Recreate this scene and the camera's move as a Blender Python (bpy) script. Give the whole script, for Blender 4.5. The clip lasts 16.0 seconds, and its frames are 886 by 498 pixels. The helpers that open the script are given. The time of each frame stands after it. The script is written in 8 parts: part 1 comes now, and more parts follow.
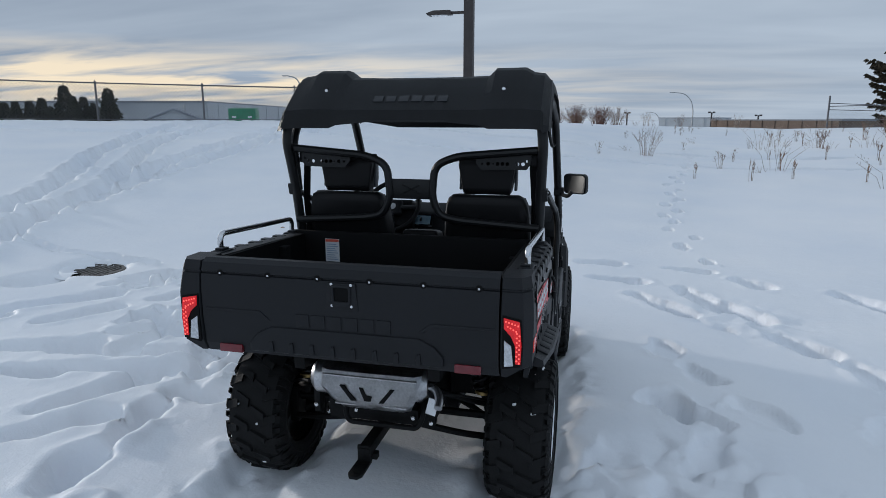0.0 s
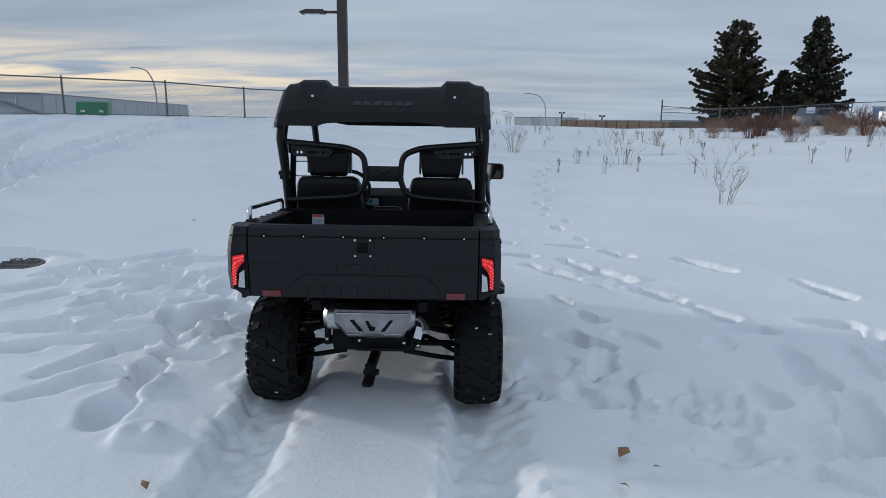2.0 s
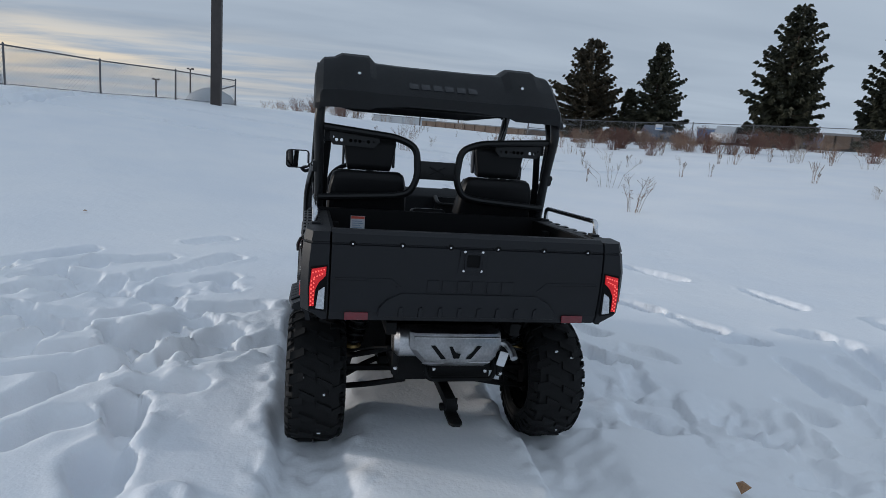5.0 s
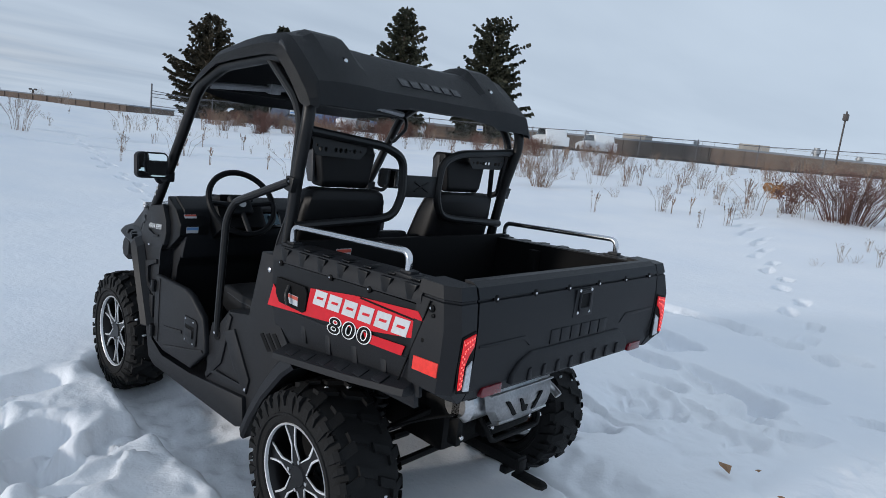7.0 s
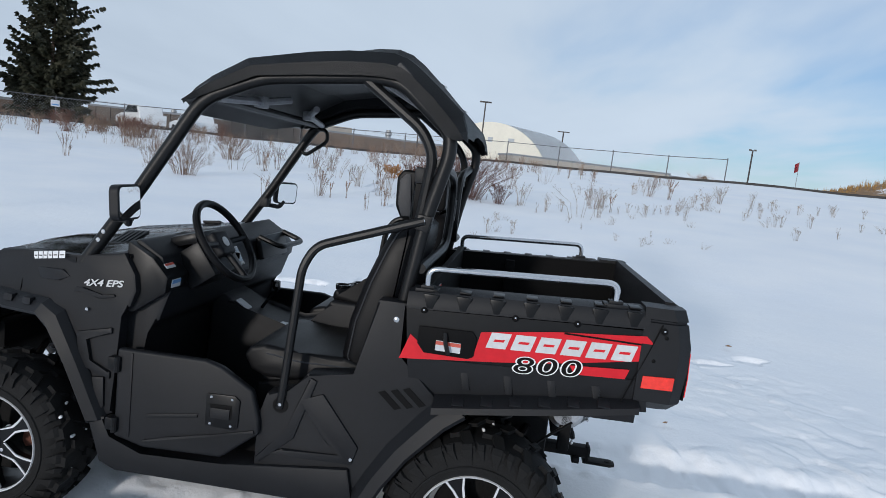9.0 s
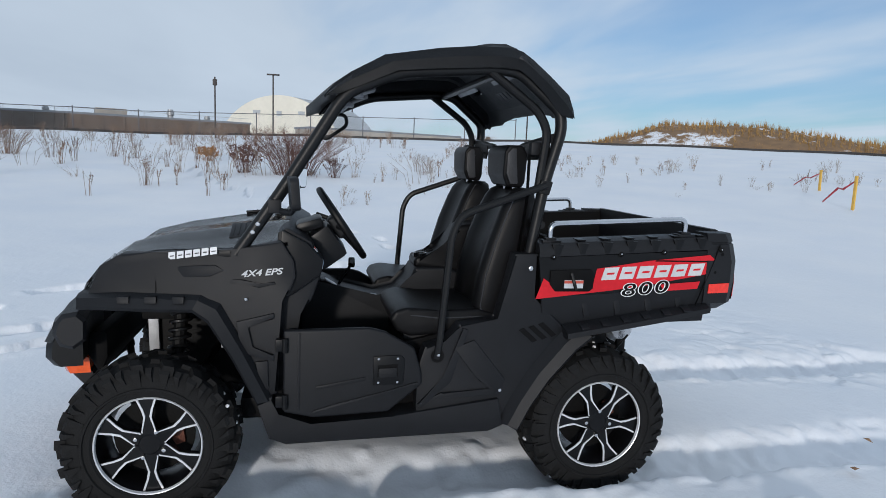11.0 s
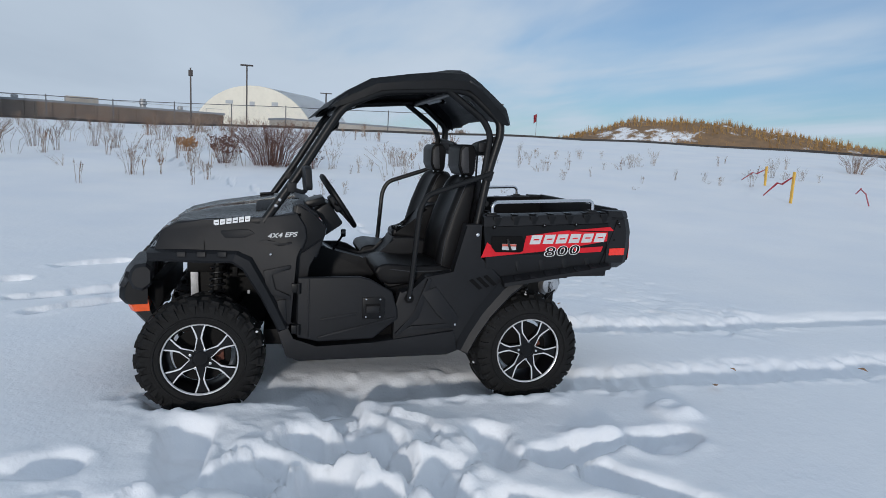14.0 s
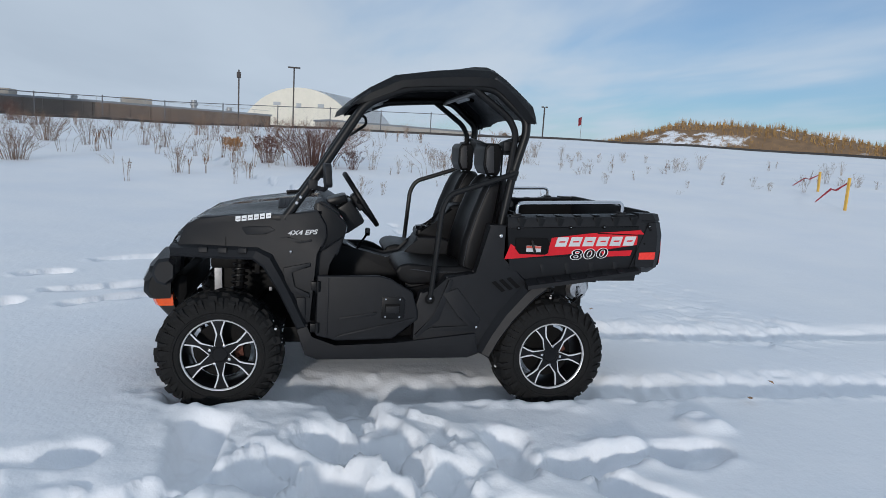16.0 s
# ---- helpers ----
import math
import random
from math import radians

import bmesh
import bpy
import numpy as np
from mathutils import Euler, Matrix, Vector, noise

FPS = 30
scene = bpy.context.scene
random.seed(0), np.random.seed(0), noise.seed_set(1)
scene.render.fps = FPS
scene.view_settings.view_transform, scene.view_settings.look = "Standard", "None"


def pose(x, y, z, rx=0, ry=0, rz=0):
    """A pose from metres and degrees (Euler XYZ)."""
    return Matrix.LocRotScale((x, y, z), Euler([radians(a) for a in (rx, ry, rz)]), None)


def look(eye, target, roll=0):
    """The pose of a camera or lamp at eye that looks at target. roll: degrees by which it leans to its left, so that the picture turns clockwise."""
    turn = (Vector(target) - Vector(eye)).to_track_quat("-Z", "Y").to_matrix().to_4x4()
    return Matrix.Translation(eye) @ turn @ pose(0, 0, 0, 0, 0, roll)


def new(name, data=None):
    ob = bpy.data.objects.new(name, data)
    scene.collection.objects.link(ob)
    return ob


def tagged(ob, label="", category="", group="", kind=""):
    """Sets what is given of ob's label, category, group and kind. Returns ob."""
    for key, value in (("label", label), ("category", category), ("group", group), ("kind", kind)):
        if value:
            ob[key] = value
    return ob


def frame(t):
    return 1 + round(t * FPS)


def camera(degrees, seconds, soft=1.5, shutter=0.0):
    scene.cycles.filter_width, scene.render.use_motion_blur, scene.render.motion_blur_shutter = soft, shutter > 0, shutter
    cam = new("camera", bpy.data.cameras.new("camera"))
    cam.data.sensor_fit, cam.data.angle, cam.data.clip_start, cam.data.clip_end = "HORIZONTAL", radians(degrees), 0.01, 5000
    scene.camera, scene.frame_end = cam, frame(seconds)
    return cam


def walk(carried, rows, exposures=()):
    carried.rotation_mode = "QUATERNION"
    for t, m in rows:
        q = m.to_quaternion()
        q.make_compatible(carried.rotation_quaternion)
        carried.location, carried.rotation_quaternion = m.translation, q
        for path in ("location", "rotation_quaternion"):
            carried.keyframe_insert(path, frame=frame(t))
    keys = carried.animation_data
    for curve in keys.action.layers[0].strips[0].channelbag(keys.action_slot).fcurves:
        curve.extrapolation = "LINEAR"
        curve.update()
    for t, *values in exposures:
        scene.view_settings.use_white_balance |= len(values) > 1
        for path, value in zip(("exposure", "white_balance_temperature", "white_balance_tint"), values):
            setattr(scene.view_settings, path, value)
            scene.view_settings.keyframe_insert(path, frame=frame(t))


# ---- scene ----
cam = camera(70.0, 16.0, 0.55)
PATH = [
    (0, (0.913, -2.803, 1.772), (0.451, -0.9, 1.369), -0.0),
    (0.5, (0.884, -3.144, 1.75), (0.463, -1.231, 1.348), -0.8),
    (1, (0.711, -3.413, 1.775), (0.461, -1.472, 1.364), -0.2),
    (1.5, (0.527, -3.635, 1.827), (0.418, -1.681, 1.417), 0.5),
    (2, (0.486, -3.855, 1.79), (0.443, -1.898, 1.382), 0.7),
    (2.5, (0.318, -3.988, 1.813), (0.304, -2.031, 1.399), 0.9),
    (3, (0.089, -4.021, 1.791), (0.132, -2.064, 1.379), 0.7),
    (5.5, (-1.042, -2.884, 1.674), (-0.377, -1.036, 1.297), 5.8),
    (6, (-1.462, -2.57, 1.654), (-0.466, -0.874, 1.294), 6.3),
    (6.5, (-1.773, -2.278, 1.652), (-0.478, -0.791, 1.32), 6.8),
    (7, (-2.053, -1.834, 1.637), (-0.611, -0.488, 1.307), 6.8),
    (7.5, (-2.406, -1.41, 1.621), (-0.819, -0.238, 1.295), 6.8),
    (8, (-2.555, -0.96, 1.571), (-0.789, -0.072, 1.266), 6.2),
    (8.5, (-2.721, -0.462, 1.547), (-0.834, 0.136, 1.262), 6.2),
    (9, (-2.907, -0.021, 1.603), (-0.933, 0.195, 1.358), 6.6),
    (9.5, (-2.937, 0.454, 1.542), (-0.956, 0.596, 1.306), 4.1),
    (10, (-3.02, 0.837, 1.511), (-1.039, 0.734, 1.259), 3.8),
    (12.5, (-3.93, 1.576, 1.529), (-2.024, 1.042, 1.246), 1.6),
    (13, (-4.184, 1.583, 1.512), (-2.277, 1.05, 1.229), 2.3),
    (13.5, (-4.346, 1.584, 1.554), (-2.437, 1.064, 1.261), 2.9),
    (14, (-4.307, 1.522, 1.535), (-2.396, 1.017, 1.233), 3.0),
    (14.5, (-4.291, 1.401, 1.535), (-2.37, 0.93, 1.24), 2.4),
    (15, (-4.298, 1.391, 1.517), (-2.369, 0.956, 1.22), 2.1),
    (15.5, (-4.298, 1.392, 1.518), (-2.361, 0.988, 1.224), 2.5),
    (16, (-4.263, 1.391, 1.519), (-2.322, 1.015, 1.217), 3.5),
]
EXPOSURES = [(0, 0.06), (2.5, 0.04), (3.0, -0.14), (4.2, -0.08), (5.5, 0.0), (6.0, 0.15), (7, 0.25), (9, 0.25), (10.2, 0.22), (12.5, 0.06), (16, 0.07)]
walk(cam, [(t, look(eye, target, roll)) for t, eye, target, roll in PATH], EXPOSURES)

# ---- world and sun ----
SUN_AZ, SUN_EL = -70.0, 9.0            # degrees clockwise from +y, degrees up
world = bpy.data.worlds.new("winter_sky")
scene.world = world
world.use_nodes = True


def build_world():
    nt = world.node_tree
    n, l = nt.nodes, nt.links
    n.clear()
    out = n.new("ShaderNodeOutputWorld")
    bg = n.new("ShaderNodeBackground")
    l.new(bg.outputs[0], out.inputs[0])
    bg.inputs[1].default_value = SKY_STRENGTH
    sky = n.new("ShaderNodeTexSky")
    sky.sky_type = "NISHITA"
    sky.sun_disc = False
    sky.sun_elevation, sky.sun_rotation = radians(SUN_EL), radians(SUN_AZ)
    sky.air_density, sky.dust_density, sky.ozone_density = 1.0, 0.0, 5.0
    tc = n.new("ShaderNodeTexCoord")
    sep = n.new("ShaderNodeSeparateXYZ")
    l.new(tc.outputs["Generated"], sep.inputs[0])

    def math_node(op, a, b=None, clamp=False):
        m = n.new("ShaderNodeMath")
        m.operation, m.use_clamp = op, clamp
        for k, v in enumerate((a, b)):
            if v is None:
                continue
            if isinstance(v, (int, float)):
                m.inputs[k].default_value = v
            else:
                l.new(v, m.inputs[k])
        return m.outputs[0]

    x, y, z = sep.outputs
    # cloud deck seen as a flat layer overhead
    h = math_node("ADD", math_node("MAXIMUM", z, 0.0), 0.09)
    comb = n.new("ShaderNodeCombineXYZ")
    l.new(math_node("DIVIDE", x, h), comb.inputs[0])
    l.new(math_node("DIVIDE", y, h), comb.inputs[1])
    rot = n.new("ShaderNodeMapping")
    rot.inputs["Rotation"].default_value = (0, 0, radians(20))
    rot.inputs["Scale"].default_value = (0.55, 1.3, 1.0)
    l.new(comb.outputs[0], rot.inputs[0])

    def noise_node(scale, detail, rough, src=rot.outputs[0], dist=0.4):
        t = n.new("ShaderNodeTexNoise")
        t.inputs["Scale"].default_value, t.inputs["Detail"].default_value = scale, detail
        t.inputs["Roughness"].default_value, t.inputs["Distortion"].default_value = rough, dist
        l.new(src, t.inputs["Vector"])
        return t.outputs["Fac"]

    big, fine = noise_node(0.5, 4, 0.5), noise_node(1.3, 5, 0.52)
    # the clear gap: away from the sun, low over the east-south-east
    gx, gy = math.sin(radians(128)), math.cos(radians(128))
    toward = math_node("ADD", math_node("MULTIPLY", x, gx), math_node("MULTIPLY", y, gy))
    gap = math_node("MULTIPLY", math_node("SUBTRACT", toward, 0.45, True), 1.5)
    cover = math_node("ADD", math_node("MULTIPLY", big, 1.05), math_node("MULTIPLY", fine, 0.35))
    cover = math_node("SUBTRACT", math_node("ADD", cover, 0.52), gap)
    ramp = n.new("ShaderNodeMapRange")
    ramp.interpolation_type = "SMOOTHSTEP"
    ramp.inputs["From Min"].default_value, ramp.inputs["From Max"].default_value = 0.28, 0.72
    ramp.inputs["To Min"].default_value = 0.38
    l.new(cover, ramp.inputs["Value"])
    # cloud colour: mottled grey, whiter away from the sun, warm near it at the horizon
    tone = n.new("ShaderNodeValToRGB")
    tone.color_ramp.elements[0].position, tone.color_ramp.elements[1].position = 0.32, 0.68
    tone.color_ramp.elements[0].color = (*CLOUD_DARK, 1)
    tone.color_ramp.elements[1].color = (*CLOUD_LIGHT, 1)
    l.new(math_node("ADD", math_node("MULTIPLY", big, 0.78), math_node("MULTIPLY", fine, 0.22)), tone.inputs[0])
    sx, sy = math.sin(radians(-44)), math.cos(radians(-44))
    to_sun = math_node("ADD", math_node("MULTIPLY", x, sx), math_node("MULTIPLY", y, sy))
    low = math_node("SUBTRACT", 1.0, math_node("MULTIPLY", math_node("ABSOLUTE", math_node("SUBTRACT", z, 0.05)), 16.0), True)
    glow = math_node("MULTIPLY", math_node("MULTIPLY", low, math_node("POWER", math_node("MAXIMUM", to_sun, 0.0), 5.0)), math_node("MULTIPLY", math_node("SUBTRACT", fine, 0.36), 4.0, True))
    away = math_node("MULTIPLY", math_node("ADD", math_node("MULTIPLY", to_sun, -0.5), 0.5), 1.0, True)
    lit = n.new("ShaderNodeMix")
    lit.data_type = "RGBA"
    l.new(math_node("MULTIPLY", away, 0.85), lit.inputs["Factor"])
    l.new(tone.outputs[0], lit.inputs["A"])
    lit.inputs["B"].default_value = (*CLOUD_EAST, 1)
    warm = n.new("ShaderNodeMix")
    warm.data_type = "RGBA"
    l.new(math_node("MULTIPLY", glow, 1.5, True), warm.inputs["Factor"])
    l.new(lit.outputs["Result"], warm.inputs["A"])
    warm.inputs["B"].default_value = (*CLOUD_WARM, 1)
    clear = n.new("ShaderNodeMix")
    clear.data_type, clear.blend_type = "RGBA", "MULTIPLY"
    clear.inputs["Factor"].default_value = 1.0
    l.new(sky.outputs[0], clear.inputs["A"])
    clear.inputs["B"].default_value = (*CLEAR_GAIN, 1)
    final = n.new("ShaderNodeMix")
    final.data_type = "RGBA"
    l.new(ramp.outputs["Result"], final.inputs["Factor"])
    l.new(clear.outputs["Result"], final.inputs["A"])
    l.new(warm.outputs["Result"], final.inputs["B"])
    l.new(final.outputs["Result"], bg.inputs[0])


SKY_STRENGTH = 0.097
CLOUD_DARK, CLOUD_LIGHT, CLOUD_EAST, CLOUD_WARM = (2.5, 3.15, 4.1), (4.5, 5.3, 6.3), (5.3, 6.3, 7.5), (9.0, 7.8, 6.0)
CLEAR_GAIN = (0.95, 1.12, 1.15)
build_world()

sun = new("sun", bpy.data.lights.new("sun", "SUN"))
sun.data.energy, sun.data.angle, sun.data.color = 1.55, radians(4.0), (1.0, 0.95, 0.90)
sun_dir = Vector((math.sin(radians(SUN_AZ)) * math.cos(radians(SUN_EL)), math.cos(radians(SUN_AZ)) * math.cos(radians(SUN_EL)), math.sin(radians(SUN_EL))))
sun.matrix_world = look(sun_dir * 60, (0, 0, 0))

# ---- materials ----
def material(name, color, rough=0.5, metal=0.0, vary=0.15, scale=8.0, bump=0.0, bump_scale=60.0, coat=0.0, second=None, emit=0.0, by_object=0.0, spec=0.5):
    """A surface with variation at two scales and fine relief."""
    m = bpy.data.materials.new(name)
    m.use_nodes = True
    nt = m.node_tree
    n, l = nt.nodes, nt.links
    b = n["Principled BSDF"]
    tc = n.new("ShaderNodeTexCoord")
    big, fine = n.new("ShaderNodeTexNoise"), n.new("ShaderNodeTexNoise")
    for t, sc in ((big, scale), (fine, scale * 9)):
        t.inputs["Scale"].default_value, t.inputs["Detail"].default_value = sc, 5
        l.new(tc.outputs["Object"], t.inputs["Vector"])
    mix = n.new("ShaderNodeMix")
    mix.data_type = "FLOAT"
    mix.inputs["Factor"].default_value = 0.4
    l.new(big.outputs["Fac"], mix.inputs["A"])
    l.new(fine.outputs["Fac"], mix.inputs["B"])
    ramp = n.new("ShaderNodeValToRGB")
    lo = [c * (1 - vary) for c in color]
    hi = list(second) if second else [min(1, c * (1 + vary)) for c in color]
    ramp.color_ramp.elements[0].position, ramp.color_ramp.elements[1].position = 0.35, 0.65
    ramp.color_ramp.elements[0].color, ramp.color_ramp.elements[1].color = (*lo, 1), (*hi, 1)
    l.new(mix.outputs["Result"], ramp.inputs[0])
    col = ramp.outputs[0]
    if by_object:
        info = n.new("ShaderNodeObjectInfo")
        hsv = n.new("ShaderNodeHueSaturation")
        mr = n.new("ShaderNodeMapRange")
        mr.inputs["To Min"].default_value, mr.inputs["To Max"].default_value = 1 - by_object, 1 + by_object
        l.new(info.outputs["Random"], mr.inputs["Value"])
        l.new(mr.outputs["Result"], hsv.inputs["Value"])
        l.new(col, hsv.inputs["Color"])
        col = hsv.outputs[0]
    l.new(col, b.inputs["Base Color"])
    rr = n.new("ShaderNodeMapRange")
    rr.inputs["To Min"].default_value, rr.inputs["To Max"].default_value = max(0.02, rough * 0.8), min(1, rough * 1.2)
    l.new(mix.outputs["Result"], rr.inputs["Value"])
    l.new(rr.outputs["Result"], b.inputs["Roughness"])
    b.inputs["Metallic"].default_value = metal
    b.inputs["Coat Weight"].default_value = coat
    b.inputs["Specular IOR Level"].default_value = spec
    if emit:
        l.new(col, b.inputs["Emission Color"])
        b.inputs["Emission Strength"].default_value = emit
    if bump:
        grain = n.new("ShaderNodeTexNoise")
        grain.inputs["Scale"].default_value, grain.inputs["Detail"].default_value = bump_scale, 4
        l.new(tc.outputs["Object"], grain.inputs["Vector"])
        bp = n.new("ShaderNodeBump")
        bp.inputs["Strength"].default_value, bp.inputs["Distance"].default_value = bump, 0.004
        l.new(grain.outputs["Fac"], bp.inputs["Height"])
        l.new(bp.outputs[0], b.inputs["Normal"])
    return m


def snow_material():
    m = bpy.data.materials.new("snow")
    m.use_nodes = True
    nt = m.node_tree
    n, l = nt.nodes, nt.links
    b = n["Principled BSDF"]
    tc = n.new("ShaderNodeTexCoord")
    hs = []
    for sc, de in ((0.6, 6), (7.0, 6), (70.0, 3), (24.0, 5)):
        t = n.new("ShaderNodeTexNoise")
        t.inputs["Scale"].default_value, t.inputs["Detail"].default_value = sc, de
        l.new(tc.outputs["Object"], t.inputs["Vector"])
        hs.append(t.outputs["Fac"])
    ramp = n.new("ShaderNodeValToRGB")
    ramp.color_ramp.elements[0].position, ramp.color_ramp.elements[1].position = 0.3, 0.7
    ramp.color_ramp.elements[0].color, ramp.color_ramp.elements[1].color = (0.80, 0.83, 0.88, 1), (0.88, 0.89, 0.91, 1)
    l.new(hs[0], ramp.inputs[0])
    l.new(ramp.outputs[0], b.inputs["Base Color"])
    b.inputs["Roughness"].default_value = 0.62
    b.inputs["Specular IOR Level"].default_value = 0.25
    prev = None
    for h, st, di in ((hs[1], 0.14, 0.05), (hs[3], 0.16, 0.020), (hs[2], 0.30, 0.006)):
        bp = n.new("ShaderNodeBump")
        bp.inputs["Strength"].default_value, bp.inputs["Distance"].default_value = st, di
        l.new(h, bp.inputs["Height"])
        if prev:
            l.new(prev, bp.inputs["Normal"])
        prev = bp.outputs[0]
    l.new(prev, b.inputs["Normal"])
    return m


SNOW = snow_material()
PLASTIC = material("moulded_black_plastic", (0.0078, 0.0085, 0.0106), 0.52, vary=0.18, scale=5, bump=0.16, bump_scale=420, spec=0.30)
PANEL = material("satin_black_panel", (0.0062, 0.0066, 0.0076), 0.38, vary=0.12, scale=4, bump=0.04, bump_scale=300, spec=0.22)
# paler, glossier copy of the moulded plastic: sky brightness put into the roof's colour
ROOFPLASTIC = material("weathered_roof_plastic", (0.010, 0.0112, 0.0142), 0.40, vary=0.25, scale=3, bump=0.3, bump_scale=420, spec=0.5)
GLOSS = material("gloss_black_panel", (0.005, 0.0056, 0.007), 0.11, vary=0.2, scale=3, coat=0.3, spec=0.4)
TUBE = material("black_powder_coat", (0.006, 0.0063, 0.007), 0.40, vary=0.2, scale=9, bump=0.15, bump_scale=500, spec=0.32)
# dark liner plastic, also used to paint shade in the lever recess and louvres
INSIDE = material("dark_liner_plastic", (0.0035, 0.0035, 0.004), 0.7, vary=0.15, scale=7, bump=0.08, bump_scale=300, spec=0.14)
VINYL = material("black_seat_vinyl", (0.0048, 0.0048, 0.0056), 0.46, vary=0.2, scale=10, bump=0.06, bump_scale=260, spec=0.20)
VINYL_GREY = material("grey_seat_vinyl", (0.040, 0.042, 0.047), 0.45, vary=0.15, scale=14, bump=0.3, bump_scale=260, spec=0.3)
RUBBER = material("tyre_rubber", (0.0075, 0.0075, 0.0078), 0.75, vary=0.35, scale=6, bump=0.5, bump_scale=160, spec=0.25)
CHROME = material("polished_steel", (0.62, 0.63, 0.65), 0.16, metal=1.0, vary=0.08, scale=12)
ALLOY = material("machined_alloy", (0.78, 0.79, 0.81), 0.30, metal=0.35, vary=0.06, scale=20)
RIMBLACK = material("gloss_black_rim", (0.004, 0.004, 0.0048), 0.30, vary=0.2, scale=9, spec=0.3)
STEEL = material("brushed_muffler_steel", (0.55, 0.55, 0.56), 0.34, metal=1.0, vary=0.25, scale=10, bump=0.2, bump_scale=90)
ALUGREY = material("grey_cast_bracket", (0.35, 0.36, 0.38), 0.5, metal=0.3, vary=0.2, scale=10, bump=0.2, bump_scale=120)
CHASSIS = material("dirty_black_chassis", (0.004, 0.004, 0.0042), 0.6, vary=0.4, scale=9, bump=0.4, bump_scale=80, spec=0.18)
RED = material("red_decal", (0.62, 0.016, 0.026), 0.35, vary=0.08, scale=6, spec=0.25)
REDREF = material("red_reflector", (0.85, 0.035, 0.02), 0.22, vary=0.12, scale=60, coat=0.5)
DARKRED = material("dark_red_lens", (0.14, 0.006, 0.012), 0.2, vary=0.2, scale=40, coat=0.5)
TAILRED = material("lit_red_lens", (0.55, 0.012, 0.016), 0.2, vary=0.25, scale=40, emit=0.42)
TAILDOT = material("lit_diode", (1.0, 0.11, 0.09), 0.2, vary=0.05, emit=0.95)
CLEARLENS = material("clear_lamp_lens", (0.55, 0.57, 0.6), 0.15, vary=0.25, scale=90, coat=0.6)
AMBER = material("amber_reflector", (0.95, 0.11, 0.008), 0.25, vary=0.1, scale=60, coat=0.4)
SILVERPRINT = material("silver_print", (0.60, 0.61, 0.62), 0.4, vary=0.1, scale=9)
WHITEPRINT = material("white_print", (0.80, 0.81, 0.82), 0.45, vary=0.05, scale=9)
# black for print and trim, and for painting the shade inside holes and wells
BLACK_PRINT_AND_SHADE = material("black_print", (0.0022, 0.0022, 0.0025), 0.6, vary=0.1, scale=9, spec=0.15)
STICKER = material("white_sticker", (0.55, 0.57, 0.60), 0.4, vary=0.05, scale=20)
STICKERGREY = material("sticker_print", (0.25, 0.32, 0.42), 0.5, vary=0.2, scale=40)
STICKERRED = material("sticker_red", (0.55, 0.09, 0.06), 0.45, vary=0.1, scale=20)
STICKERBLUE = material("sticker_blue", (0.12, 0.28, 0.55), 0.45, vary=0.1, scale=20)
# bare zinc bolts, and the small glints set on black bolts
BOLT = material("zinc_bolt", (0.72, 0.72, 0.72), 0.25, metal=1.0, vary=0.1, scale=30)
MIRRORGLASS = material("mirror_glass", (0.9, 0.92, 0.93), 0.02, metal=1.0, vary=0.01)
BRONZE = material("rusty_disc", (0.16, 0.06, 0.04), 0.55, metal=0.4, vary=0.4, scale=30)
SPRING = material("yellow_zinc", (0.30, 0.21, 0.08), 0.4, metal=0.8, vary=0.2, scale=30)
BRUSHED = material("silver_radiator_edge", (0.55, 0.56, 0.58), 0.42, metal=0.4, vary=0.12, scale=30)
NEEDLE = material("spruce_needles", (0.026, 0.034, 0.021), 0.7, vary=0.4, scale=1.5, second=(0.075, 0.072, 0.040))
NEEDLE_B = material("browned_spruce_needles", (0.032, 0.034, 0.020), 0.7, vary=0.4, scale=1.5, second=(0.085, 0.062, 0.035))
BARK = material("spruce_bark", (0.09, 0.065, 0.05), 0.9, vary=0.4, scale=6, bump=0.6, bump_scale=30)
DRYSTEM = material("dry_brown_stems", (0.20, 0.125, 0.09), 0.9, vary=0.4, scale=2, second=(0.34, 0.23, 0.165))
DRYPALE = material("pale_dry_stems", (0.28, 0.22, 0.18), 0.9, vary=0.4, scale=2, second=(0.44, 0.36, 0.30))
DRYORANGE = material("rust_orange_leaves", (0.38, 0.17, 0.06), 0.9, vary=0.3, scale=3, second=(0.5, 0.27, 0.11))
REDSTEM = material("red_brown_shrub_stems", (0.11, 0.05, 0.04), 0.9, vary=0.4, scale=2, second=(0.2, 0.1, 0.075))
STRAW = material("straw_grass", (0.34, 0.19, 0.065), 0.9, vary=0.35, scale=0.5, second=(0.55, 0.34, 0.13))
GALV = material("galvanised_steel", (0.36, 0.37, 0.38), 0.5, metal=0.5, vary=0.2, scale=6)
DARKPOLE = material("dark_brown_pole", (0.045, 0.036, 0.034), 0.55, vary=0.25, scale=2, bump=0.2, bump_scale=30)
FENCEDARK = material("dark_fence_wire", (0.12, 0.12, 0.13), 0.6, metal=0.2, vary=0.2, scale=6)
RAILBLACK = material("black_barrier", (0.03, 0.028, 0.028), 0.7, vary=0.3, scale=2)
WALLBROWN = material("brown_panel_wall", (0.115, 0.080, 0.062), 0.85, vary=0.2, scale=0.5, second=(0.165, 0.12, 0.092), bump=0.2, bump_scale=10)
WALLTAN = material("tan_concrete_wall", (0.36, 0.33, 0.29), 0.85, vary=0.15, scale=0.6)
CLAD = material("grey_cladding", (0.40, 0.42, 0.44), 0.6, vary=0.12, scale=0.4)
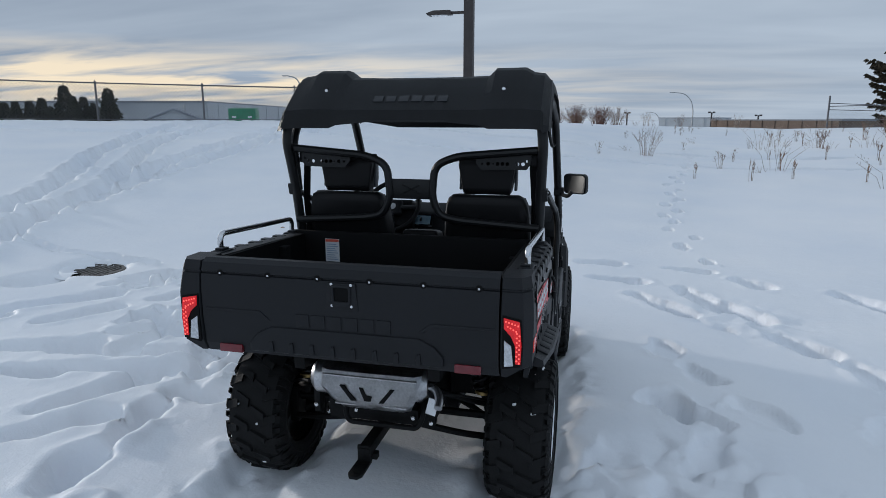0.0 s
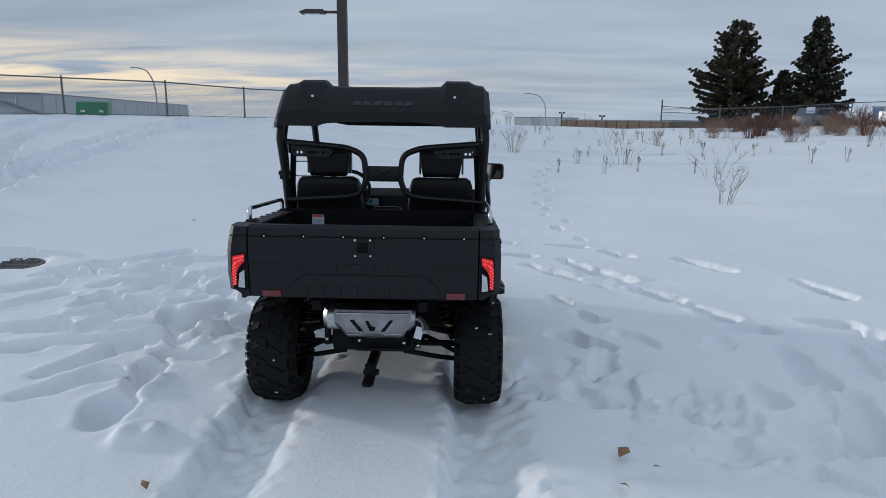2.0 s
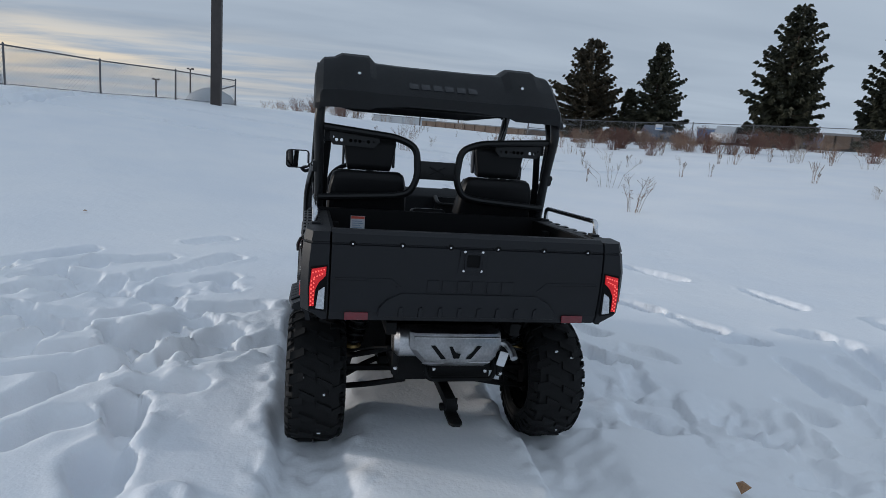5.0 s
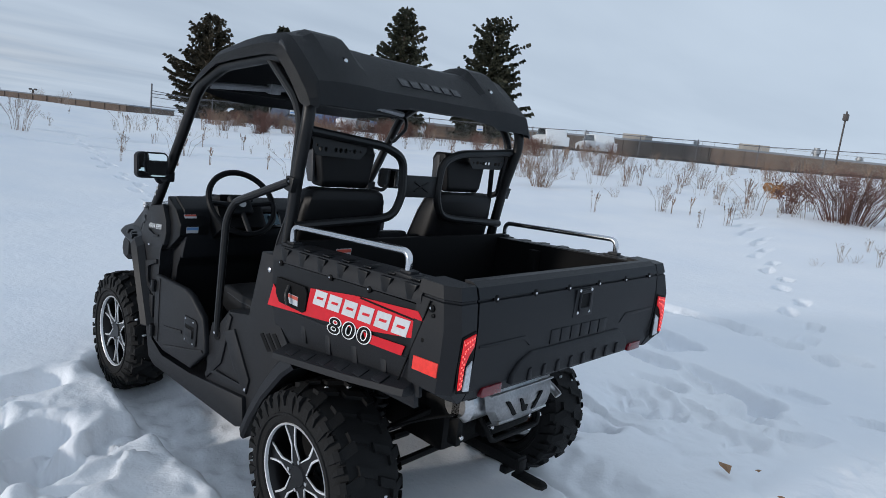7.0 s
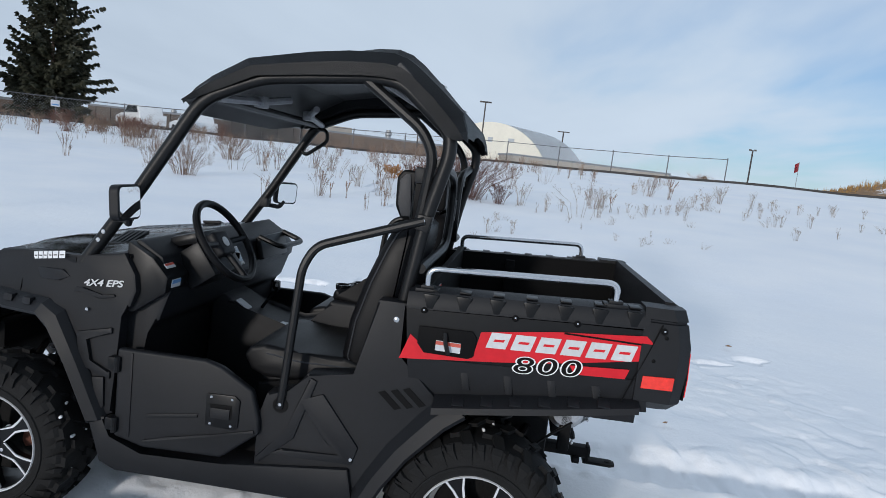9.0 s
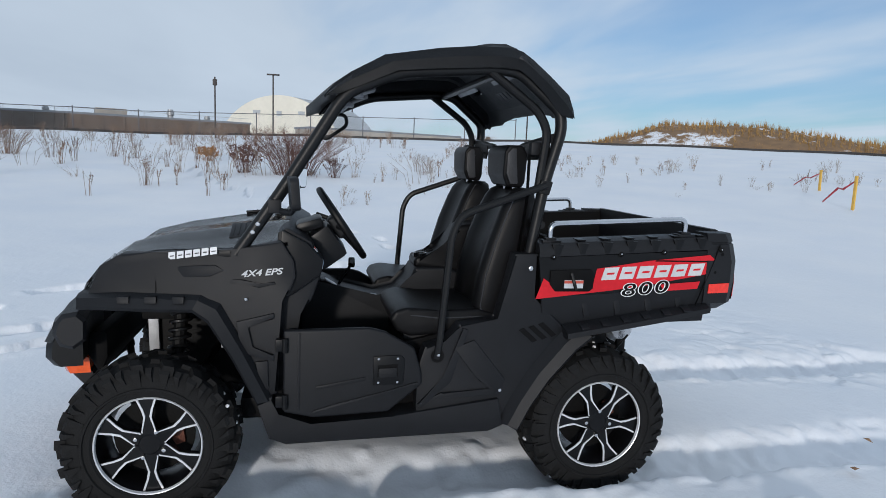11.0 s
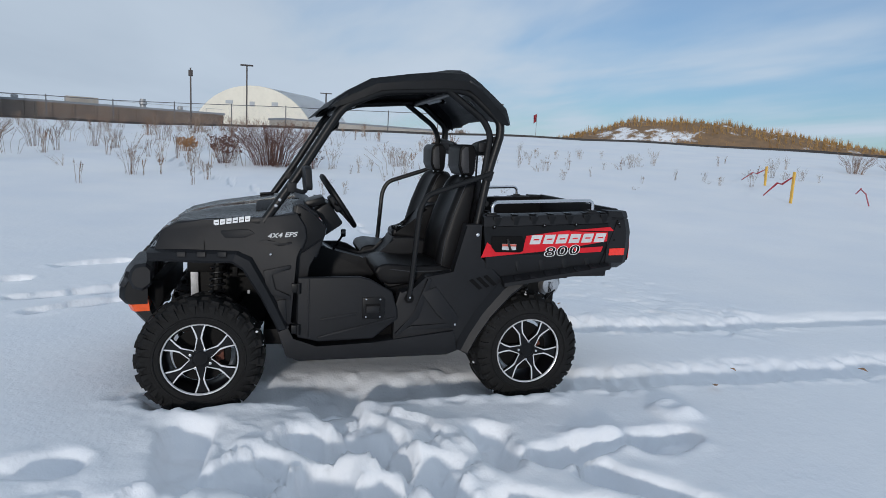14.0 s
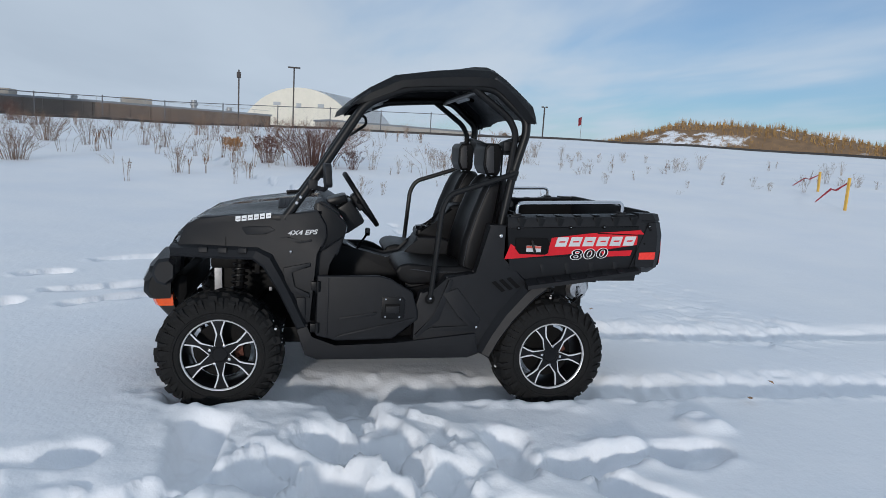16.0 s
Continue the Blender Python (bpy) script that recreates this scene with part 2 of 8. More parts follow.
ROOFGREY = material("grey_shingle_roof", (0.20, 0.22, 0.25), 0.8, vary=0.15, scale=0.8)
FABRIC = material("cream_fabric_membrane", (0.74, 0.70, 0.60), 0.6, vary=0.06, scale=0.2)
FABRICSIDE = material("white_fabric_membrane", (0.78, 0.79, 0.80), 0.55, vary=0.05, scale=0.2)
GREENBIN = material("green_painted_steel", (0.02, 0.20, 0.10), 0.45, vary=0.15, scale=1.2)
STAKE = material("yellow_survey_stake", (0.70, 0.42, 0.08), 0.7, vary=0.15, scale=8)
TAPE = material("red_flagging_tape", (0.42, 0.05, 0.07), 0.5, vary=0.2, scale=8)
IRON = material("cast_iron_grate", (0.13, 0.12, 0.11), 0.75, metal=0.2, vary=0.4, scale=12, bump=0.4, bump_scale=60)
LEAF = material("tan_dead_leaf", (0.30, 0.17, 0.09), 0.8, vary=0.3, scale=30)
WINDOWDARK = material("dark_window_glass", (0.03, 0.035, 0.04), 0.1, vary=0.1)
SCREEN = material("pale_display_glass", (0.20, 0.30, 0.36), 0.15, vary=0.15, scale=30, coat=0.5)
SMOKED = material("smoked_lamp_lens", (0.05, 0.052, 0.056), 0.10, vary=0.4, scale=14, coat=0.6)


# ---- mesh helpers ----
def finish(name, bm, mat, parent=None, label="", angle=35):
    """Link a bmesh as one mesh object."""
    bmesh.ops.recalc_face_normals(bm, faces=bm.faces)
    me = bpy.data.meshes.new(name)
    bm.to_mesh(me)
    bm.free()
    me.materials.append(mat)
    for p in me.polygons:
        p.use_smooth = True
    me.set_sharp_from_angle(angle=radians(angle))
    ob = new(name, me)
    if parent:
        ob.parent = parent
    if label:
        tagged(ob, label)
    return ob


def part(name, bm, mat, parent, label="", angle=35):
    return finish(name, bm, mat, parent, label, angle)


def thing(name, at, label, category, group="", kind=""):
    e = new(name)
    e.location = at
    e.empty_display_size = 0.2
    return tagged(e, label, category, group, kind)


def add_prism(bm, pts, a, b, axis="x", bevel=0.0, seg=2):
    """A polygon in the plane across axis, drawn out from a to b. pts are (y, z) for x, (x, z) for y, (x, y) for z."""
    def at(p, v):
        return (v, p[0], p[1]) if axis == "x" else (p[0], v, p[1]) if axis == "y" else (p[0], p[1], v)
    lo = [bm.verts.new(at(p, a)) for p in pts]
    hi = [bm.verts.new(at(p, b)) for p in pts]
    fs = [bm.faces.new(lo), bm.faces.new(hi)]
    k = len(pts)
    for i in range(k):
        fs.append(bm.faces.new((lo[i], lo[(i + 1) % k], hi[(i + 1) % k], hi[i])))
    if bevel:
        es = list({e for f in fs for e in f.edges})
        bmesh.ops.bevel(bm, geom=es, offset=bevel, segments=seg, affect="EDGES", profile=0.6, clamp_overlap=True)
    return lo + hi


def add_box(bm, c, size, bevel=0.0, rot=None, seg=2):
    x, y, z = (v / 2 for v in size)
    m = Matrix.Translation(c) @ (rot.to_4x4() if rot else Matrix.Identity(4))
    vs = [bm.verts.new(m @ Vector((sx * x, sy * y, sz * z))) for sx in (-1, 1) for sy in (-1, 1) for sz in (-1, 1)]
    fs = [bm.faces.new([vs[i] for i in q]) for q in ((0, 1, 3, 2), (4, 6, 7, 5), (0, 4, 5, 1), (2, 3, 7, 6), (0, 2, 6, 4), (1, 5, 7, 3))]
    if bevel:
        bmesh.ops.bevel(bm, geom=list({e for f in fs for e in f.edges}), offset=bevel, segments=seg, affect="EDGES", profile=0.6, clamp_overlap=True)


def rounded(pts, r, n=5, closed=False):
    """A polyline with its corners rounded."""
    P = [Vector(p) for p in pts]
    out = []
    k = len(P)
    for i, p in enumerate(P):
        if not closed and i in (0, k - 1):
            out.append(p)
            continue
        a, b = P[i - 1], P[(i + 1) % k]
        u, v = (a - p), (b - p)
        d = min(r, u.length * 0.45, v.length * 0.45)
        u, v = p + u.normalized() * d, p + v.normalized() * d
        for j in range(n + 1):
            t = j / n
            out.append(u * (1 - t) ** 2 + p * 2 * t * (1 - t) + v * t * t)
    return out


def add_tube(bm, pts, r, sides=10, fillet=0.0, closed=False, r2=None):
    P = rounded(pts, fillet, 5, closed) if fillet else [Vector(p) for p in pts]
    k = len(P)
    rings = []
    side = None
    for i, p in enumerate(P):
        if closed:
            d = (P[(i + 1) % k] - P[i - 1]).normalized()
        else:
            d = (P[min(i + 1, k - 1)] - P[max(i - 1, 0)]).normalized()
        if side is None:
            side = d.orthogonal().normalized()
        side = (side - d * side.dot(d)).normalized()
        up = d.cross(side)
        rr = r if r2 is None else r + (r2 - r) * i / max(1, k - 1)
        rings.append([bm.verts.new(p + (side * math.cos(a) + up * math.sin(a)) * rr) for a in (2 * math.pi * j / sides for j in range(sides))])
    pairs = list(zip(rings, rings[1:])) + ([(rings[-1], rings[0])] if closed else [])
    for A, B in pairs:
        for j in range(sides):
            bm.faces.new((A[j], A[(j + 1) % sides], B[(j + 1) % sides], B[j]))
    if not closed:
        bm.faces.new(rings[0])
        bm.faces.new(rings[-1])


def add_lathe(bm, prof, c, axis="x", n=32, a0=0.0, a1=2 * math.pi):
    """prof: (along, radius) about the axis through c."""
    full = abs(a1 - a0 - 2 * math.pi) < 1e-6
    rings = []
    for i in range(n if full else n + 1):
        a = a0 + (a1 - a0) * i / n
        ca, sa = math.cos(a), math.sin(a)
        rings.append([bm.verts.new((c[0] + h, c[1] + r * ca, c[2] + r * sa) if axis == "x" else (c[0] + r * ca, c[1] + h, c[2] + r * sa) if axis == "y" else (c[0] + r * ca, c[1] + r * sa, c[2] + h)) for h, r in prof])
    m = len(rings)
    for i in range(m if full else m - 1):
        A, B = rings[i], rings[(i + 1) % m]
        for j in range(len(prof) - 1):
            if prof[j][1] < 1e-6 and prof[j + 1][1] < 1e-6:
                continue
            bm.faces.new((A[j], A[j + 1], B[j + 1], B[j]))
    bmesh.ops.remove_doubles(bm, verts=[v for r in rings for v in r], dist=1e-5)


def add_loft(bm, rows, close_ends=True, closed=False):
    """Rows of points joined into a skin."""
    V = [[bm.verts.new(p) for p in r] for r in rows]
    for A, B in zip(V, V[1:]):
        for j in range(len(A) if closed else len(A) - 1):
            k = (j + 1) % len(A)
            bm.faces.new((A[j], A[k], B[k], B[j]))
    if close_ends and closed:
        bm.faces.new(V[0])
        bm.faces.new(V[-1])
    return V


# ---- ground: one sheet of snow out to the horizon ----
CREST_R = [(-180, 24), (-60, 22.5), (-42, 20.8), (-27, 20.0), (-18, 21.6), (-8, 25), (0, 27), (8, 34), (18, 39), (150, 40), (180, 24)]
CREST_EL = [(-180, -0.2), (-60, 0.1), (-18, 0.1), (-5, -0.05), (6, -0.36), (16, -0.62), (29, -0.32), (37, 0.05), (45, 0.28), (53, 0.45), (60, 0.68), (70, 0.80), (77, 0.92), (83, 1.18), (98, 1.44), (114, 1.66), (125, 1.6), (137, 1.4), (160, 0.5), (180, -0.2)]


def crest_z(az):
    el = np.interp(az, [a for a, _ in CREST_EL], [e for _, e in CREST_EL])
    return 1.64 + (crest_r(az) + 3) * np.tan(np.radians(el))


def crest_r(az):
    """How far off the rise ends, by bearing."""
    return np.interp(az, [a for a, _ in CREST_R], [r for _, r in CREST_R])


def land(x, y):
    """Height of the untouched snow."""
    x, y = np.asarray(x, float), np.asarray(y, float)
    r = np.hypot(x, y)
    az = np.degrees(np.arctan2(x, y))
    zc, rc = crest_z(az), crest_r(az)
    s = np.where(r < 9.0, np.clip(r - 2.5, 0, None) ** 2 / 13.0, r - 5.75) / (rc - 5.75)
    z = 0.085 + (zc - 0.085) * np.clip(s, 0, 1)
    drop = np.clip(r - rc, 0, None)
    z = np.where(r > rc, zc - 0.035 * drop * drop / (drop + 6.0), z)
    far = np.clip((r - 300) / 300, 0, 1)
    z = np.where(r > 150, np.maximum(z, -6.0), z) * (1 - far) + far * -6.0
    wave = 0.03 * np.sin(x * 0.55 + 0.8 * np.sin(y * 0.31)) * np.sin(y * 0.47 + 1.3) + 0.02 * np.sin(x * 0.23 - y * 0.9)
    return z + wave * np.clip((r - 4) / 6, 0, 1)


def smooth_noise(shape_x, shape_y, scale, seed):
    """Value noise over world coordinates."""
    rng = np.random.RandomState(seed)
    tab = rng.rand(64, 64)
    u, v = shape_x / scale, shape_y / scale
    iu, iv = np.floor(u).astype(int), np.floor(v).astype(int)
    fu, fv = u - iu, v - iv
    fu, fv = fu * fu * (3 - 2 * fu), fv * fv * (3 - 2 * fv)
    g = lambda a, b: tab[a % 64, b % 64]
    return (g(iu, iv) * (1 - fu) * (1 - fv) + g(iu + 1, iv) * fu * (1 - fv) + g(iu, iv + 1) * (1 - fu) * fv + g(iu + 1, iv + 1) * fu * fv) - 0.5


def broken_crust(px, py, size, seed):
    """Tilted plates of broken snow crust, one to a cell."""
    rng = np.random.RandomState(seed)
    tab = rng.rand(5, 64, 64)
    u = px / size + 0.5 * smooth_noise(px, py, size * 0.8, seed + 1)
    v = py / size + 0.5 * smooth_noise(px, py, size * 0.8, seed + 2)
    iu, iv = np.floor(u).astype(int), np.floor(v).astype(int)
    best, high = np.full(px.shape, 1e9), np.zeros(px.shape)
    for a in (-1, 0, 1):
        for b in (-1, 0, 1):
            c, d = (iu + a) % 64, (iv + b) % 64
            du, dv = u - iu - a - tab[0, c, d], v - iv - b - tab[1, c, d]
            r = du * du + dv * dv
            take = r < best
            best = np.where(take, r, best)
            high = np.where(take, tab[2, c, d] - 0.35 + (tab[3, c, d] - 0.5) * 1.1 * du + (tab[4, c, d] - 0.5) * 1.1 * dv - 0.35 * r, high)
    return high


def build_ground():
    base = np.concatenate([np.arange(-24, -15, 0.2), np.arange(-15, -5.2, 0.062), np.arange(-5.2, 4.6, 0.0225), np.arange(4.6, 9, 0.09)])
    lead, tail = [], []
    v, d = base[0], 0.2
    while v > -2400:
        d *= 1.10
        v -= d
        lead.append(v)
    v, d = base[-1], 0.12
    while v < 2400:
        d *= 1.06 if v < 60 else 1.10
        v += d
        tail.append(v)
    xs = np.array(lead[::-1] + list(base) + tail)
    base = np.concatenate([np.arange(-9, -3.2, 0.14), np.arange(-3.2, 5.2, 0.0225), np.arange(5.2, 17, 0.072), np.arange(17, 26, 0.12)])
    lead, tail = [], []
    v, d = base[0], 0.14
    while v > -2400:
        d *= 1.10
        v -= d
        lead.append(v)
    v, d = base[-1], 0.12
    while v < 2400:
        d *= 1.10
        v += d
        tail.append(v)
    ys = np.array(lead[::-1] + list(base) + tail)
    X, Y = np.meshgrid(xs, ys, indexing="ij")
    Z = land(X, Y)
    near = np.clip(1 - np.hypot(X, Y) / 60, 0, 1)
    Z += near * (0.035 * smooth_noise(X, Y, 1.7, 1) + 0.009 * smooth_noise(X, Y, 0.55, 2) + 0.003 * smooth_noise(X, Y, 0.21, 3))
    churned = np.zeros(X.shape)

    def rut(path, half, depth, rim=0.35, lug=0.0, ragged=0.4, soft=0.10, pitch=0.11):
        """A wheel track pressed along a polyline."""
        nonlocal Z
        best = np.full(X.shape, 1e9)
        along = np.zeros(X.shape)
        run = 0.0
        for (x0, y0), (x1, y1) in zip(path, path[1:]):
            dx, dy = x1 - x0, y1 - y0
            L = math.hypot(dx, dy)
            t = np.clip(((X - x0) * dx + (Y - y0) * dy) / (L * L), 0, 1)
            d = np.hypot(X - x0 - t * dx, Y - y0 - t * dy)
            m = d < best
            best = np.where(m, d, best)
            along = np.where(m, run + t * L, along)
            run += L
        wob = half * (1 + ragged * (0.9 * smooth_noise(X, Y, 0.3, 5) + 0.5 * smooth_noise(X, Y, 0.11, 6)))
        inside = 1 / (1 + np.exp(np.clip((best - wob) / (half * soft), -40, 40)))
        edge = np.exp(-((best - wob * 1.35) / (half * 0.4)) ** 2)
        crumb = 1 + 1.6 * smooth_noise(X, Y, 0.13, 8)
        Z = Z - depth * inside + depth * rim * edge * crumb + (0.030 * (smooth_noise(X, Y, 0.07, 17) + 0.7 * smooth_noise(X, Y, 0.045, 18)) * (inside + 0.8 * edge) if half < 0.2 else 0)
        if ragged > 0.5:
            Z = Z + inside * depth * 0.45 * (smooth_noise(X, Y, 0.45, 15) + 0.7 * smooth_noise(X, Y, 0.19, 16))
        if lug:
            Z = Z + lug * inside * np.clip(1.6 * np.sin((along + 0.55 * best + 0.25 * pitch * smooth_noise(X, Y, 0.5, 19)) * 2 * math.pi / pitch), -1, 1)

    def prints(spots, depth, size=0.30):
        """Boot prints: a pressed hollow with a pushed-up rim."""
        nonlocal Z
        for x, y, ang, dep in spots:
            m = (np.abs(X - x) < 0.55) & (np.abs(Y - y) < 0.55)
            if not m.any():
                continue
            u = (X[m] - x) * math.cos(ang) + (Y[m] - y) * math.sin(ang)
            w = -(X[m] - x) * math.sin(ang) + (Y[m] - y) * math.cos(ang)
            q = np.hypot(u / (size * 0.62), w / (size * 0.33)) * (1 + 0.7 * smooth_noise(X[m], Y[m], 0.13, 9) + 0.35 * smooth_noise(X[m], Y[m], 0.06, 10))
            hollow = 1 / (1 + np.exp(np.clip((q - 1) / 0.07, -40, 40)))
            rim = np.exp(-((q - 1.3) / 0.22) ** 2)
            Z[m] += -depth * dep * hollow + depth * 0.22 * rim * (0.5 + 1.2 * smooth_noise(X[m], Y[m], 0.16, 11))

    def grooves(rows, depth, crumble=0.3):
        """Dragging steps: long pressed hollows with steep, crumbly walls."""
        nonlocal Z
        for x0, y0, x1, y1 in rows:
            pad_ = 0.6
            m = (X > min(x0, x1) - pad_) & (X < max(x0, x1) + pad_) & (Y > min(y0, y1) - pad_) & (Y < max(y0, y1) + pad_)
            xs_m, ys_m = X[m], Y[m]
            dx, dy = x1 - x0, y1 - y0
            L = math.hypot(dx, dy) + 1e-6
            t = np.clip(((xs_m - x0) * dx + (ys_m - y0) * dy) / (L * L), 0, 1)
            half = (0.080 + 0.03 * rng.random()) * (0.75 + 0.5 * t)
            d = np.hypot(xs_m - x0 - t * dx, ys_m - y0 - t * dy) + 0.034 * smooth_noise(xs_m, ys_m, 0.16, 21) + 0.018 * smooth_noise(xs_m, ys_m, 0.05, 22)
            inside = 1 / (1 + np.exp(np.clip((d - half) / 0.008, -40, 40)))
            rim = np.exp(-((d - half - 0.06) / 0.05) ** 2)
            dep = depth * (0.75 + 0.5 * rng.random()) * (0.6 + 0.7 * t) * (1 + 0.6 * smooth_noise(xs_m, ys_m, 0.30, 25))
            churned[m] = np.maximum(churned[m], crumble * np.exp(-(np.clip(d - half * 0.7, 0, None) / 0.07) ** 2))
            Z[m] += -dep * inside * (1 + 0.5 * smooth_noise(xs_m, ys_m, 0.09, 23)) + 0.010 * rim * (0.5 + 1.5 * smooth_noise(xs_m, ys_m, 0.11, 24))

    rng = random.Random(4)
    # the vehicle's own tracks, behind and under it
    for s in (-1, 1):
        # shaded walls stand steep, sun-facing ones are sloped gently to catch less light
        rut([(s * 0.64, 2.05), (s * 0.64, -3.0), (s * 0.60 - 0.25, -9), (s * 0.6 - 1.0, -20)], 0.172, 0.128, 0.04, 0.0, 0.48, np.where(X > s * 0.64, 0.32, 0.07))
    # older wheel tracks on the slope
    for path in OLD_TRACKS[:4]:
        rut(path, 0.21, 0.24, 0.20, 0.035, 0.6, 0.10, 0.24)
    for path in OLD_TRACKS[4:6]:
        rut(path, 0.20, 0.17, 0.15, 0.03, 0.4, 0.10, 0.3)
    rut(OLD_TRACKS[-1], 0.06, 0.05, 0.2, 0.0, 0.9)

    def trail(path, step, wide, depth, size=0.3):
        spots, side = [], 1
        for (x0, y0), (x1, y1) in zip(path, path[1:]):
            L = math.hypot(x1 - x0, y1 - y0)
            ang = math.atan2(y1 - y0, x1 - x0)
            for i in range(max(1, int(L / step))):
                t = (i + 0.5) / max(1, int(L / step))
                side = -side
                spots.append((x0 + (x1 - x0) * t - math.sin(ang) * side * wide + rng.uniform(-0.06, 0.06), y0 + (y1 - y0) * t + math.cos(ang) * side * wide + rng.uniform(-0.06, 0.06), ang + rng.uniform(-0.3, 0.3), rng.uniform(0.7, 1.2)))
        prints(spots, depth, size)

    grooves(STEPS_LEFT, 0.165, 0.07)
    grooves(STEPS_BESIDE, 0.100, 0.30)
    grooves(STEPS_RIGHT, 0.120, 0.25)
    for path in BOOT_TRAILS:
        trail(path, 0.36, 0.11, 0.06, 0.27)
    prints([(1.9 + 0.62 * rng.gauss(0, 1), -0.1 + 0.55 * rng.gauss(0, 1), rng.uniform(0, 6.3), rng.uniform(0.5, 1.1)) for _ in range(20)], 0.06, 0.28)
    # crowded prints between the drain and the vehicle's front wheel
    crowd = []
    for _ in range(20):
        a, b = rng.random(), rng.random()
        near_x, far_x = -1.2 - 1.3 * a, -2.0 - 1.8 * a
        crowd.append((near_x + (far_x - near_x) * b, 0.75 + (2.95 - 0.8 * a - 0.75 + 0.75) * b, rng.gauss(0.75, 0.35), rng.uniform(0.5, 1.2)))
    prints(crowd, 0.10, 0.34)
    for path in PAW_TRAILS:
        trail(path, 0.55, 0.09, 0.07, 0.24)
    # trampled places beside the vehicle: broken crust lying in clods
    for cx, cy, rx, ry, amp, sink in TRAMPLED:
        q = np.hypot((X - cx) / rx, (Y - cy) / ry) + 0.7 * smooth_noise(X, Y, 0.35, 31)
        w = 1 / (1 + np.exp(np.clip((q - 1) / 0.10, -40, 40)))
        churned = np.maximum(churned, w * amp)
        Z -= sink * w
    m = churned > 0.02
    px, py, w = X[m], Y[m], churned[m]
    plate = broken_crust(px, py, 0.26, 41) + 0.28 * broken_crust(px, py, 0.10, 42)
    crumb = smooth_noise(px, py, 0.06, 43) + 0.6 * smooth_noise(px, py, 0.036, 44)
    Z[m] += w * (0.080 * plate + 0.014 * crumb + 0.05 * smooth_noise(px, py, 0.45, 45))
    # two small thrown lumps beside the rear wheel
    for hx, hy, hr, hh in ((-1.23, -0.76, 0.12, 0.05), (-1.48, -0.12, 0.12, 0.03)):
        q = np.hypot(X - hx, Y - hy) / hr + 0.5 * smooth_noise(X, Y, 0.13, 34)
        Z += hh / (1 + np.exp(np.clip((q - 1) / 0.12, -40, 40))) * (1 + 0.8 * smooth_noise(X, Y, 0.10, 35))
    for hx, hy, hr, hd in ((-4.72, 2.42, 0.24, 0.26), (-4.58, 3.03, 0.35, 0.10)):
        q = np.hypot(X - hx, Y - hy) / hr + 0.3 * smooth_noise(X, Y, 0.2, 33)
        Z += -hd / (1 + np.exp(np.clip((q - 1) / 0.1, -40, 40)))
    # packed hollow under the body, and snow pushed up against the tyres
    for s in (-1, 1):
        for wy in (0.0, 1.93):
            q = np.hypot((X - s * 0.64) / 0.30, (Y - wy) / 0.42)
            Z += 0.018 * np.exp(-((q - 1) / 0.3) ** 2) * (0.4 + 1.5 * smooth_noise(X, Y, 0.11, 13))
    verts = np.stack([X, Y, Z], -1).reshape(-1, 3)
    nx, ny = X.shape
    i = np.arange(nx * ny).reshape(nx, ny)
    quads = np.stack([i[:-1, :-1], i[1:, :-1], i[1:, 1:], i[:-1, 1:]], -1).reshape(-1, 4)
    me = bpy.data.meshes.new("ground")
    me.vertices.add(len(verts))
    me.vertices.foreach_set("co", verts.ravel().astype(np.float32))
    me.loops.add(quads.size)
    me.loops.foreach_set("vertex_index", quads.ravel().astype(np.int32))
    me.polygons.add(len(quads))
    me.polygons.foreach_set("loop_start", np.arange(0, quads.size, 4, dtype=np.int32))
    me.polygons.foreach_set("use_smooth", np.ones(len(quads), bool))
    me.update(calc_edges=True)
    me.materials.append(SNOW)
    tagged(new("ground", me), "snow-covered field with boot prints and wheel tracks", "snow ground", kind="structure")


OLD_TRACKS = [
    [(-6.9, 2.6), (-7.89, 4.92), (-8.96, 7.1), (-10.42, 9.69), (-11.81, 12.67), (-12.51, 15.87), (-11.5, 20.1), (-10.0, 24.0)],
    [(-6.0, 2.0), (-6.65, 3.79), (-7.47, 5.94), (-8.24, 7.71), (-9.88, 10.68), (-10.86, 13.03), (-11.3, 16.19), (-10.4, 19.43), (-9.0, 24.0)],
    [(-7.1, 5.0), (-7.40, 6.4), (-7.69, 8.1), (-7.74, 10.25), (-8.07, 13.86), (-7.6, 18.0), (-6.5, 23.0)],
    [(-7.4, 6.8), (-8.3, 8.9), (-8.6, 11.2), (-8.9, 14.2), (-8.5, 18.0), (-7.5, 23.0)],
    [(-22.0, 11.0), (-16.1, 12.44), (-12.3, 13.76), (-8.2, 15.3), (-5.3, 15.4), (2.0, 15.8), (9.0, 15.0)],
    [(-22.0, 13.5), (-17.4, 14.4), (-13.5, 16.2), (-6.0, 19.5), (0.0, 19.0), (8.0, 18.5)],
    [(-6.26, 3.76), (-5.43, 3.45), (-4.74, 3.47), (-4.02, 3.34)],
]
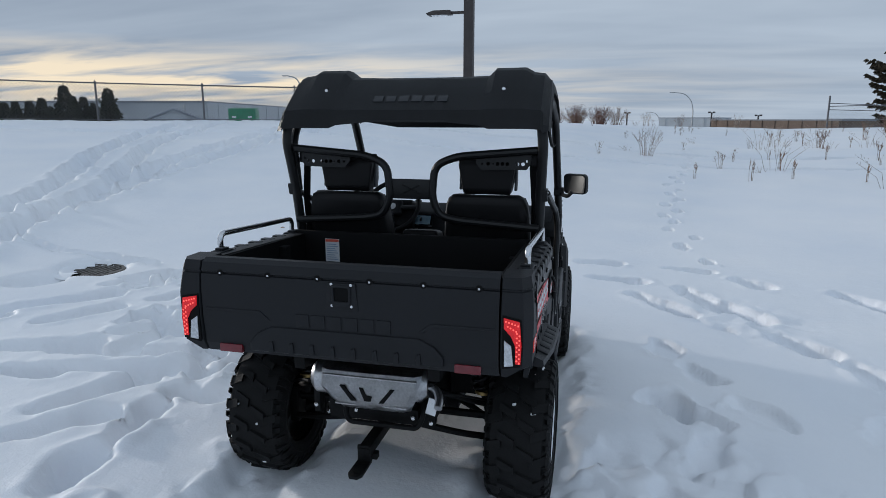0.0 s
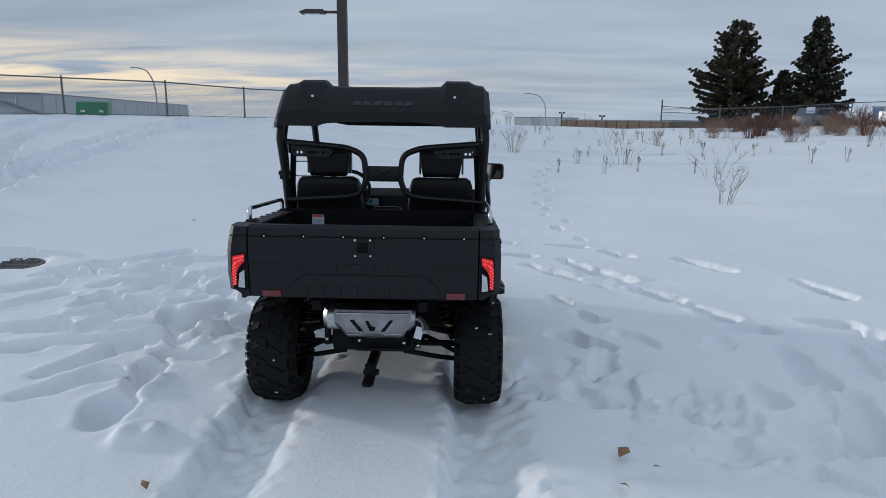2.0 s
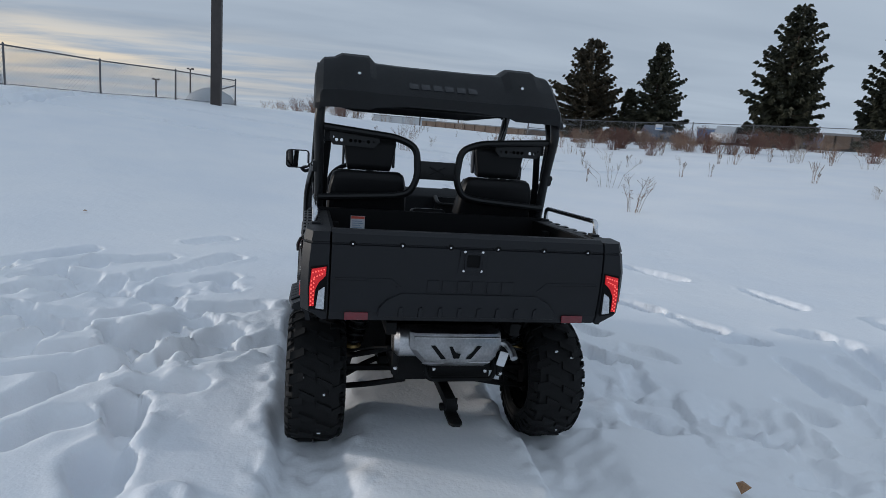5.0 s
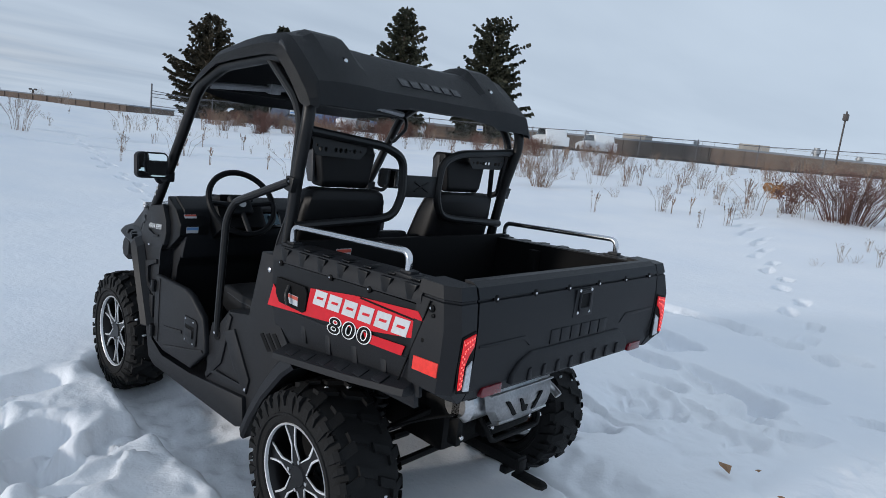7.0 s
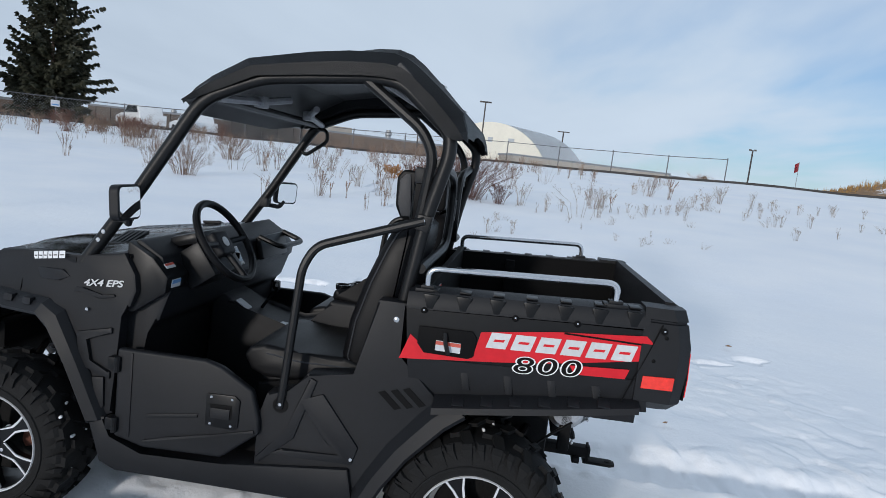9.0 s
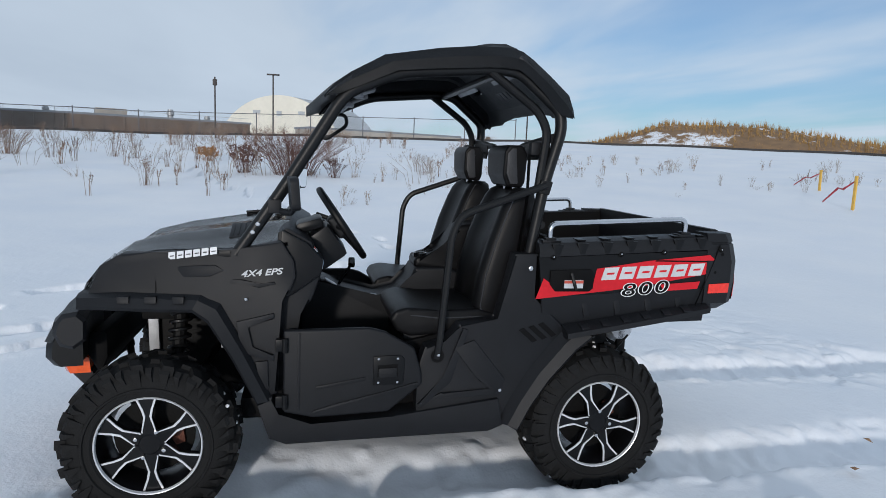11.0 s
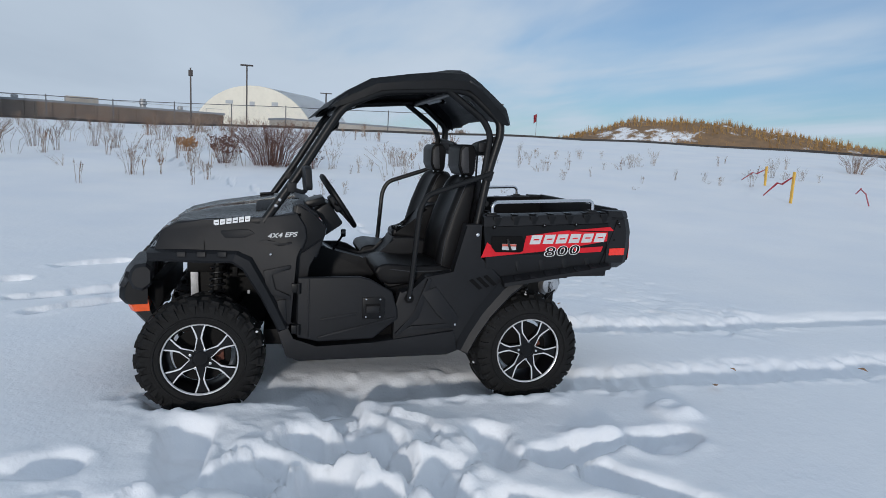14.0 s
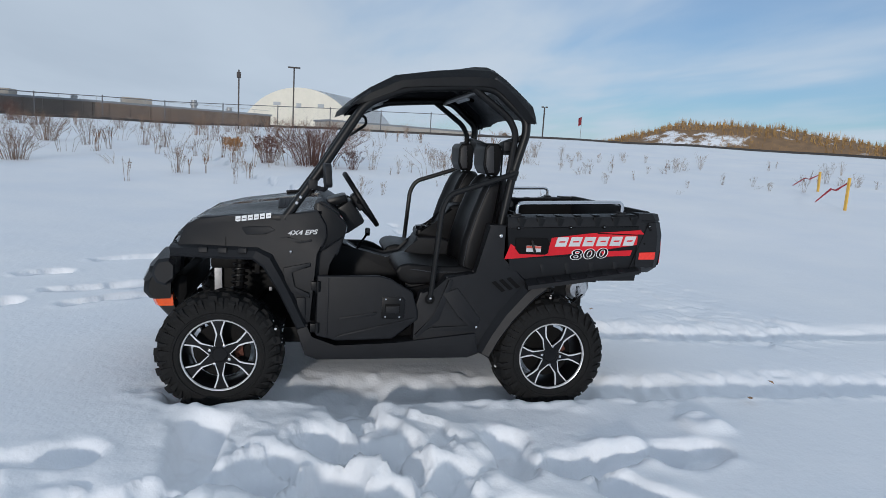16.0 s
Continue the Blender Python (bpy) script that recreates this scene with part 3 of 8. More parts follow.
STEPS_LEFT = [(-2.23, 0.01, -1.98, 0.56), (-2.14, -0.3, -1.84, 0.04), (-1.52, -0.2, -1.61, 0.2), (-1.5, -0.62, -1.56, -0.40), (-3.37, 0.81, -2.81, 1.02), (-2.91, 0.85, -1.81, 1.1), (-2.56, 0.6, -1.73, 0.83), (-2.98, 0.46, -2.64, 0.52), (-4.18, 1.54, -3.62, 2.19), (-3.57, 1.36, -3.32, 1.84), (-3.86, 2.46, -3.74, 2.71), (-3.68, 3.02, -3.41, 2.97), (-3.08, 2.18, -2.97, 2.32), (-2.66, 1.71, -2.31, 1.45), (-3.48, 3.1, -2.88, 3.69), (-2.67, 2.02, -2.35, 2.69), (-2.05, 1.46, -1.63, 1.31), (-2.16, 2.32, -1.83, 2.23), (-1.49, 0.97, -1.3, 1.15), (-4.7, 1.0, -4.1, 1.35)]
STEPS_BESIDE = [(-1.66, 1.92, -1.09, 1.95), (-1.26, 1.0, -0.90, 1.20), (-1.63, 2.71, -1.41, 2.87), (-1.88, 3.01, -1.48, 3.64), (-1.63, 0.45, -1.33, 0.45), (-1.41, 1.28, -1.24, 1.38), (-1.97, 4.25, -1.65, 4.52), (-1.8, 1.37, -1.61, 1.6), (-1.41, 2.7, -1.38, 2.47), (-1.59, 1.83, -1.47, 1.6), (-2.3, 1.6, -1.95, 1.85), (-2.5, 3.3, -2.1, 3.5), (-2.9, 2.9, -2.6, 2.75), (-2.2, 2.7, -2.0, 3.0), (1.79, 3.74, 2.08, 3.13)]
STEPS_RIGHT = [(1.32, 3.43, 1.73, 2.92), (0.95, 4.06, 1.37, 3.94), (2.13, 3.33, 2.34, 2.85), (2.38, 2.41, 2.56, 2.14), (0.8, 4.77, 1.16, 4.73), (1.77, 4.63, 2.14, 4.53), (2.42, 4.22, 2.59, 4.02), (2.79, 1.26, 3.06, 1.25), (3.0, 0.82, 2.94, 0.2), (3.56, 1.46, 3.82, 1.37), (3.49, 0.84, 3.41, 0.39), (3.05, -0.01, 2.78, -0.61), (1.31, 0.12, 1.39, -0.12), (2.46, 0.13, 2.51, -0.07), (3.24, 3.81, 3.57, 3.29), (4.15, 2.8, 4.29, 2.24), (3.94, 1.19, 3.63, 0.32), (4.83, 1.79, 4.65, 0.94), (4.79, 0.79, 4.67, 0.11), (2.7, 1.9, 2.85, 1.55)]
BOOT_TRAILS = [[(-2.9, 1.9), (-2.2, 1.55), (-1.5, 1.6)], [(-2.6, 3.4), (-2.0, 2.2), (-1.4, 1.6)], [(1.5, 2.2), (1.6, 1.2), (1.35, 0.3)], [(2.9, -0.2), (3.2, -1.4), (3.4, -2.6)]]
PAW_TRAILS = [[(2.2, 4.6), (2.15, 6.2), (2.1, 8.1), (2.5, 11.5), (3.4, 16.0), (4.0, 22.0)], [(4.1, -0.7), (5.3, -0.37), (6.4, 0.14), (8.3, 0.91), (12.7, 2.84), (21.9, 6.6)], [(4.9, 1.1), (4.72, 0.56), (4.73, 0.05), (4.59, -0.5), (4.58, -1.07), (4.4, -2.2)]]
TRAMPLED = [(-1.47, 1.2, 0.52, 0.85, 0.85, 0.0), (-2.1, 2.3, 0.6, 0.5, 0.22, 0.02), (1.55, 0.12, 0.55, 0.36, 0.75, 0.06), (2.2, -0.5, 0.9, 0.6, 0.35, 0.015), (2.2, -2.0, 1.0, 0.9, 0.22, 0.01), (1.0, -2.3, 0.7, 0.8, 0.40, 0.01), (0.75, -1.3, 0.35, 0.5, 0.35, 0.0), (2.2, 2.9, 0.4, 0.6, 0.4, 0.02)]
build_ground()


# ---- surroundings ----
def spot(az, dist, eye=(-2.5, 0.0)):
    """A place on the plan: a bearing in degrees clockwise from +y, and metres."""
    return eye[0] + dist * math.sin(radians(az)), eye[1] + dist * math.cos(radians(az))


def gz(x, y):
    return float(land(x, y))


def raw_mesh(name, verts, faces, mat, smooth=False):
    me = bpy.data.meshes.new(name)
    me.from_pydata(verts, [], faces)
    me.materials.append(mat)
    if smooth:
        for p in me.polygons:
            p.use_smooth = True
    return me


# --- spruces ---
def spruce_meshes(h, w, seed, lean=0.0, ragged=0.25, skew=0.0, taper=0.80, mat=NEEDLE, bare=0.1):
    rng = random.Random(seed)
    V, F = [], []

    def needle_spray(p, d, size):
        """A drooping tuft: two crossed tapering blades."""
        up = Vector((0, 0, 1))
        side = d.cross(up)
        side = side.normalized() if side.length > 1e-3 else Vector((1, 0, 0))
        nrm = side.cross(d).normalized()
        tip = p + d * size
        for a, wd in ((side, 0.42), (nrm, 0.30)):
            m = p + d * size * 0.4
            i = len(V)
            V.extend([p, m + a * size * wd, tip, m - a * size * wd])
            F.append((i, i + 1, i + 2, i + 3))

    stems = [(0.0, 0.0, h, w)]
    for ox, oy, hh, ww in stems:
        z = hh * bare
        while z < hh * 0.985:
            t = (z - hh * bare) / (hh * (1 - bare))
            env = ww * 0.5 * (1 - t) ** taper * (0.66 + 0.34 * min(1, t * 4.5)) + 0.10
            count = max(4, int(4 + 6 * (1 - t)))
            a0 = rng.uniform(0, 6.28)
            wh = rng.uniform(0.62, 1.18)
            for k in range(count):
                a = a0 + 2 * math.pi * k / count + rng.uniform(-0.3, 0.3)
                L = env * wh * rng.uniform(1 - ragged, 1 + ragged * 0.8)
                if rng.random() < 0.05:
                    L *= 1.28
                L *= 1 + skew * math.cos(a)
                base = Vector((ox + lean * z / hh, oy, z))
                d = Vector((math.cos(a), math.sin(a), 0))
                droop = -0.22 * (1 - t) + 0.35 * t
                steps = max(3, int(L / 0.20))
                for i in range(1, steps + 1):
                    u = i / steps
                    p = base + d * L * u + Vector((0, 0, L * (droop * u + 0.17 * u * u * u)))
                    for q in range(5 if u > 0.35 else 2):
                        dd = (d * rng.uniform(0.5, 1.0) + Vector((-d.y, d.x, 0)) * rng.uniform(-0.85, 0.85) + Vector((0, 0, rng.uniform(-1.1, 0.10)))).normalized()
                        needle_spray(p, dd, rng.uniform(0.22, 0.46) * (0.75 + 0.5 * (1 - t)))
            z += rng.uniform(0.12, 0.28) * (0.7 + 0.6 * (1 - t))
        needle_spray(Vector((ox + lean, oy, hh * 0.95)), Vector((0, 0, 1)), hh * 0.06)
    crown = raw_mesh("crown", V, F, mat)
    bm = bmesh.new()
    for ox, oy, hh, ww in stems:
        add_tube(bm, [(ox, oy, -0.3), (ox + lean * 0.5, oy, hh * 0.5), (ox + lean, oy, hh * 0.96)], hh * 0.02, 8, r2=0.02)
    # main limbs
    for i in range(26):
        t = rng.uniform(0.08, 0.8)
        a = rng.uniform(0, 6.28)
        ox, oy, hh, ww = rng.choice(stems)
        L = ww * 0.42 * (1 - t) ** 0.8
        add_tube(bm, [(ox + lean * t, oy, hh * t), (ox + lean * t + math.cos(a) * L * 0.5, oy + math.sin(a) * L * 0.5, hh * t - L * 0.1), (ox + lean * t + math.cos(a) * L, oy + math.sin(a) * L, hh * t - L * 0.08)], 0.035, 5, r2=0.008)
    tr = bpy.data.meshes.new("trunk")
    bm.to_mesh(tr)
    bm.free()
    tr.materials.append(BARK)
    return crown, tr


def spruce(x, y, label, meshes, turn=0.0, scale=1.0, group=""):
    e = thing("spruce_tree", (x, y, gz(x, y)), label, "spruce tree", group)
    e.rotation_euler = (0, 0, turn)
    e.scale = (scale,) * 3
    for nm, me in zip(("crown", "trunk"), meshes):
        o = new(nm, me)
        o.parent = e
    return e


e55 = (-1.06, -2.94)
e20, e60 = (0.49, -3.86), (-1.46, -2.57)
xa, ya = spot(24.9, 58, e60)
spruce(xa, ya, "broad bulky dark spruce with browned needles", spruce_meshes(8.7, 6.3, 11, ragged=0.28, skew=-0.10, taper=0.55, mat=NEEDLE_B, bare=0.02))
xb, yb = spot(30.4, 58, e60)
spruce(xb, yb, "slender ragged spruce with one long side branch", spruce_meshes(8.6, 4.3, 12, ragged=0.45, skew=0.25, mat=NEEDLE))
xc, yc = spot(40.4, 50, e60)
spruce(xc, yc, "tall pointed dark green spruce behind the fence", spruce_meshes(9.6, 4.8, 13, ragged=0.30, taper=0.62, mat=NEEDLE, bare=0.06))
xd, yd = spot(48.0, 50, e60)
spruce(xd, yd, "tall broad dark green spruce with uneven branches", spruce_meshes(9.6, 6.0, 14, lean=0.15, ragged=0.42, skew=0.14, taper=0.52, mat=NEEDLE, bare=0.05))
xs_, ys_ = spot(26.1, 60, e20)
spruce(xs_, ys_, "small young spruce between two larger trees", spruce_meshes(5.0, 3.4, 15, mat=NEEDLE))
far_spruce = spruce_meshes(5.0, 2.4, 16, ragged=0.3, mat=NEEDLE, bare=0.02)
rng_bg = random.Random(21)
for az in np.arange(-54.0, -41.0, 0.72) + [rng_bg.uniform(-0.2, 0.2) for _ in range(19)]:
    x, y = spot(az, 88 + rng_bg.uniform(-5, 5), (0.9, -2.9))
    spruce(x, y, "small dark spruce in a far row", far_spruce, rng_bg.uniform(0, 6), rng_bg.uniform(0.75, 1.15), "row of far spruces")
for az, d, sc in ((105.8, 95, 0.75), (107.3, 100, 0.5), (109.4, 96, 0.55), (113.0, 92, 0.6), (136.5, 140, 0.9), (138.2, 150, 0.8), (140.5, 150, 0.9)):
    x, y = spot(az, d, (-4.4, 1.4))
    spruce(x, y, "small far spruce on the horizon", far_spruce, rng_bg.uniform(0, 6), sc, "far spruces on the horizon")


# --- fences ---
def chain_fence(name, plan, h, label, wire_gap, wire=0.006, mat=FENCEDARK, rail=True):
    """plan: where each post stands; h: height at the first and at the last post."""
    f = thing(name, (0, 0, 0), label, "fence", kind="structure")
    P = [Vector((x, y, gz(x, y))) for x, y in plan]
    n = len(P) - 1
    H = [h[0] + (h[1] - h[0]) * i / n for i in range(n + 1)]
    bm0 = bmesh.new()
    add_tube(bm0, [(0, 0, -0.3), (0, 0, 1.03)], 0.032, 8)
    add_lathe(bm0, [(1.03, 0.037), (1.06, 0.02), (1.07, 0)], (0, 0, 0), "z", 8)
    me = bpy.data.meshes.new("post")
    bm0.to_mesh(me)
    bm0.free()
    me.materials.append(FENCEDARK)
    for p, hh in zip(P, H):
        o = new("post", me)
        o.parent = f
        o.location = p
        o.scale = (1, 1, hh)
    if rail:
        bm = bmesh.new()
        add_tube(bm, [p + Vector((0, 0, hh)) for p, hh in zip(P, H)], 0.022, 6)
        part("top_rail", bm, FENCEDARK, f)
    bm = bmesh.new()
    add_tube(bm, [p + Vector((0, 0, 0.06)) for p in P], 0.012, 5)
    part("bottom_wire", bm, FENCEDARK, f)
    # diamond mesh: two families of slanting wires
    V, F = [], []
    for A, B, h in zip(P, P[1:], H):
        L = (B - A).length
        d = (B - A) / L
        nrm = Vector((-d.y, d.x, 0)).normalized()
        k = int(L / wire_gap)
        for sgn in (1, -1):
            for j in range(-int(h / wire_gap), k + int(h / wire_gap) + 1):
                x0 = j * wire_gap
                x1 = x0 + sgn * h
                z0, z1 = 0.05, h
                lo, hi = min(x0, x1), max(x0, x1)
                if hi <= 0 or lo >= L:
                    continue
                ts = [0.0, 1.0]
                for lim in (0.0, L):
                    t = (lim - x0) / (x1 - x0)
                    if 0 < t < 1:
                        if (x0 < lim) == (lim == 0.0):
                            ts[0] = max(ts[0], t)
                        else:
                            ts[1] = min(ts[1], t)
                if ts[1] <= ts[0]:
                    continue
                q = []
                for t in ts:
                    u = (x0 + (x1 - x0) * t) / L
                    q.append(A.lerp(B, u) + Vector((0, 0, z0 + (z1 - z0) * t)))
                wdt = Vector((0, 0, wire))
                i = len(V)
                V.extend([q[0] - wdt, q[0] + wdt, q[0] + nrm * wire, q[1] - wdt, q[1] + wdt, q[1] + nrm * wire])
                F.extend([(i, i + 1, i + 4, i + 3), (i + 1, i + 2, i + 5, i + 4), (i + 2, i, i + 3, i + 5)])
    o = new("wire_mesh", raw_mesh("wire_mesh", V, F, mat))
    o.parent = f
    tagged(o, "diamond wire mesh", kind="stuff")
    return f


left_fence = chain_fence("fence_left", [(-21.2, 12.7), (-18.3, 14.0), (-15.4, 15.5), (-12.4, 17.0), (-9.55, 18.2), (-7.7, 20.7), (-5.8, 23.2), (-3.9, 25.7)], (1.32, 1.05), "dark chain-link fence along the snowy rise", 0.125)
bm = bmesh.new()
px, py = -3.9, 25.7
qx, qy = -5.8, 23.2
add_tube(bm, [(px, py, gz(px, py) + 0.85), (px + (qx - px) * 0.35, py + (qy - py) * 0.35, gz(qx, qy) + 0.5)], 0.025, 6)
part("end_stay", bm, FENCEDARK, left_fence)
right_fence = chain_fence("fence_right", [spot(19.6 + 88.4 * i / 18, 39.2, (0, 0)) for i in range(19)], (1.18, 1.38), "grey chain-link fence below the spruces", 0.16, 0.0028, GALV)
# gate at the fence's end
bm = bmesh.new()
gx0, gy0 = spot(19.6, 39.2, (0, 0))
gx1, gy1 = spot(24.0, 41.5, (0, 0))
for z in (0.5, 1.0, 1.35):
    add_tube(bm, [(gx0, gy0, gz(gx0, gy0) + z), (gx1, gy1, gz(gx1, gy1) + z * 0.85)], 0.02, 6)
add_tube(bm, [(gx0, gy0, gz(gx0, gy0) - 0.3), (gx0, gy0, gz(gx0, gy0) + 1.75)], 0.05, 8)
part("gate_rail", bm, FENCEDARK, right_fence)
for az in (31.5, 49.0):
    x, y = spot(az, 38.9, (0, 0))
    bm = bmesh.new()
    rot = Euler((0, 0, -radians(az))).to_matrix()
    add_box(bm, (x, y, gz(x, y) + 0.92), (0.42, 0.02, 0.34), 0.003, rot)
    sg = part("warning_sign", bm, STICKER, right_fence, "white sign with a blue band")
    bm = bmesh.new()
    add_box(bm, (x - math.sin(radians(az)) * 0.012, y - math.cos(radians(az)) * 0.012, gz(x, y) + 0.85), (0.34, 0.008, 0.07), 0, rot)
    part("sign_band", bm, STICKERBLUE, sg)
# low black barrier along the top of the rise
bm = bmesh.new()
pts = []
for i in range(60):
    x, y = spot(33 + i * 1.9, 39.0, (0, 0))
    pts.append((x, y, gz(x, y)))
rows = []
for x, y, z in pts:
    u = Vector((x, y, 0)).normalized() * 0.04
    rows.append([(x - u.x, y - u.y, z - 0.2), (x - u.x, y - u.y, z + 0.13), (x + u.x, y + u.y, z + 0.13), (x + u.x, y + u.y, z - 0.2)])
add_loft(bm, rows, True, True)
tagged(finish("barrier", bm, RAILBLACK), "low black barrier along the top of the rise", "barrier", kind="structure")


# --- lamps and poles ---
def big_pole():
    x, y = -4.33, 23.2
    z = gz(x, y)
    e = thing("light_pole", (x, y, z), "thick dark brown square light pole in the snow", "light pole")
    bm = bmesh.new()
    add_prism(bm, [(-0.19, -0.19), (0.19, -0.19), (0.19, 0.19), (-0.19, 0.19)], -0.3, 8.5 - z, "z", 0.03, 2)
    part("pole", bm, DARKPOLE, e)
    bm = bmesh.new()
    add_box(bm, (-0.45, 0, 5.92 - z), (0.6, 0.12, 0.10), 0.01)
    part("arm", bm, DARKPOLE, e)
    bm = bmesh.new()
    add_prism(bm, [(-0.70, 0.0), (-1.66, -0.02), (-1.74, 0.06), (-1.45, 0.16), (-0.75, 0.16)], -0.2, 0.2, "y", 0.015)
    for v in bm.verts:
        v.co.z += 5.85 - z
    head = part("lamp_head", bm, DARKPOLE, e)
    bm = bmesh.new()
    add_box(bm, (-1.22, 0, 5.835 - z), (0.65, 0.3, 0.012), 0.003)
    part("lens", bm, CLEARLENS, head)


big_pole()


def street_lamp(x, y, h, reach, turn):
    z = gz(x, y)
    e = thing("street_lamp", (x, y, z), "far street lamp with a curved arm", "street lamp", "curved street lamps")
    e.rotation_euler = (0, 0, turn)
    bm = bmesh.new()
    add_tube(bm, [(0, 0, -0.5), (0, 0, h * 0.62), (-reach * 0.12, 0, h * 0.82), (-reach * 0.45, 0, h * 0.97), (-reach, 0, h)], h * 0.014, 8, h * 0.15, r2=h * 0.009)
    part("post", bm, GALV, e)
    bm = bmesh.new()
    add_box(bm, (-reach - 0.3, 0, h - 0.02), (0.8, 0.26, 0.14), 0.04)
    part("lamp_head", bm, GALV, e)


x, y = spot(7.6, 120, e20)
street_lamp(x, y, 6.2 - gz(x, y), 3.3, 0.0)
x, y = spot(-25.2, 95, e20)
street_lamp(x, y, 7.7 - gz(x, y), 2.2, 0.3)
x, y = spot(5.0, 190, (0.5, -3.9))
street_lamp(x, y, 3.6 - gz(x, y), 3.0, 0.1)


def area_lamp(az, dist, el, kind, eye=(-4.31, 1.52), lab="tall thin parking lamp post"):
    x, y = spot(az, dist, eye)
    z = gz(x, y)
    h = 1.53 + dist * math.tan(radians(el)) - z
    e = thing("lamp_post", (x, y, z), lab, "lamp post", "far parking lamps")
    e.rotation_euler = (0, 0, radians(90 - az) + math.pi / 2)
    r = dist * 0.0011
    bm = bmesh.new()
    add_tube(bm, [(0, 0, -0.5), (0, 0, h)], r, 6)
    part("post", bm, DARKPOLE, e)
    if kind == "wide":
        heads = [((0, 0, h), (dist * 0.018, 0.4, 0.14))]
    elif kind == "block":
        heads = [((0, 0, h - 0.3), (dist * 0.006, 0.4, dist * 0.008))]
    else:
        heads = [((sx * dist * 0.003, 0, h), (dist * 0.0035, 0.3, dist * 0.0022)) for sx in (-1, 1)]
    for at, size in heads:
        bm = bmesh.new()
        add_box(bm, at, size, 0.02)
        part("lamp_head", bm, DARKPOLE, e)


area_lamp(82.9, 39.6, 5.74, "block")
area_lamp(87.3, 74, 6.32, "wide")
area_lamp(109.2, 80, 4.4, "twin")
area_lamp(93.9, 110, 4.5, "wide")
for az, d, el in ((-12.2, 95, 1.55), (-9.6, 80, 2.65), (9.6, 160, 0.6), (13.0, 170, 0.35), (3.0, 150, 0.6)):
    area_lamp(az, d, el, "twin", (-1.06, -2.94))


# --- buildings behind the rise ---
def slab(name, a, b, depth, z0, z1, mat, label, roofmat=None, bays=0, units=(), category="building"):
    """A long low building whose near face runs from a to b."""
    a, b = Vector((a[0], a[1], 0)), Vector((b[0], b[1], 0))
    d = (b - a).normalized()
    back = Vector((a.x + b.x, a.y + b.y, 0)).normalized()
    back = (back - d * back.dot(d)).normalized() * depth
    e = thing(name, ((a.x + b.x) / 2, (a.y + b.y) / 2, 0), label, category)
    off = e.location
    def wall(p, q, nm="wall"):
        bm = bmesh.new()
        n = (q - p).normalized().cross(Vector((0, 0, 1))) * 0.15
        rows = [[p - off, q - off], [p - off + n, q - off + n]]
        lo = [v.copy() for r in (rows[0], rows[1][::-1]) for v in r]
        add_prism(bm, [(v.x, v.y) for v in lo], z0, z1, "z")
        return part(nm, bm, mat, e)
    wall(a, b)
    wall(b, b + back)
    wall(a + back, a)
    wall(b + back, a + back)
    bm = bmesh.new()
    ov = 0.3
    add_prism(bm, [((v - off).x, (v - off).y) for v in (a - d * ov, b + d * ov, b + d * ov + back, a - d * ov + back)], z1 + 0.003, z1 + 0.18, "z")
    roof = part("roof", bm, roofmat or ROOFGREY, e)
    L = (b - a).length
    for i in range(bays):
        c = a + d * L * (i + 0.5) / bays - back.normalized() * 0.2 - off
        bm = bmesh.new()
        rot = Matrix.Rotation(math.atan2(d.y, d.x), 3, "Z")
        add_box(bm, (c.x, c.y, (z0 + z1) / 2), (0.14, 0.10, z1 - z0), 0, rot)
        part("pilaster", bm, mat, e)
    rot = Matrix.Rotation(math.atan2(d.y, d.x), 3, "Z")
    for at, kind in units:
        c = a + d * L * at + back * 0.15 - off
        bm = bmesh.new()
        if kind == "box":
            add_box(bm, (c.x, c.y, z1 + 0.45), (2.5, 1.5, 0.55), 0.06, rot)
            part("roof_unit", bm, WALLTAN, roof, "tan roof unit")
        else:
            r, h = (0.30, 1.0) if kind == "tall vent" else (0.25, 0.62)
            add_lathe(bm, [(z1, 0.0), (z1, r * 0.8), (z1 + h * 0.45, r * 0.8), (z1 + h * 0.5, r * 1.1), (z1 + h * 0.8, r * 1.1), (z1 + h * 0.85, r * 0.85), (z1 + h, r * 0.8), (z1 + h, 0.0)], (c.x, c.y, 0), "z", 14)
            part("roof_vent", bm, GALV, roof, "round silver roof vent")
    if units:
        for i in range(int(L / 1.9) + 1):
            c = a + d * min(L, i * 1.9) - off
            bm = bmesh.new()
            add_tube(bm, [(c.x, c.y, z1 + 0.1), (c.x, c.y, z1 + 0.52)], 0.018, 5)
            part("rail_post", bm, GALV, roof)
        bm = bmesh.new()
        add_tube(bm, [(v.x, v.y, z1 + 0.52) for v in (a - off, b - off)], 0.016, 5)
        part("roof_rail", bm, GALV, roof)
    return e


e10, e14 = (-3.06, 0.82), (-4.4, 1.4)
slab("long_brown_building", spot(54.5, 72, e10), spot(71, 62, e10), 14, -1.5, 3.95, material("dark_brown_wall", (0.075, 0.06, 0.052), 0.85, vary=0.2, scale=0.4, second=(0.12, 0.095, 0.08)), "long dark brown flat-roofed building beyond the fence", bays=14, units=((0.35, "vent"), (0.62, "box"), (0.9, "vent")))
slab("long_brown_building", spot(71.3, 62, e10), spot(84.6, 64, e10), 14, -1.5, 3.95, WALLBROWN, "long brown panelled building with rooftop units", bays=9, units=((0.22, "box"), (0.555, "tall vent"), (0.775, "vent")))
slab("low_tan_wall", spot(90.5, 62, e14), spot(103.2, 70, e14), 4, -1.5, 3.75, WALLTAN, "low tan concrete building behind the rise", bays=7)
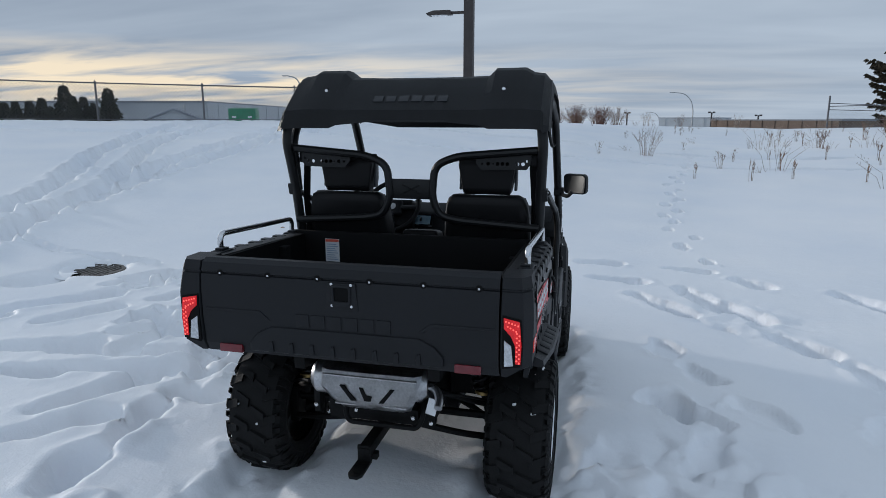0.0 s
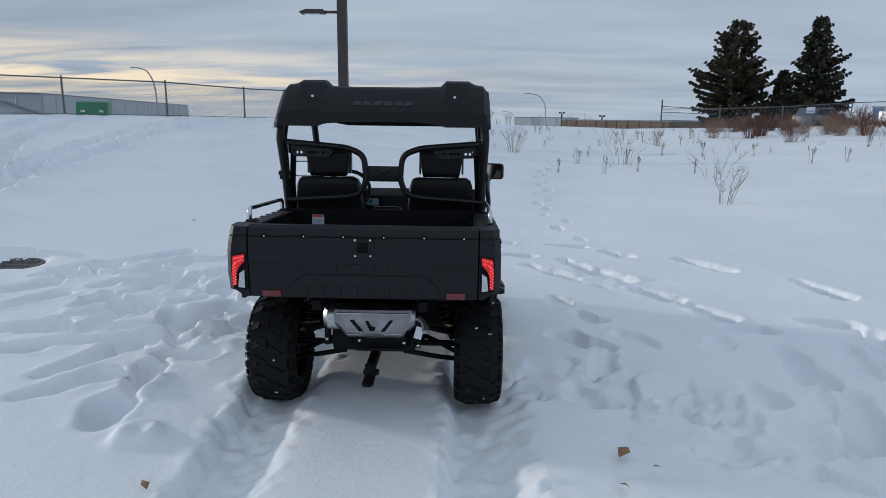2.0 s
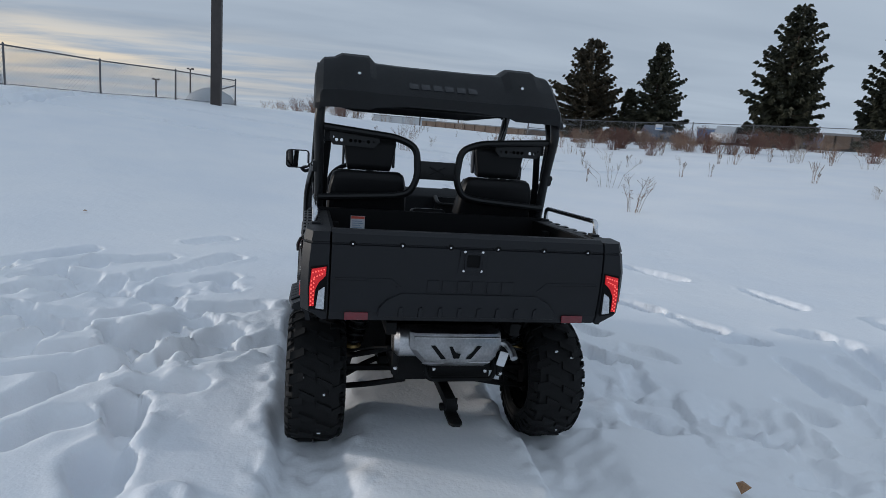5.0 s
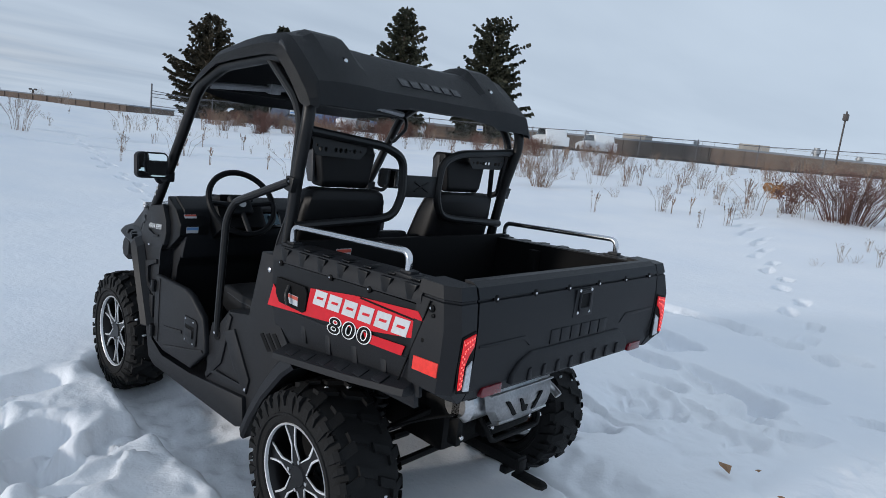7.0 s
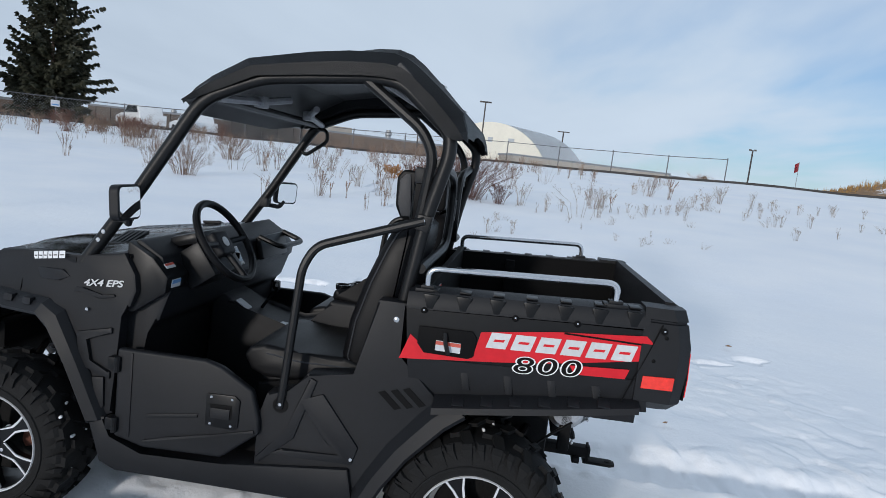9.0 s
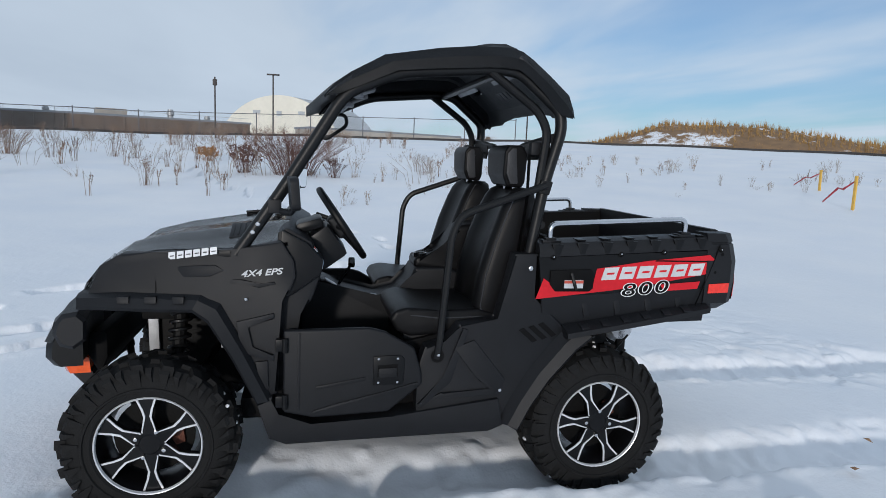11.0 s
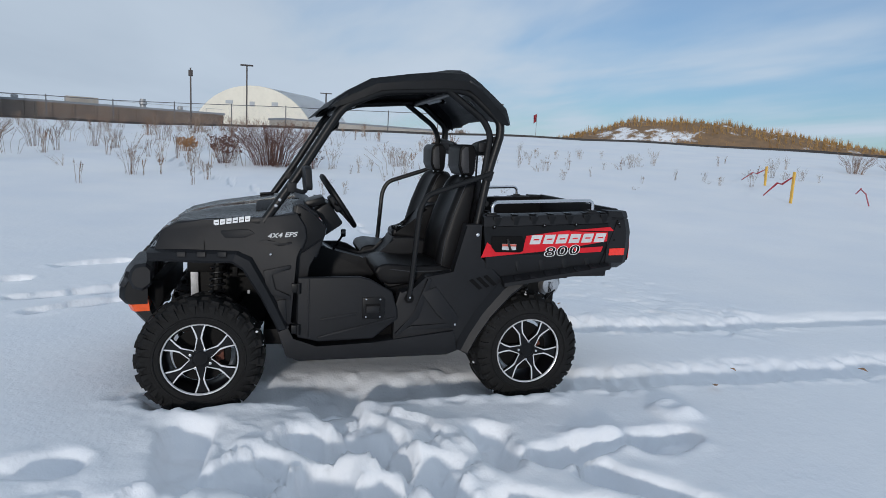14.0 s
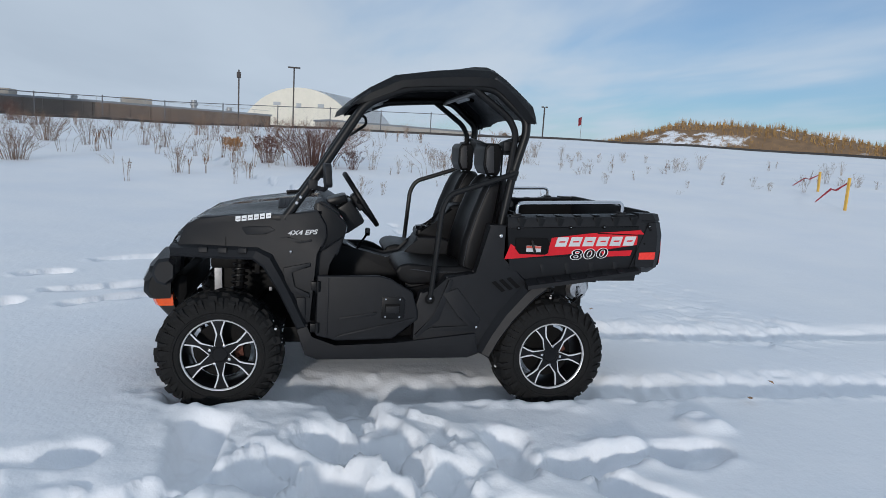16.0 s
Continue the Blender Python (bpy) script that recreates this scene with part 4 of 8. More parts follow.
slab("low_tan_wall", spot(103.6, 72, e14), spot(107.0, 78, e14), 3, -1.5, 3.6, WALLTAN, "low tan wall end", bays=2)
slab("brown_shed", spot(42.8, 56, e55), spot(47.2, 55, e55), 5, -0.5, 3.0, WALLBROWN, "brown clad shed behind the spruces", bays=4)
slab("grey_warehouse", spot(-33.1, 92, e20), spot(-22.9, 180, e20), 30, -4, 3.9, CLAD, "pale grey clad warehouse in the distance", bays=12)
slab("low_far_building", spot(9.1, 120, e20), spot(18.0, 105, e20), 12, -4, 1.5, WALLBROWN, "long low brown building in the distance", bays=10)
slab("low_far_building", spot(5.0, 170, (0.5, -3.9)), spot(9.0, 165, (0.5, -3.9)), 12, -5, 1.9, CLAD, "far low grey building", bays=4)
slab("low_far_building", spot(-52.0, 150, (0.95, -2.8)), spot(-36.0, 165, (0.95, -2.8)), 14, -5, 1.7, CLAD, "far low grey building", bays=6)
slab("far_blue_building", spot(33.5, 84, e55), spot(41.0, 80, e55), 8, -2, 3.3, material("blue_cladding", (0.06, 0.12, 0.24), 0.5, vary=0.1, scale=0.4), "far blue clad building behind the fence", bays=6)


def gabled_shed():
    x, y = spot(-35.4, 80, e20)
    e = thing("gabled_shed", (x, y, -2.0), "grey gabled shed with a pale roof", "shed")
    e.rotation_euler = (0, 0, radians(32))
    bm = bmesh.new()
    add_prism(bm, [(-3.4, 0), (3.4, 0), (3.4, 3.3), (0, 4.7), (-3.4, 3.3)], -3, 3, "y")
    part("wall", bm, CLAD, e)
    for s in (-1, 1):
        bm = bmesh.new()
        add_prism(bm, [(0, 4.72), (s * 3.8, 3.2), (s * 3.8, 3.34), (0, 4.88)], -3.4, 3.4, "y")
        part("roof", bm, ROOFGREY, e)
    bm = bmesh.new()
    add_box(bm, (0.3, -3.03, 3.0), (1.6, 0.06, 0.8), 0.01)
    part("window", bm, WINDOWDARK, e)
    bm = bmesh.new()
    add_tube(bm, [(1.0, 0, 4.2), (1.0, 0, 5.4)], 0.12, 8)
    part("chimney", bm, GALV, e)


gabled_shed()


def green_bin():
    x, y = spot(-29.7, 50, e20)
    e = thing("dumpster", (x, y, gz(x, y)), "green painted steel dumpster on the rise", "dumpster")
    e.rotation_euler = (0, 0, radians(20))
    z1 = 1.80 + 50 * math.tan(radians(0.80)) - gz(x, y)
    bm = bmesh.new()
    add_prism(bm, [(-0.95, -0.2), (0.95, -0.2), (0.95, z1 - 0.06), (-0.95, z1 - 0.02)], -0.8, 0.8, "y", 0.03)
    part("body", bm, GREENBIN, e)
    for i in range(5):
        bm = bmesh.new()
        add_box(bm, (-0.8 + i * 0.4, -0.82, z1 * 0.45), (0.08, 0.05, z1 * 0.95), 0.01)
        part("rib", bm, GREENBIN, e)
    for s in (-1, 1):
        bm = bmesh.new()
        add_box(bm, (s * 0.48, 0, z1), (0.92, 1.66, 0.06), 0.015, Euler((0.06, 0, 0)).to_matrix())
        part("lid", bm, GREENBIN, e)
        bm = bmesh.new()
        add_box(bm, (s * 0.55, -0.845, z1 * 0.62), (0.28, 0.01, 0.14), 0)
        part("label_plate", bm, STICKER, e)


green_bin()


def fabric_dome():
    """An arched fabric hall: front wall, smooth shell."""
    dist = 100
    c = Vector((*spot(87.7, dist, (-4.31, 1.52)), -2.0))
    e = thing("fabric_dome", c, "large cream arched fabric hall with pale grey sides", "fabric hall")
    top = 1.51 + dist * math.tan(radians(4.72)) + 2.0
    half = 11.2
    # the axis runs away from the field and to the right
    e.rotation_euler = (0, 0, -radians(88.6 + 30))
    def arch(k):
        out = []
        for i in range(k + 1):
            a = math.pi * i / k
            out.append((half * math.cos(a), top * math.sin(a) ** 0.85))
        return out
    bm = bmesh.new()
    add_prism(bm, arch(36), -0.15, 0.15, "y")
    front = part("front_wall", bm, FABRIC, e, "cream fabric end wall")
    for x, z, w, h in ((-3.6, 9.3, 1.2, 0.5), (0.2, 9.1, 0.8, 0.7), (3.9, 9.2, 1.0, 0.5), (0.2, 11.6, 2.2, 0.7), (2.0, 11.6, 0.7, 0.7)):
        if z < top - 0.6:
            bm = bmesh.new()
            add_box(bm, (x, -0.2, z), (w, 0.1, h), 0.02)
            part("vent", bm, CLAD, front)
    bm = bmesh.new()
    rows = []
    for j in range(15):
        y = 0.2 + j * 1.0
        rows.append([(x, y, z * (1.0 + (0.003 if j % 2 else 0))) for x, z in arch(36)])
    add_loft(bm, rows, False)
    bmesh.ops.solidify(bm, geom=bm.faces[:], thickness=0.1)
    part("shell", bm, FABRICSIDE, e, "smooth pale grey fabric shell", 60)


fabric_dome()
bm = bmesh.new()
hx, hy = spot(-8.0, 80, e55)
add_lathe(bm, [(0.0, 3.2), (1.4, 3.0), (2.5, 2.2), (3.1, 1.0), (3.3, 0.0)], (hx, hy, gz(hx, hy) + 0.1), "z", 24)
tagged(finish("storage_dome", bm, CLAD), "small pale grey storage dome in the distance", "storage dome")


# --- the grassy mound ---
def mound():
    ex, ey = -4.4, 1.4
    prof = [(111.5, 1.1), (113.6, 1.6), (115.6, 2.15), (117.8, 2.75), (120.2, 3.55), (124, 3.65), (128.4, 3.45), (132, 2.8), (135.8, 2.25), (140, 1.6), (146, 0.8)]
    V, F = [], []
    nu, nv = 70, 16
    grid = []
    rng = random.Random(3)
    for i in range(nu + 1):
        az = 110 + 37 * i / nu
        el = float(np.interp(az, [a for a, _ in prof], [b for _, b in prof]))
        row = []
        for j in range(nv + 1):
            v = j / nv
            d = 72 + 34 * v
            z1 = 1.53 + 88 * math.tan(radians(el))
            k = math.sin(math.pi * min(1, v * 1.05)) ** 0.8 if v < 0.95 else 0.0
            x, y = ex + d * math.sin(radians(az)), ey + d * math.cos(radians(az))
            z = -0.6 + (z1 + 0.4 + rng.uniform(-0.18, 0.18)) * k
            row.append(len(V))
            V.append((x, y, z))
        grid.append(row)
    for i in range(nu):
        for j in range(nv):
            F.append((grid[i][j], grid[i + 1][j], grid[i + 1][j + 1], grid[i][j + 1]))
    me = raw_mesh("mound", V, F, mound_material(), True)
    m = new("mound", me)
    tagged(m, "long earth mound with straw-coloured grass and snow patches", "mound", kind="structure")
    # grass over it
    W, G = [], []
    for _ in range(34000):
        i, j = rng.randrange(nu), rng.randrange(1, nv - 4)
        p = Vector(V[grid[i][j]]).lerp(Vector(V[grid[i + 1][j]]), rng.random()).lerp(Vector(V[grid[i][j + 1]]), rng.random())
        if mound_bare(i / nu, j / nv) and rng.random() < 0.93:
            continue
        crest = 1.0 if j > nv * 0.40 else 0.55
        h = rng.uniform(0.25, 0.90) * (0.75 + 0.45 * math.sin(p.x * 0.9) * math.sin(p.y * 0.7 + 1)) * crest * (1.35 if rng.random() < 0.08 else 1)
        s = rng.uniform(0.02, 0.05)
        a = rng.uniform(0, 3.14)
        k = len(W)
        W.extend([p + Vector((math.cos(a) * s, math.sin(a) * s, -0.1)), p + Vector((-math.cos(a) * s, -math.sin(a) * s, -0.1)), p + Vector((rng.uniform(-0.12, 0.12), rng.uniform(-0.12, 0.12), h))])
        G.append((k, k + 1, k + 2))
    o = new("mound_grass", raw_mesh("mound_grass", W, G, STRAW))
    tagged(o, "dry straw-coloured grass over the mound", "dry grass", kind="stuff")


def mound_bare(u, v):
    return v < 0.27 and abs(u - 0.27) < 0.09 * (1.25 - v) or v < 0.20 and abs(u - 0.5) < 0.06


def mound_material():
    m = bpy.data.materials.new("mound_grass_and_snow")
    m.use_nodes = True
    n, l = m.node_tree.nodes, m.node_tree.links
    b = n["Principled BSDF"]
    b.inputs["Roughness"].default_value = 0.95
    tc = n.new("ShaderNodeTexCoord")
    t1, t2 = n.new("ShaderNodeTexNoise"), n.new("ShaderNodeTexNoise")
    t1.inputs["Scale"].default_value, t1.inputs["Detail"].default_value = 0.30, 8
    t1.inputs["Roughness"].default_value = 0.7
    t2.inputs["Scale"].default_value, t2.inputs["Detail"].default_value = 1.1, 6
    for t in (t1, t2):
        l.new(tc.outputs["Object"], t.inputs["Vector"])
    soil = n.new("ShaderNodeValToRGB")
    soil.color_ramp.elements[0].color, soil.color_ramp.elements[1].color = (0.13, 0.085, 0.055, 1), (0.33, 0.20, 0.10, 1)
    l.new(t2.outputs["Fac"], soil.inputs[0])
    # the wind-drifted patch low on the front, and scattered spots
    far = n.new("ShaderNodeVectorMath")
    far.operation = "DISTANCE"
    l.new(tc.outputs["Object"], far.inputs[0])
    far.inputs[1].default_value = (61.0, -37.0, 3.2)
    mr = n.new("ShaderNodeMapRange")
    mr.inputs["From Min"].default_value, mr.inputs["From Max"].default_value = 1.0, 8.0
    mr.inputs["To Min"].default_value, mr.inputs["To Max"].default_value = 0.20, -0.06
    l.new(far.outputs["Value"], mr.inputs["Value"])
    add = n.new("ShaderNodeMath")
    add.operation = "ADD"
    l.new(mr.outputs["Result"], add.inputs[0])
    l.new(t1.outputs["Fac"], add.inputs[1])
    edge = n.new("ShaderNodeMapRange")
    edge.inputs["From Min"].default_value, edge.inputs["From Max"].default_value = 0.52, 0.60
    l.new(add.outputs[0], edge.inputs["Value"])
    mx = n.new("ShaderNodeMix")
    mx.data_type = "RGBA"
    l.new(edge.outputs["Result"], mx.inputs["Factor"])
    l.new(soil.outputs[0], mx.inputs["A"])
    mx.inputs["B"].default_value = (0.82, 0.84, 0.88, 1)
    l.new(mx.outputs["Result"], b.inputs["Base Color"])
    return m


mound()


# --- parked vehicles behind the fence ---
def parked_car(az, dist, mat, label, turn, eye=e55):
    x, y = spot(az, dist, eye)
    e = thing("parked_car", (x, y, gz(x, y) + 0.1), label, "car", "parked cars beyond the fence")
    e.rotation_euler = (0, 0, turn)
    bm = bmesh.new()
    add_prism(bm, [(-2.2, 0.3), (2.2, 0.3), (2.25, 0.75), (1.2, 0.92), (-2.15, 0.95)], -0.85, 0.85, "y", 0.06, 3)
    part("body", bm, mat, e)
    bm = bmesh.new()
    add_prism(bm, [(-1.9, 0.9), (-1.5, 1.45), (0.3, 1.48), (1.1, 0.92)], -0.75, 0.75, "y", 0.06, 3)
    cab = part("cabin", bm, mat, e)
    for s in (-1, 1):
        bm = bmesh.new()
        add_prism(bm, [(-1.6, 0.98), (-1.35, 1.38), (0.25, 1.40), (0.85, 0.98)], s * 0.74, s * 0.765, "y")
        part("side_window", bm, WINDOWDARK, cab)
        for wx in (-1.35, 1.4):
            bm = bmesh.new()
            add_lathe(bm, [(-0.1, 0), (-0.1, 0.31), (0.1, 0.31), (0.1, 0)], (wx, s * 0.78, 0.31), "y", 16)
            part("wheel", bm, RUBBER, e)


CARWHITE = material("white_car_paint", (0.74, 0.75, 0.76), 0.25, vary=0.04, scale=2, coat=0.5)
parked_car(53.3, 47, CARWHITE, "white parked car half hidden by the rise", 0.9)
parked_car(57.5, 50, CARWHITE, "white parked car beyond the fence", 0.9)
parked_car(36.5, 52, material("silver_car_paint", (0.45, 0.47, 0.5), 0.3, metal=0.5, vary=0.05), "silver parked car beyond the fence", 0.5)
parked_car(30.8, 54, material("dark_car_paint", (0.05, 0.06, 0.09), 0.25, vary=0.05, coat=0.5), "dark blue parked car beyond the fence", 0.5)


# --- weeds and shrubs ---
def stem_mesh(name, seed, height, stems, spread_r, mat, heads=True, branch=2, thick=0.0045, arch=0.2, leaf=0.0, seeds=6):
    rng = random.Random(seed)
    V, F = [], []

    def blade(p, q, r0, r1):
        d = (q - p).normalized()
        s = d.orthogonal().normalized()
        t = d.cross(s)
        i = len(V)
        for c, r in ((p, r0), (q, r1)):
            for k in range(3):
                a = 2.094 * k
                V.append(c + (s * math.cos(a) + t * math.sin(a)) * r)
        for k in range(3):
            F.append((i + k, i + (k + 1) % 3, i + 3 + (k + 1) % 3, i + 3 + k))

    def tuft(p, size):
        for _ in range(2):
            d = Vector((rng.gauss(0, 0.7), rng.gauss(0, 0.7), rng.gauss(0.8, 1))).normalized() * size
            s = d.orthogonal().normalized() * size * 0.5
            i = len(V)
            V.extend([p, p + d * 0.5 + s, p + d, p + d * 0.5 - s])
            F.append((i, i + 1, i + 2, i + 3))

    for _ in range(stems):
        a = rng.uniform(0, 6.283)
        r = spread_r * rng.random() ** 0.7
        p = Vector((math.cos(a) * r * 0.35, math.sin(a) * r * 0.35, -0.08))
        h = height * rng.uniform(0.5, 1.0)
        out = Vector((math.cos(a), math.sin(a), 0)) * r * 0.65
        q = p + out * 0.35 + Vector((rng.uniform(-0.04, 0.04), rng.uniform(-0.04, 0.04), h * 0.55))
        e = p + out * (1 + arch * rng.random()) + Vector((rng.uniform(-0.06, 0.06), rng.uniform(-0.06, 0.06), h))
        blade(p, q, thick, thick * 0.8)
        blade(q, e, thick * 0.8, thick * 0.35)
        if heads:
            for k in range(seeds):
                tuft(e.lerp(q, 0.66 * k / seeds), rng.uniform(0.012, 0.026) * (1.0 if seeds < 10 else 1.15))
        for _ in range(branch):
            t = rng.uniform(0.2, 0.9)
            b = q.lerp(e, t)
            d = Vector((rng.uniform(-1, 1), rng.uniform(-1, 1), rng.uniform(0.3, 1.2))).normalized() * h * rng.uniform(0.10, 0.25)
            blade(b, b + d, thick * 0.55, thick * 0.25)
            if heads:
                tuft(b + d, 0.019)
            if leaf and rng.random() < 0.8:
                tuft(b + d * 0.6, leaf)
    return raw_mesh(name, V, F, mat)


weed_kinds = [
    (stem_mesh("dry_weed", 31, 0.62, 7, 0.16, DRYPALE, True, 3, 0.0045), "sparse pale dry weed stalks in the snow", "dry weed"),
    (stem_mesh("dry_weed", 32, 0.85, 12, 0.30, DRYPALE, True, 4, 0.0045), "clump of pale dry weed stalks with seed heads", "dry weed"),
    (stem_mesh("dry_weed", 33, 0.60, 5, 0.10, DRYSTEM, True, 2, 0.0045), "few brown dry weed stalks", "dry weed"),
    (stem_mesh("dry_weed", 34, 0.95, 22, 0.45, DRYSTEM, True, 4, 0.0045), "dense brown dry weed clump", "dry weed"),
    (stem_mesh("dry_weed", 35, 0.40, 9, 0.35, DRYPALE, False, 2, 0.005, 0.8), "low bent pale grass stalks", "dry weed"),
    (stem_mesh("dry_weed", 36, 0.85, 9, 0.26, DRYSTEM, True, 3, 0.006, 0.15, 0.0, 22), "upright brown weed spikes with full seed heads", "dry weed"),
    (stem_mesh("dry_weed", 37, 0.62, 4, 0.20, DRYSTEM, True, 1, 0.006, 0.3, 0.0, 14), "few thin brown weed spikes in open snow", "dry weed"),
    (stem_mesh("dry_weed", 38, 1.05, 7, 0.75, DRYPALE, True, 3, 0.006, 1.0, 0.0, 5), "long arching pale dry stalks", "dry weed"),
]
shrub_kinds = [
    (stem_mesh("dry_shrub", 41, 1.15, 60, 0.70, REDSTEM, True, 5, 0.007), "red-brown leafless shrub by the fence", "shrub"),
    (stem_mesh("dry_shrub", 42, 0.95, 45, 0.60, DRYSTEM, True, 5, 0.007), "brown leafless shrub by the fence", "shrub"),
]


def plant(kind, x, y, scale=1.0, turn=0.0, group="weeds on the snowy slope"):
    me, label, cat = kind
    o = new(me.name.split(".")[0], me)
    o.location = (x, y, gz(x, y) - 0.03)
    o.rotation_euler = (0, 0, turn)
    o.scale = (scale, scale, scale * 1.0)
    return tagged(o, label, cat, group)


rng_w = random.Random(77)


def sow(n, az0, az1, r0, r1, kinds, s0=0.7, s1=1.2, group="weeds on the snowy slope", loose=0.45):
    x = y = None
    for _ in range(n):
        if x is None or rng_w.random() < loose:
            az, r = rng_w.uniform(az0, az1), math.sqrt(rng_w.uniform(r0 * r0, r1 * r1))
            x, y = spot(az, r, (0, 0))
        else:
            x, y = x + rng_w.gauss(0, 0.7), y + rng_w.gauss(0, 0.7)
        kind, sc, turn = rng_w.choice(kinds), rng_w.uniform(s0, s1), rng_w.uniform(0, 6.28)
        if kind[2] == "dry weed" and math.hypot(x, y) > 21.5:
            far_weeds.append((kind[0], x, y, sc, turn))
        else:
            plant(kind, x, y, sc, turn, group)


far_weeds = []
W0, W1, W2, W3, W4, W5, W6, W7 = weed_kinds
sow(32, 0, 22, 14, 36, [W0, W2, W6, W4], 0.6, 1.1, loose=0.75)
sow(14, 15, 35, 13, 26, [W6, W2, W7, W4], 0.5, 0.9, loose=0.9)
sow(60, 18, 60, 24, 37, [W5, W1, W3, W7], 0.7, 1.1)
sow(125, 50, 105, 15, 32, [W0, W5, W1, W2, W6, W3, W4, W7], 0.6, 1.15)
sow(50, 55, 100, 24, 36, [W1, W3, W5, W7], 0.7, 1.15)
sow(90, 100, 140, 15, 25, [W0, W0, W1, W2, W4], 0.5, 1.0)
sow(22, 70, 130, 12, 17, [W2, W4, W0], 0.35, 0.6)
sow(14, -5, 14, 33, 40, [W1, W3], 0.7, 1.1)
sow(36, 22, 44, 31, 38, shrub_kinds, 0.7, 1.15, "shrubs along the fence")
sow(20, 44, 62, 28, 37, shrub_kinds, 0.6, 0.95, "shrubs along the fence")
sow(9, -4, 2, 34, 38, shrub_kinds, 0.8, 1.2, "shrubs along the fence")
# the crowd of far weeds below the crest, too many to count
FW_V, FW_F, FW_M = [], [], []
for me, x, y, sc, turn in far_weeds:
    base, m = len(FW_V), pose(x, y, gz(x, y) - 0.03, 0, 0, math.degrees(turn)) @ Matrix.Scale(sc, 4)
    FW_V.extend(m @ v.co for v in me.vertices)
    FW_F.extend(tuple(base + k for k in p.vertices) for p in me.polygons)
    FW_M.extend([(DRYPALE, DRYSTEM).index(me.materials[0])] * len(me.polygons))
me = raw_mesh("far_weeds", FW_V, FW_F, DRYPALE)
me.materials.append(DRYSTEM)
me.polygons.foreach_set("material_index", FW_M)
tagged(new("far_weeds", me), "many thin dry weed stalks below the crest", "dry weeds", kind="stuff")
# single plants that stand out
bx, by = 16.0, 1.70
BIG = stem_mesh("big_bush", 51, 1.45, 170, 1.55, REDSTEM, True, 6, 0.008, 0.25)
tagged(plant((BIG, "large spreading red-brown leafless bush on the slope", "bush"), bx, by, 1.0), group="bushes on the slope")
LEAFY = stem_mesh("leafy_bush", 52, 1.0, 40, 0.55, REDSTEM, True, 6, 0.007, 0.2, 0.05)
plant((LEAFY, "narrow bush with a few last brown leaves", "bush"), *spot(85.2, 21, e14), 1.0, 0.5, "bushes on the slope")
plant((LEAFY, "narrow bush with a few last brown leaves", "bush"), *spot(92.5, 20, e14), 0.7, 2.5, "bushes on the slope")
ORANGE = stem_mesh("orange_weed", 53, 0.62, 40, 0.42, DRYORANGE, True, 7, 0.006, 0.2, 0.06)
plant((ORANGE, "rust-orange dry weed clump", "dry weed"), *spot(82.4, 25.0, e14), 1.0, 0.0)
ROUND = stem_mesh("round_bush", 54, 1.15, 80, 0.95, DRYSTEM, True, 5, 0.006, 0.3)
plant((ROUND, "rounded pale brown leafless bush", "bush"), 13.5, 9.05, 0.8, 0.0, "bushes on the slope")
plant((ROUND, "rounded pale brown leafless bush", "bush"), *spot(66.5, 24.5, e10), 0.85, 2.0, "bushes on the slope")
plant((W3[0], W3[1], W3[2]), *spot(78, 18, e14), 0.9, 0.3)
plant((ROUND, "low dark red-brown bush near the stakes", "bush"), *spot(137.0, 30, e14), 0.8, 1.0, "bushes on the slope")
plant((ROUND, "low dark red-brown bush near the stakes", "bush"), *spot(139.5, 31, e14), 0.7, 2.2, "bushes on the slope")
for kind, spots in (
    (W5, ((17.96, 8.22), (17.5, 6.65), (17.7, 5.55), (17.9, 4.72), (18.1, 3.57), (17.65, 2.9), (17.1, 8.3), (19.35, 18.26), (18.0, 21.1), (17.8, 19.8), (13.78, 12.79), (20.9, 15.8))),
    (W7, ((22.1, 9.1), (18.05, 6.14), (16.26, 8.91), (19.8, 16.9), (19.8, 15.75), (6.48, 21.88), (5.3, 15.0))),
    (W6, ((10.9, 5.68), (13.08, 4.81), (13.33, 4.45), (12.47, 3.26), (11.5, 3.47), (5.45, 15.0), (5.23, 13.02), (7.44, 18.12), (8.68, 17.8), (10.13, 17.25), (10.43, 14.34), (11.45, 14.38), (3.12, 12.86), (4.29, 12.7), (6.58, 12.64))),
    (W3, ((2.36, 17.94), (18.6, 11.84), (18.7, 9.06), (17.7, 23.4)))):
    for x, y in spots:
        plant(kind, x, y, rng_w.uniform(0.75, 1.05), rng_w.uniform(0, 6.28))
for x, y in ((12.4, 26.5), (13.9, 25.95), (14.0, 22.6), (17.2, 24.8), (17.66, 23.8), (18.4, 23.2)):
    plant(rng_w.choice(shrub_kinds), x, y, rng_w.uniform(0.8, 1.1), rng_w.uniform(0, 6.28), "shrubs along the fence")
TWIGGY = stem_mesh("twiggy_weed", 55, 0.85, 8, 0.42, DRYSTEM, True, 9, 0.006, 0.4)
plant((TWIGGY, "tall branching pale weed in open snow", "dry weed"), 5.43, 7.95, 0.95, 0.0)
for x, y, sc in ((10.36, 0.55, 0.75), (10.6, 0.39, 0.6), (10.6, 0.04, 0.7), (9.65, 0.73, 0.5)):
    plant(W0 if sc > 0.6 else W4, x, y, sc, x * 3)
TWIG = stem_mesh("fallen_twig", 56, 0.10, 14, 0.42, DRYSTEM, False, 4, 0.005, 1.0)
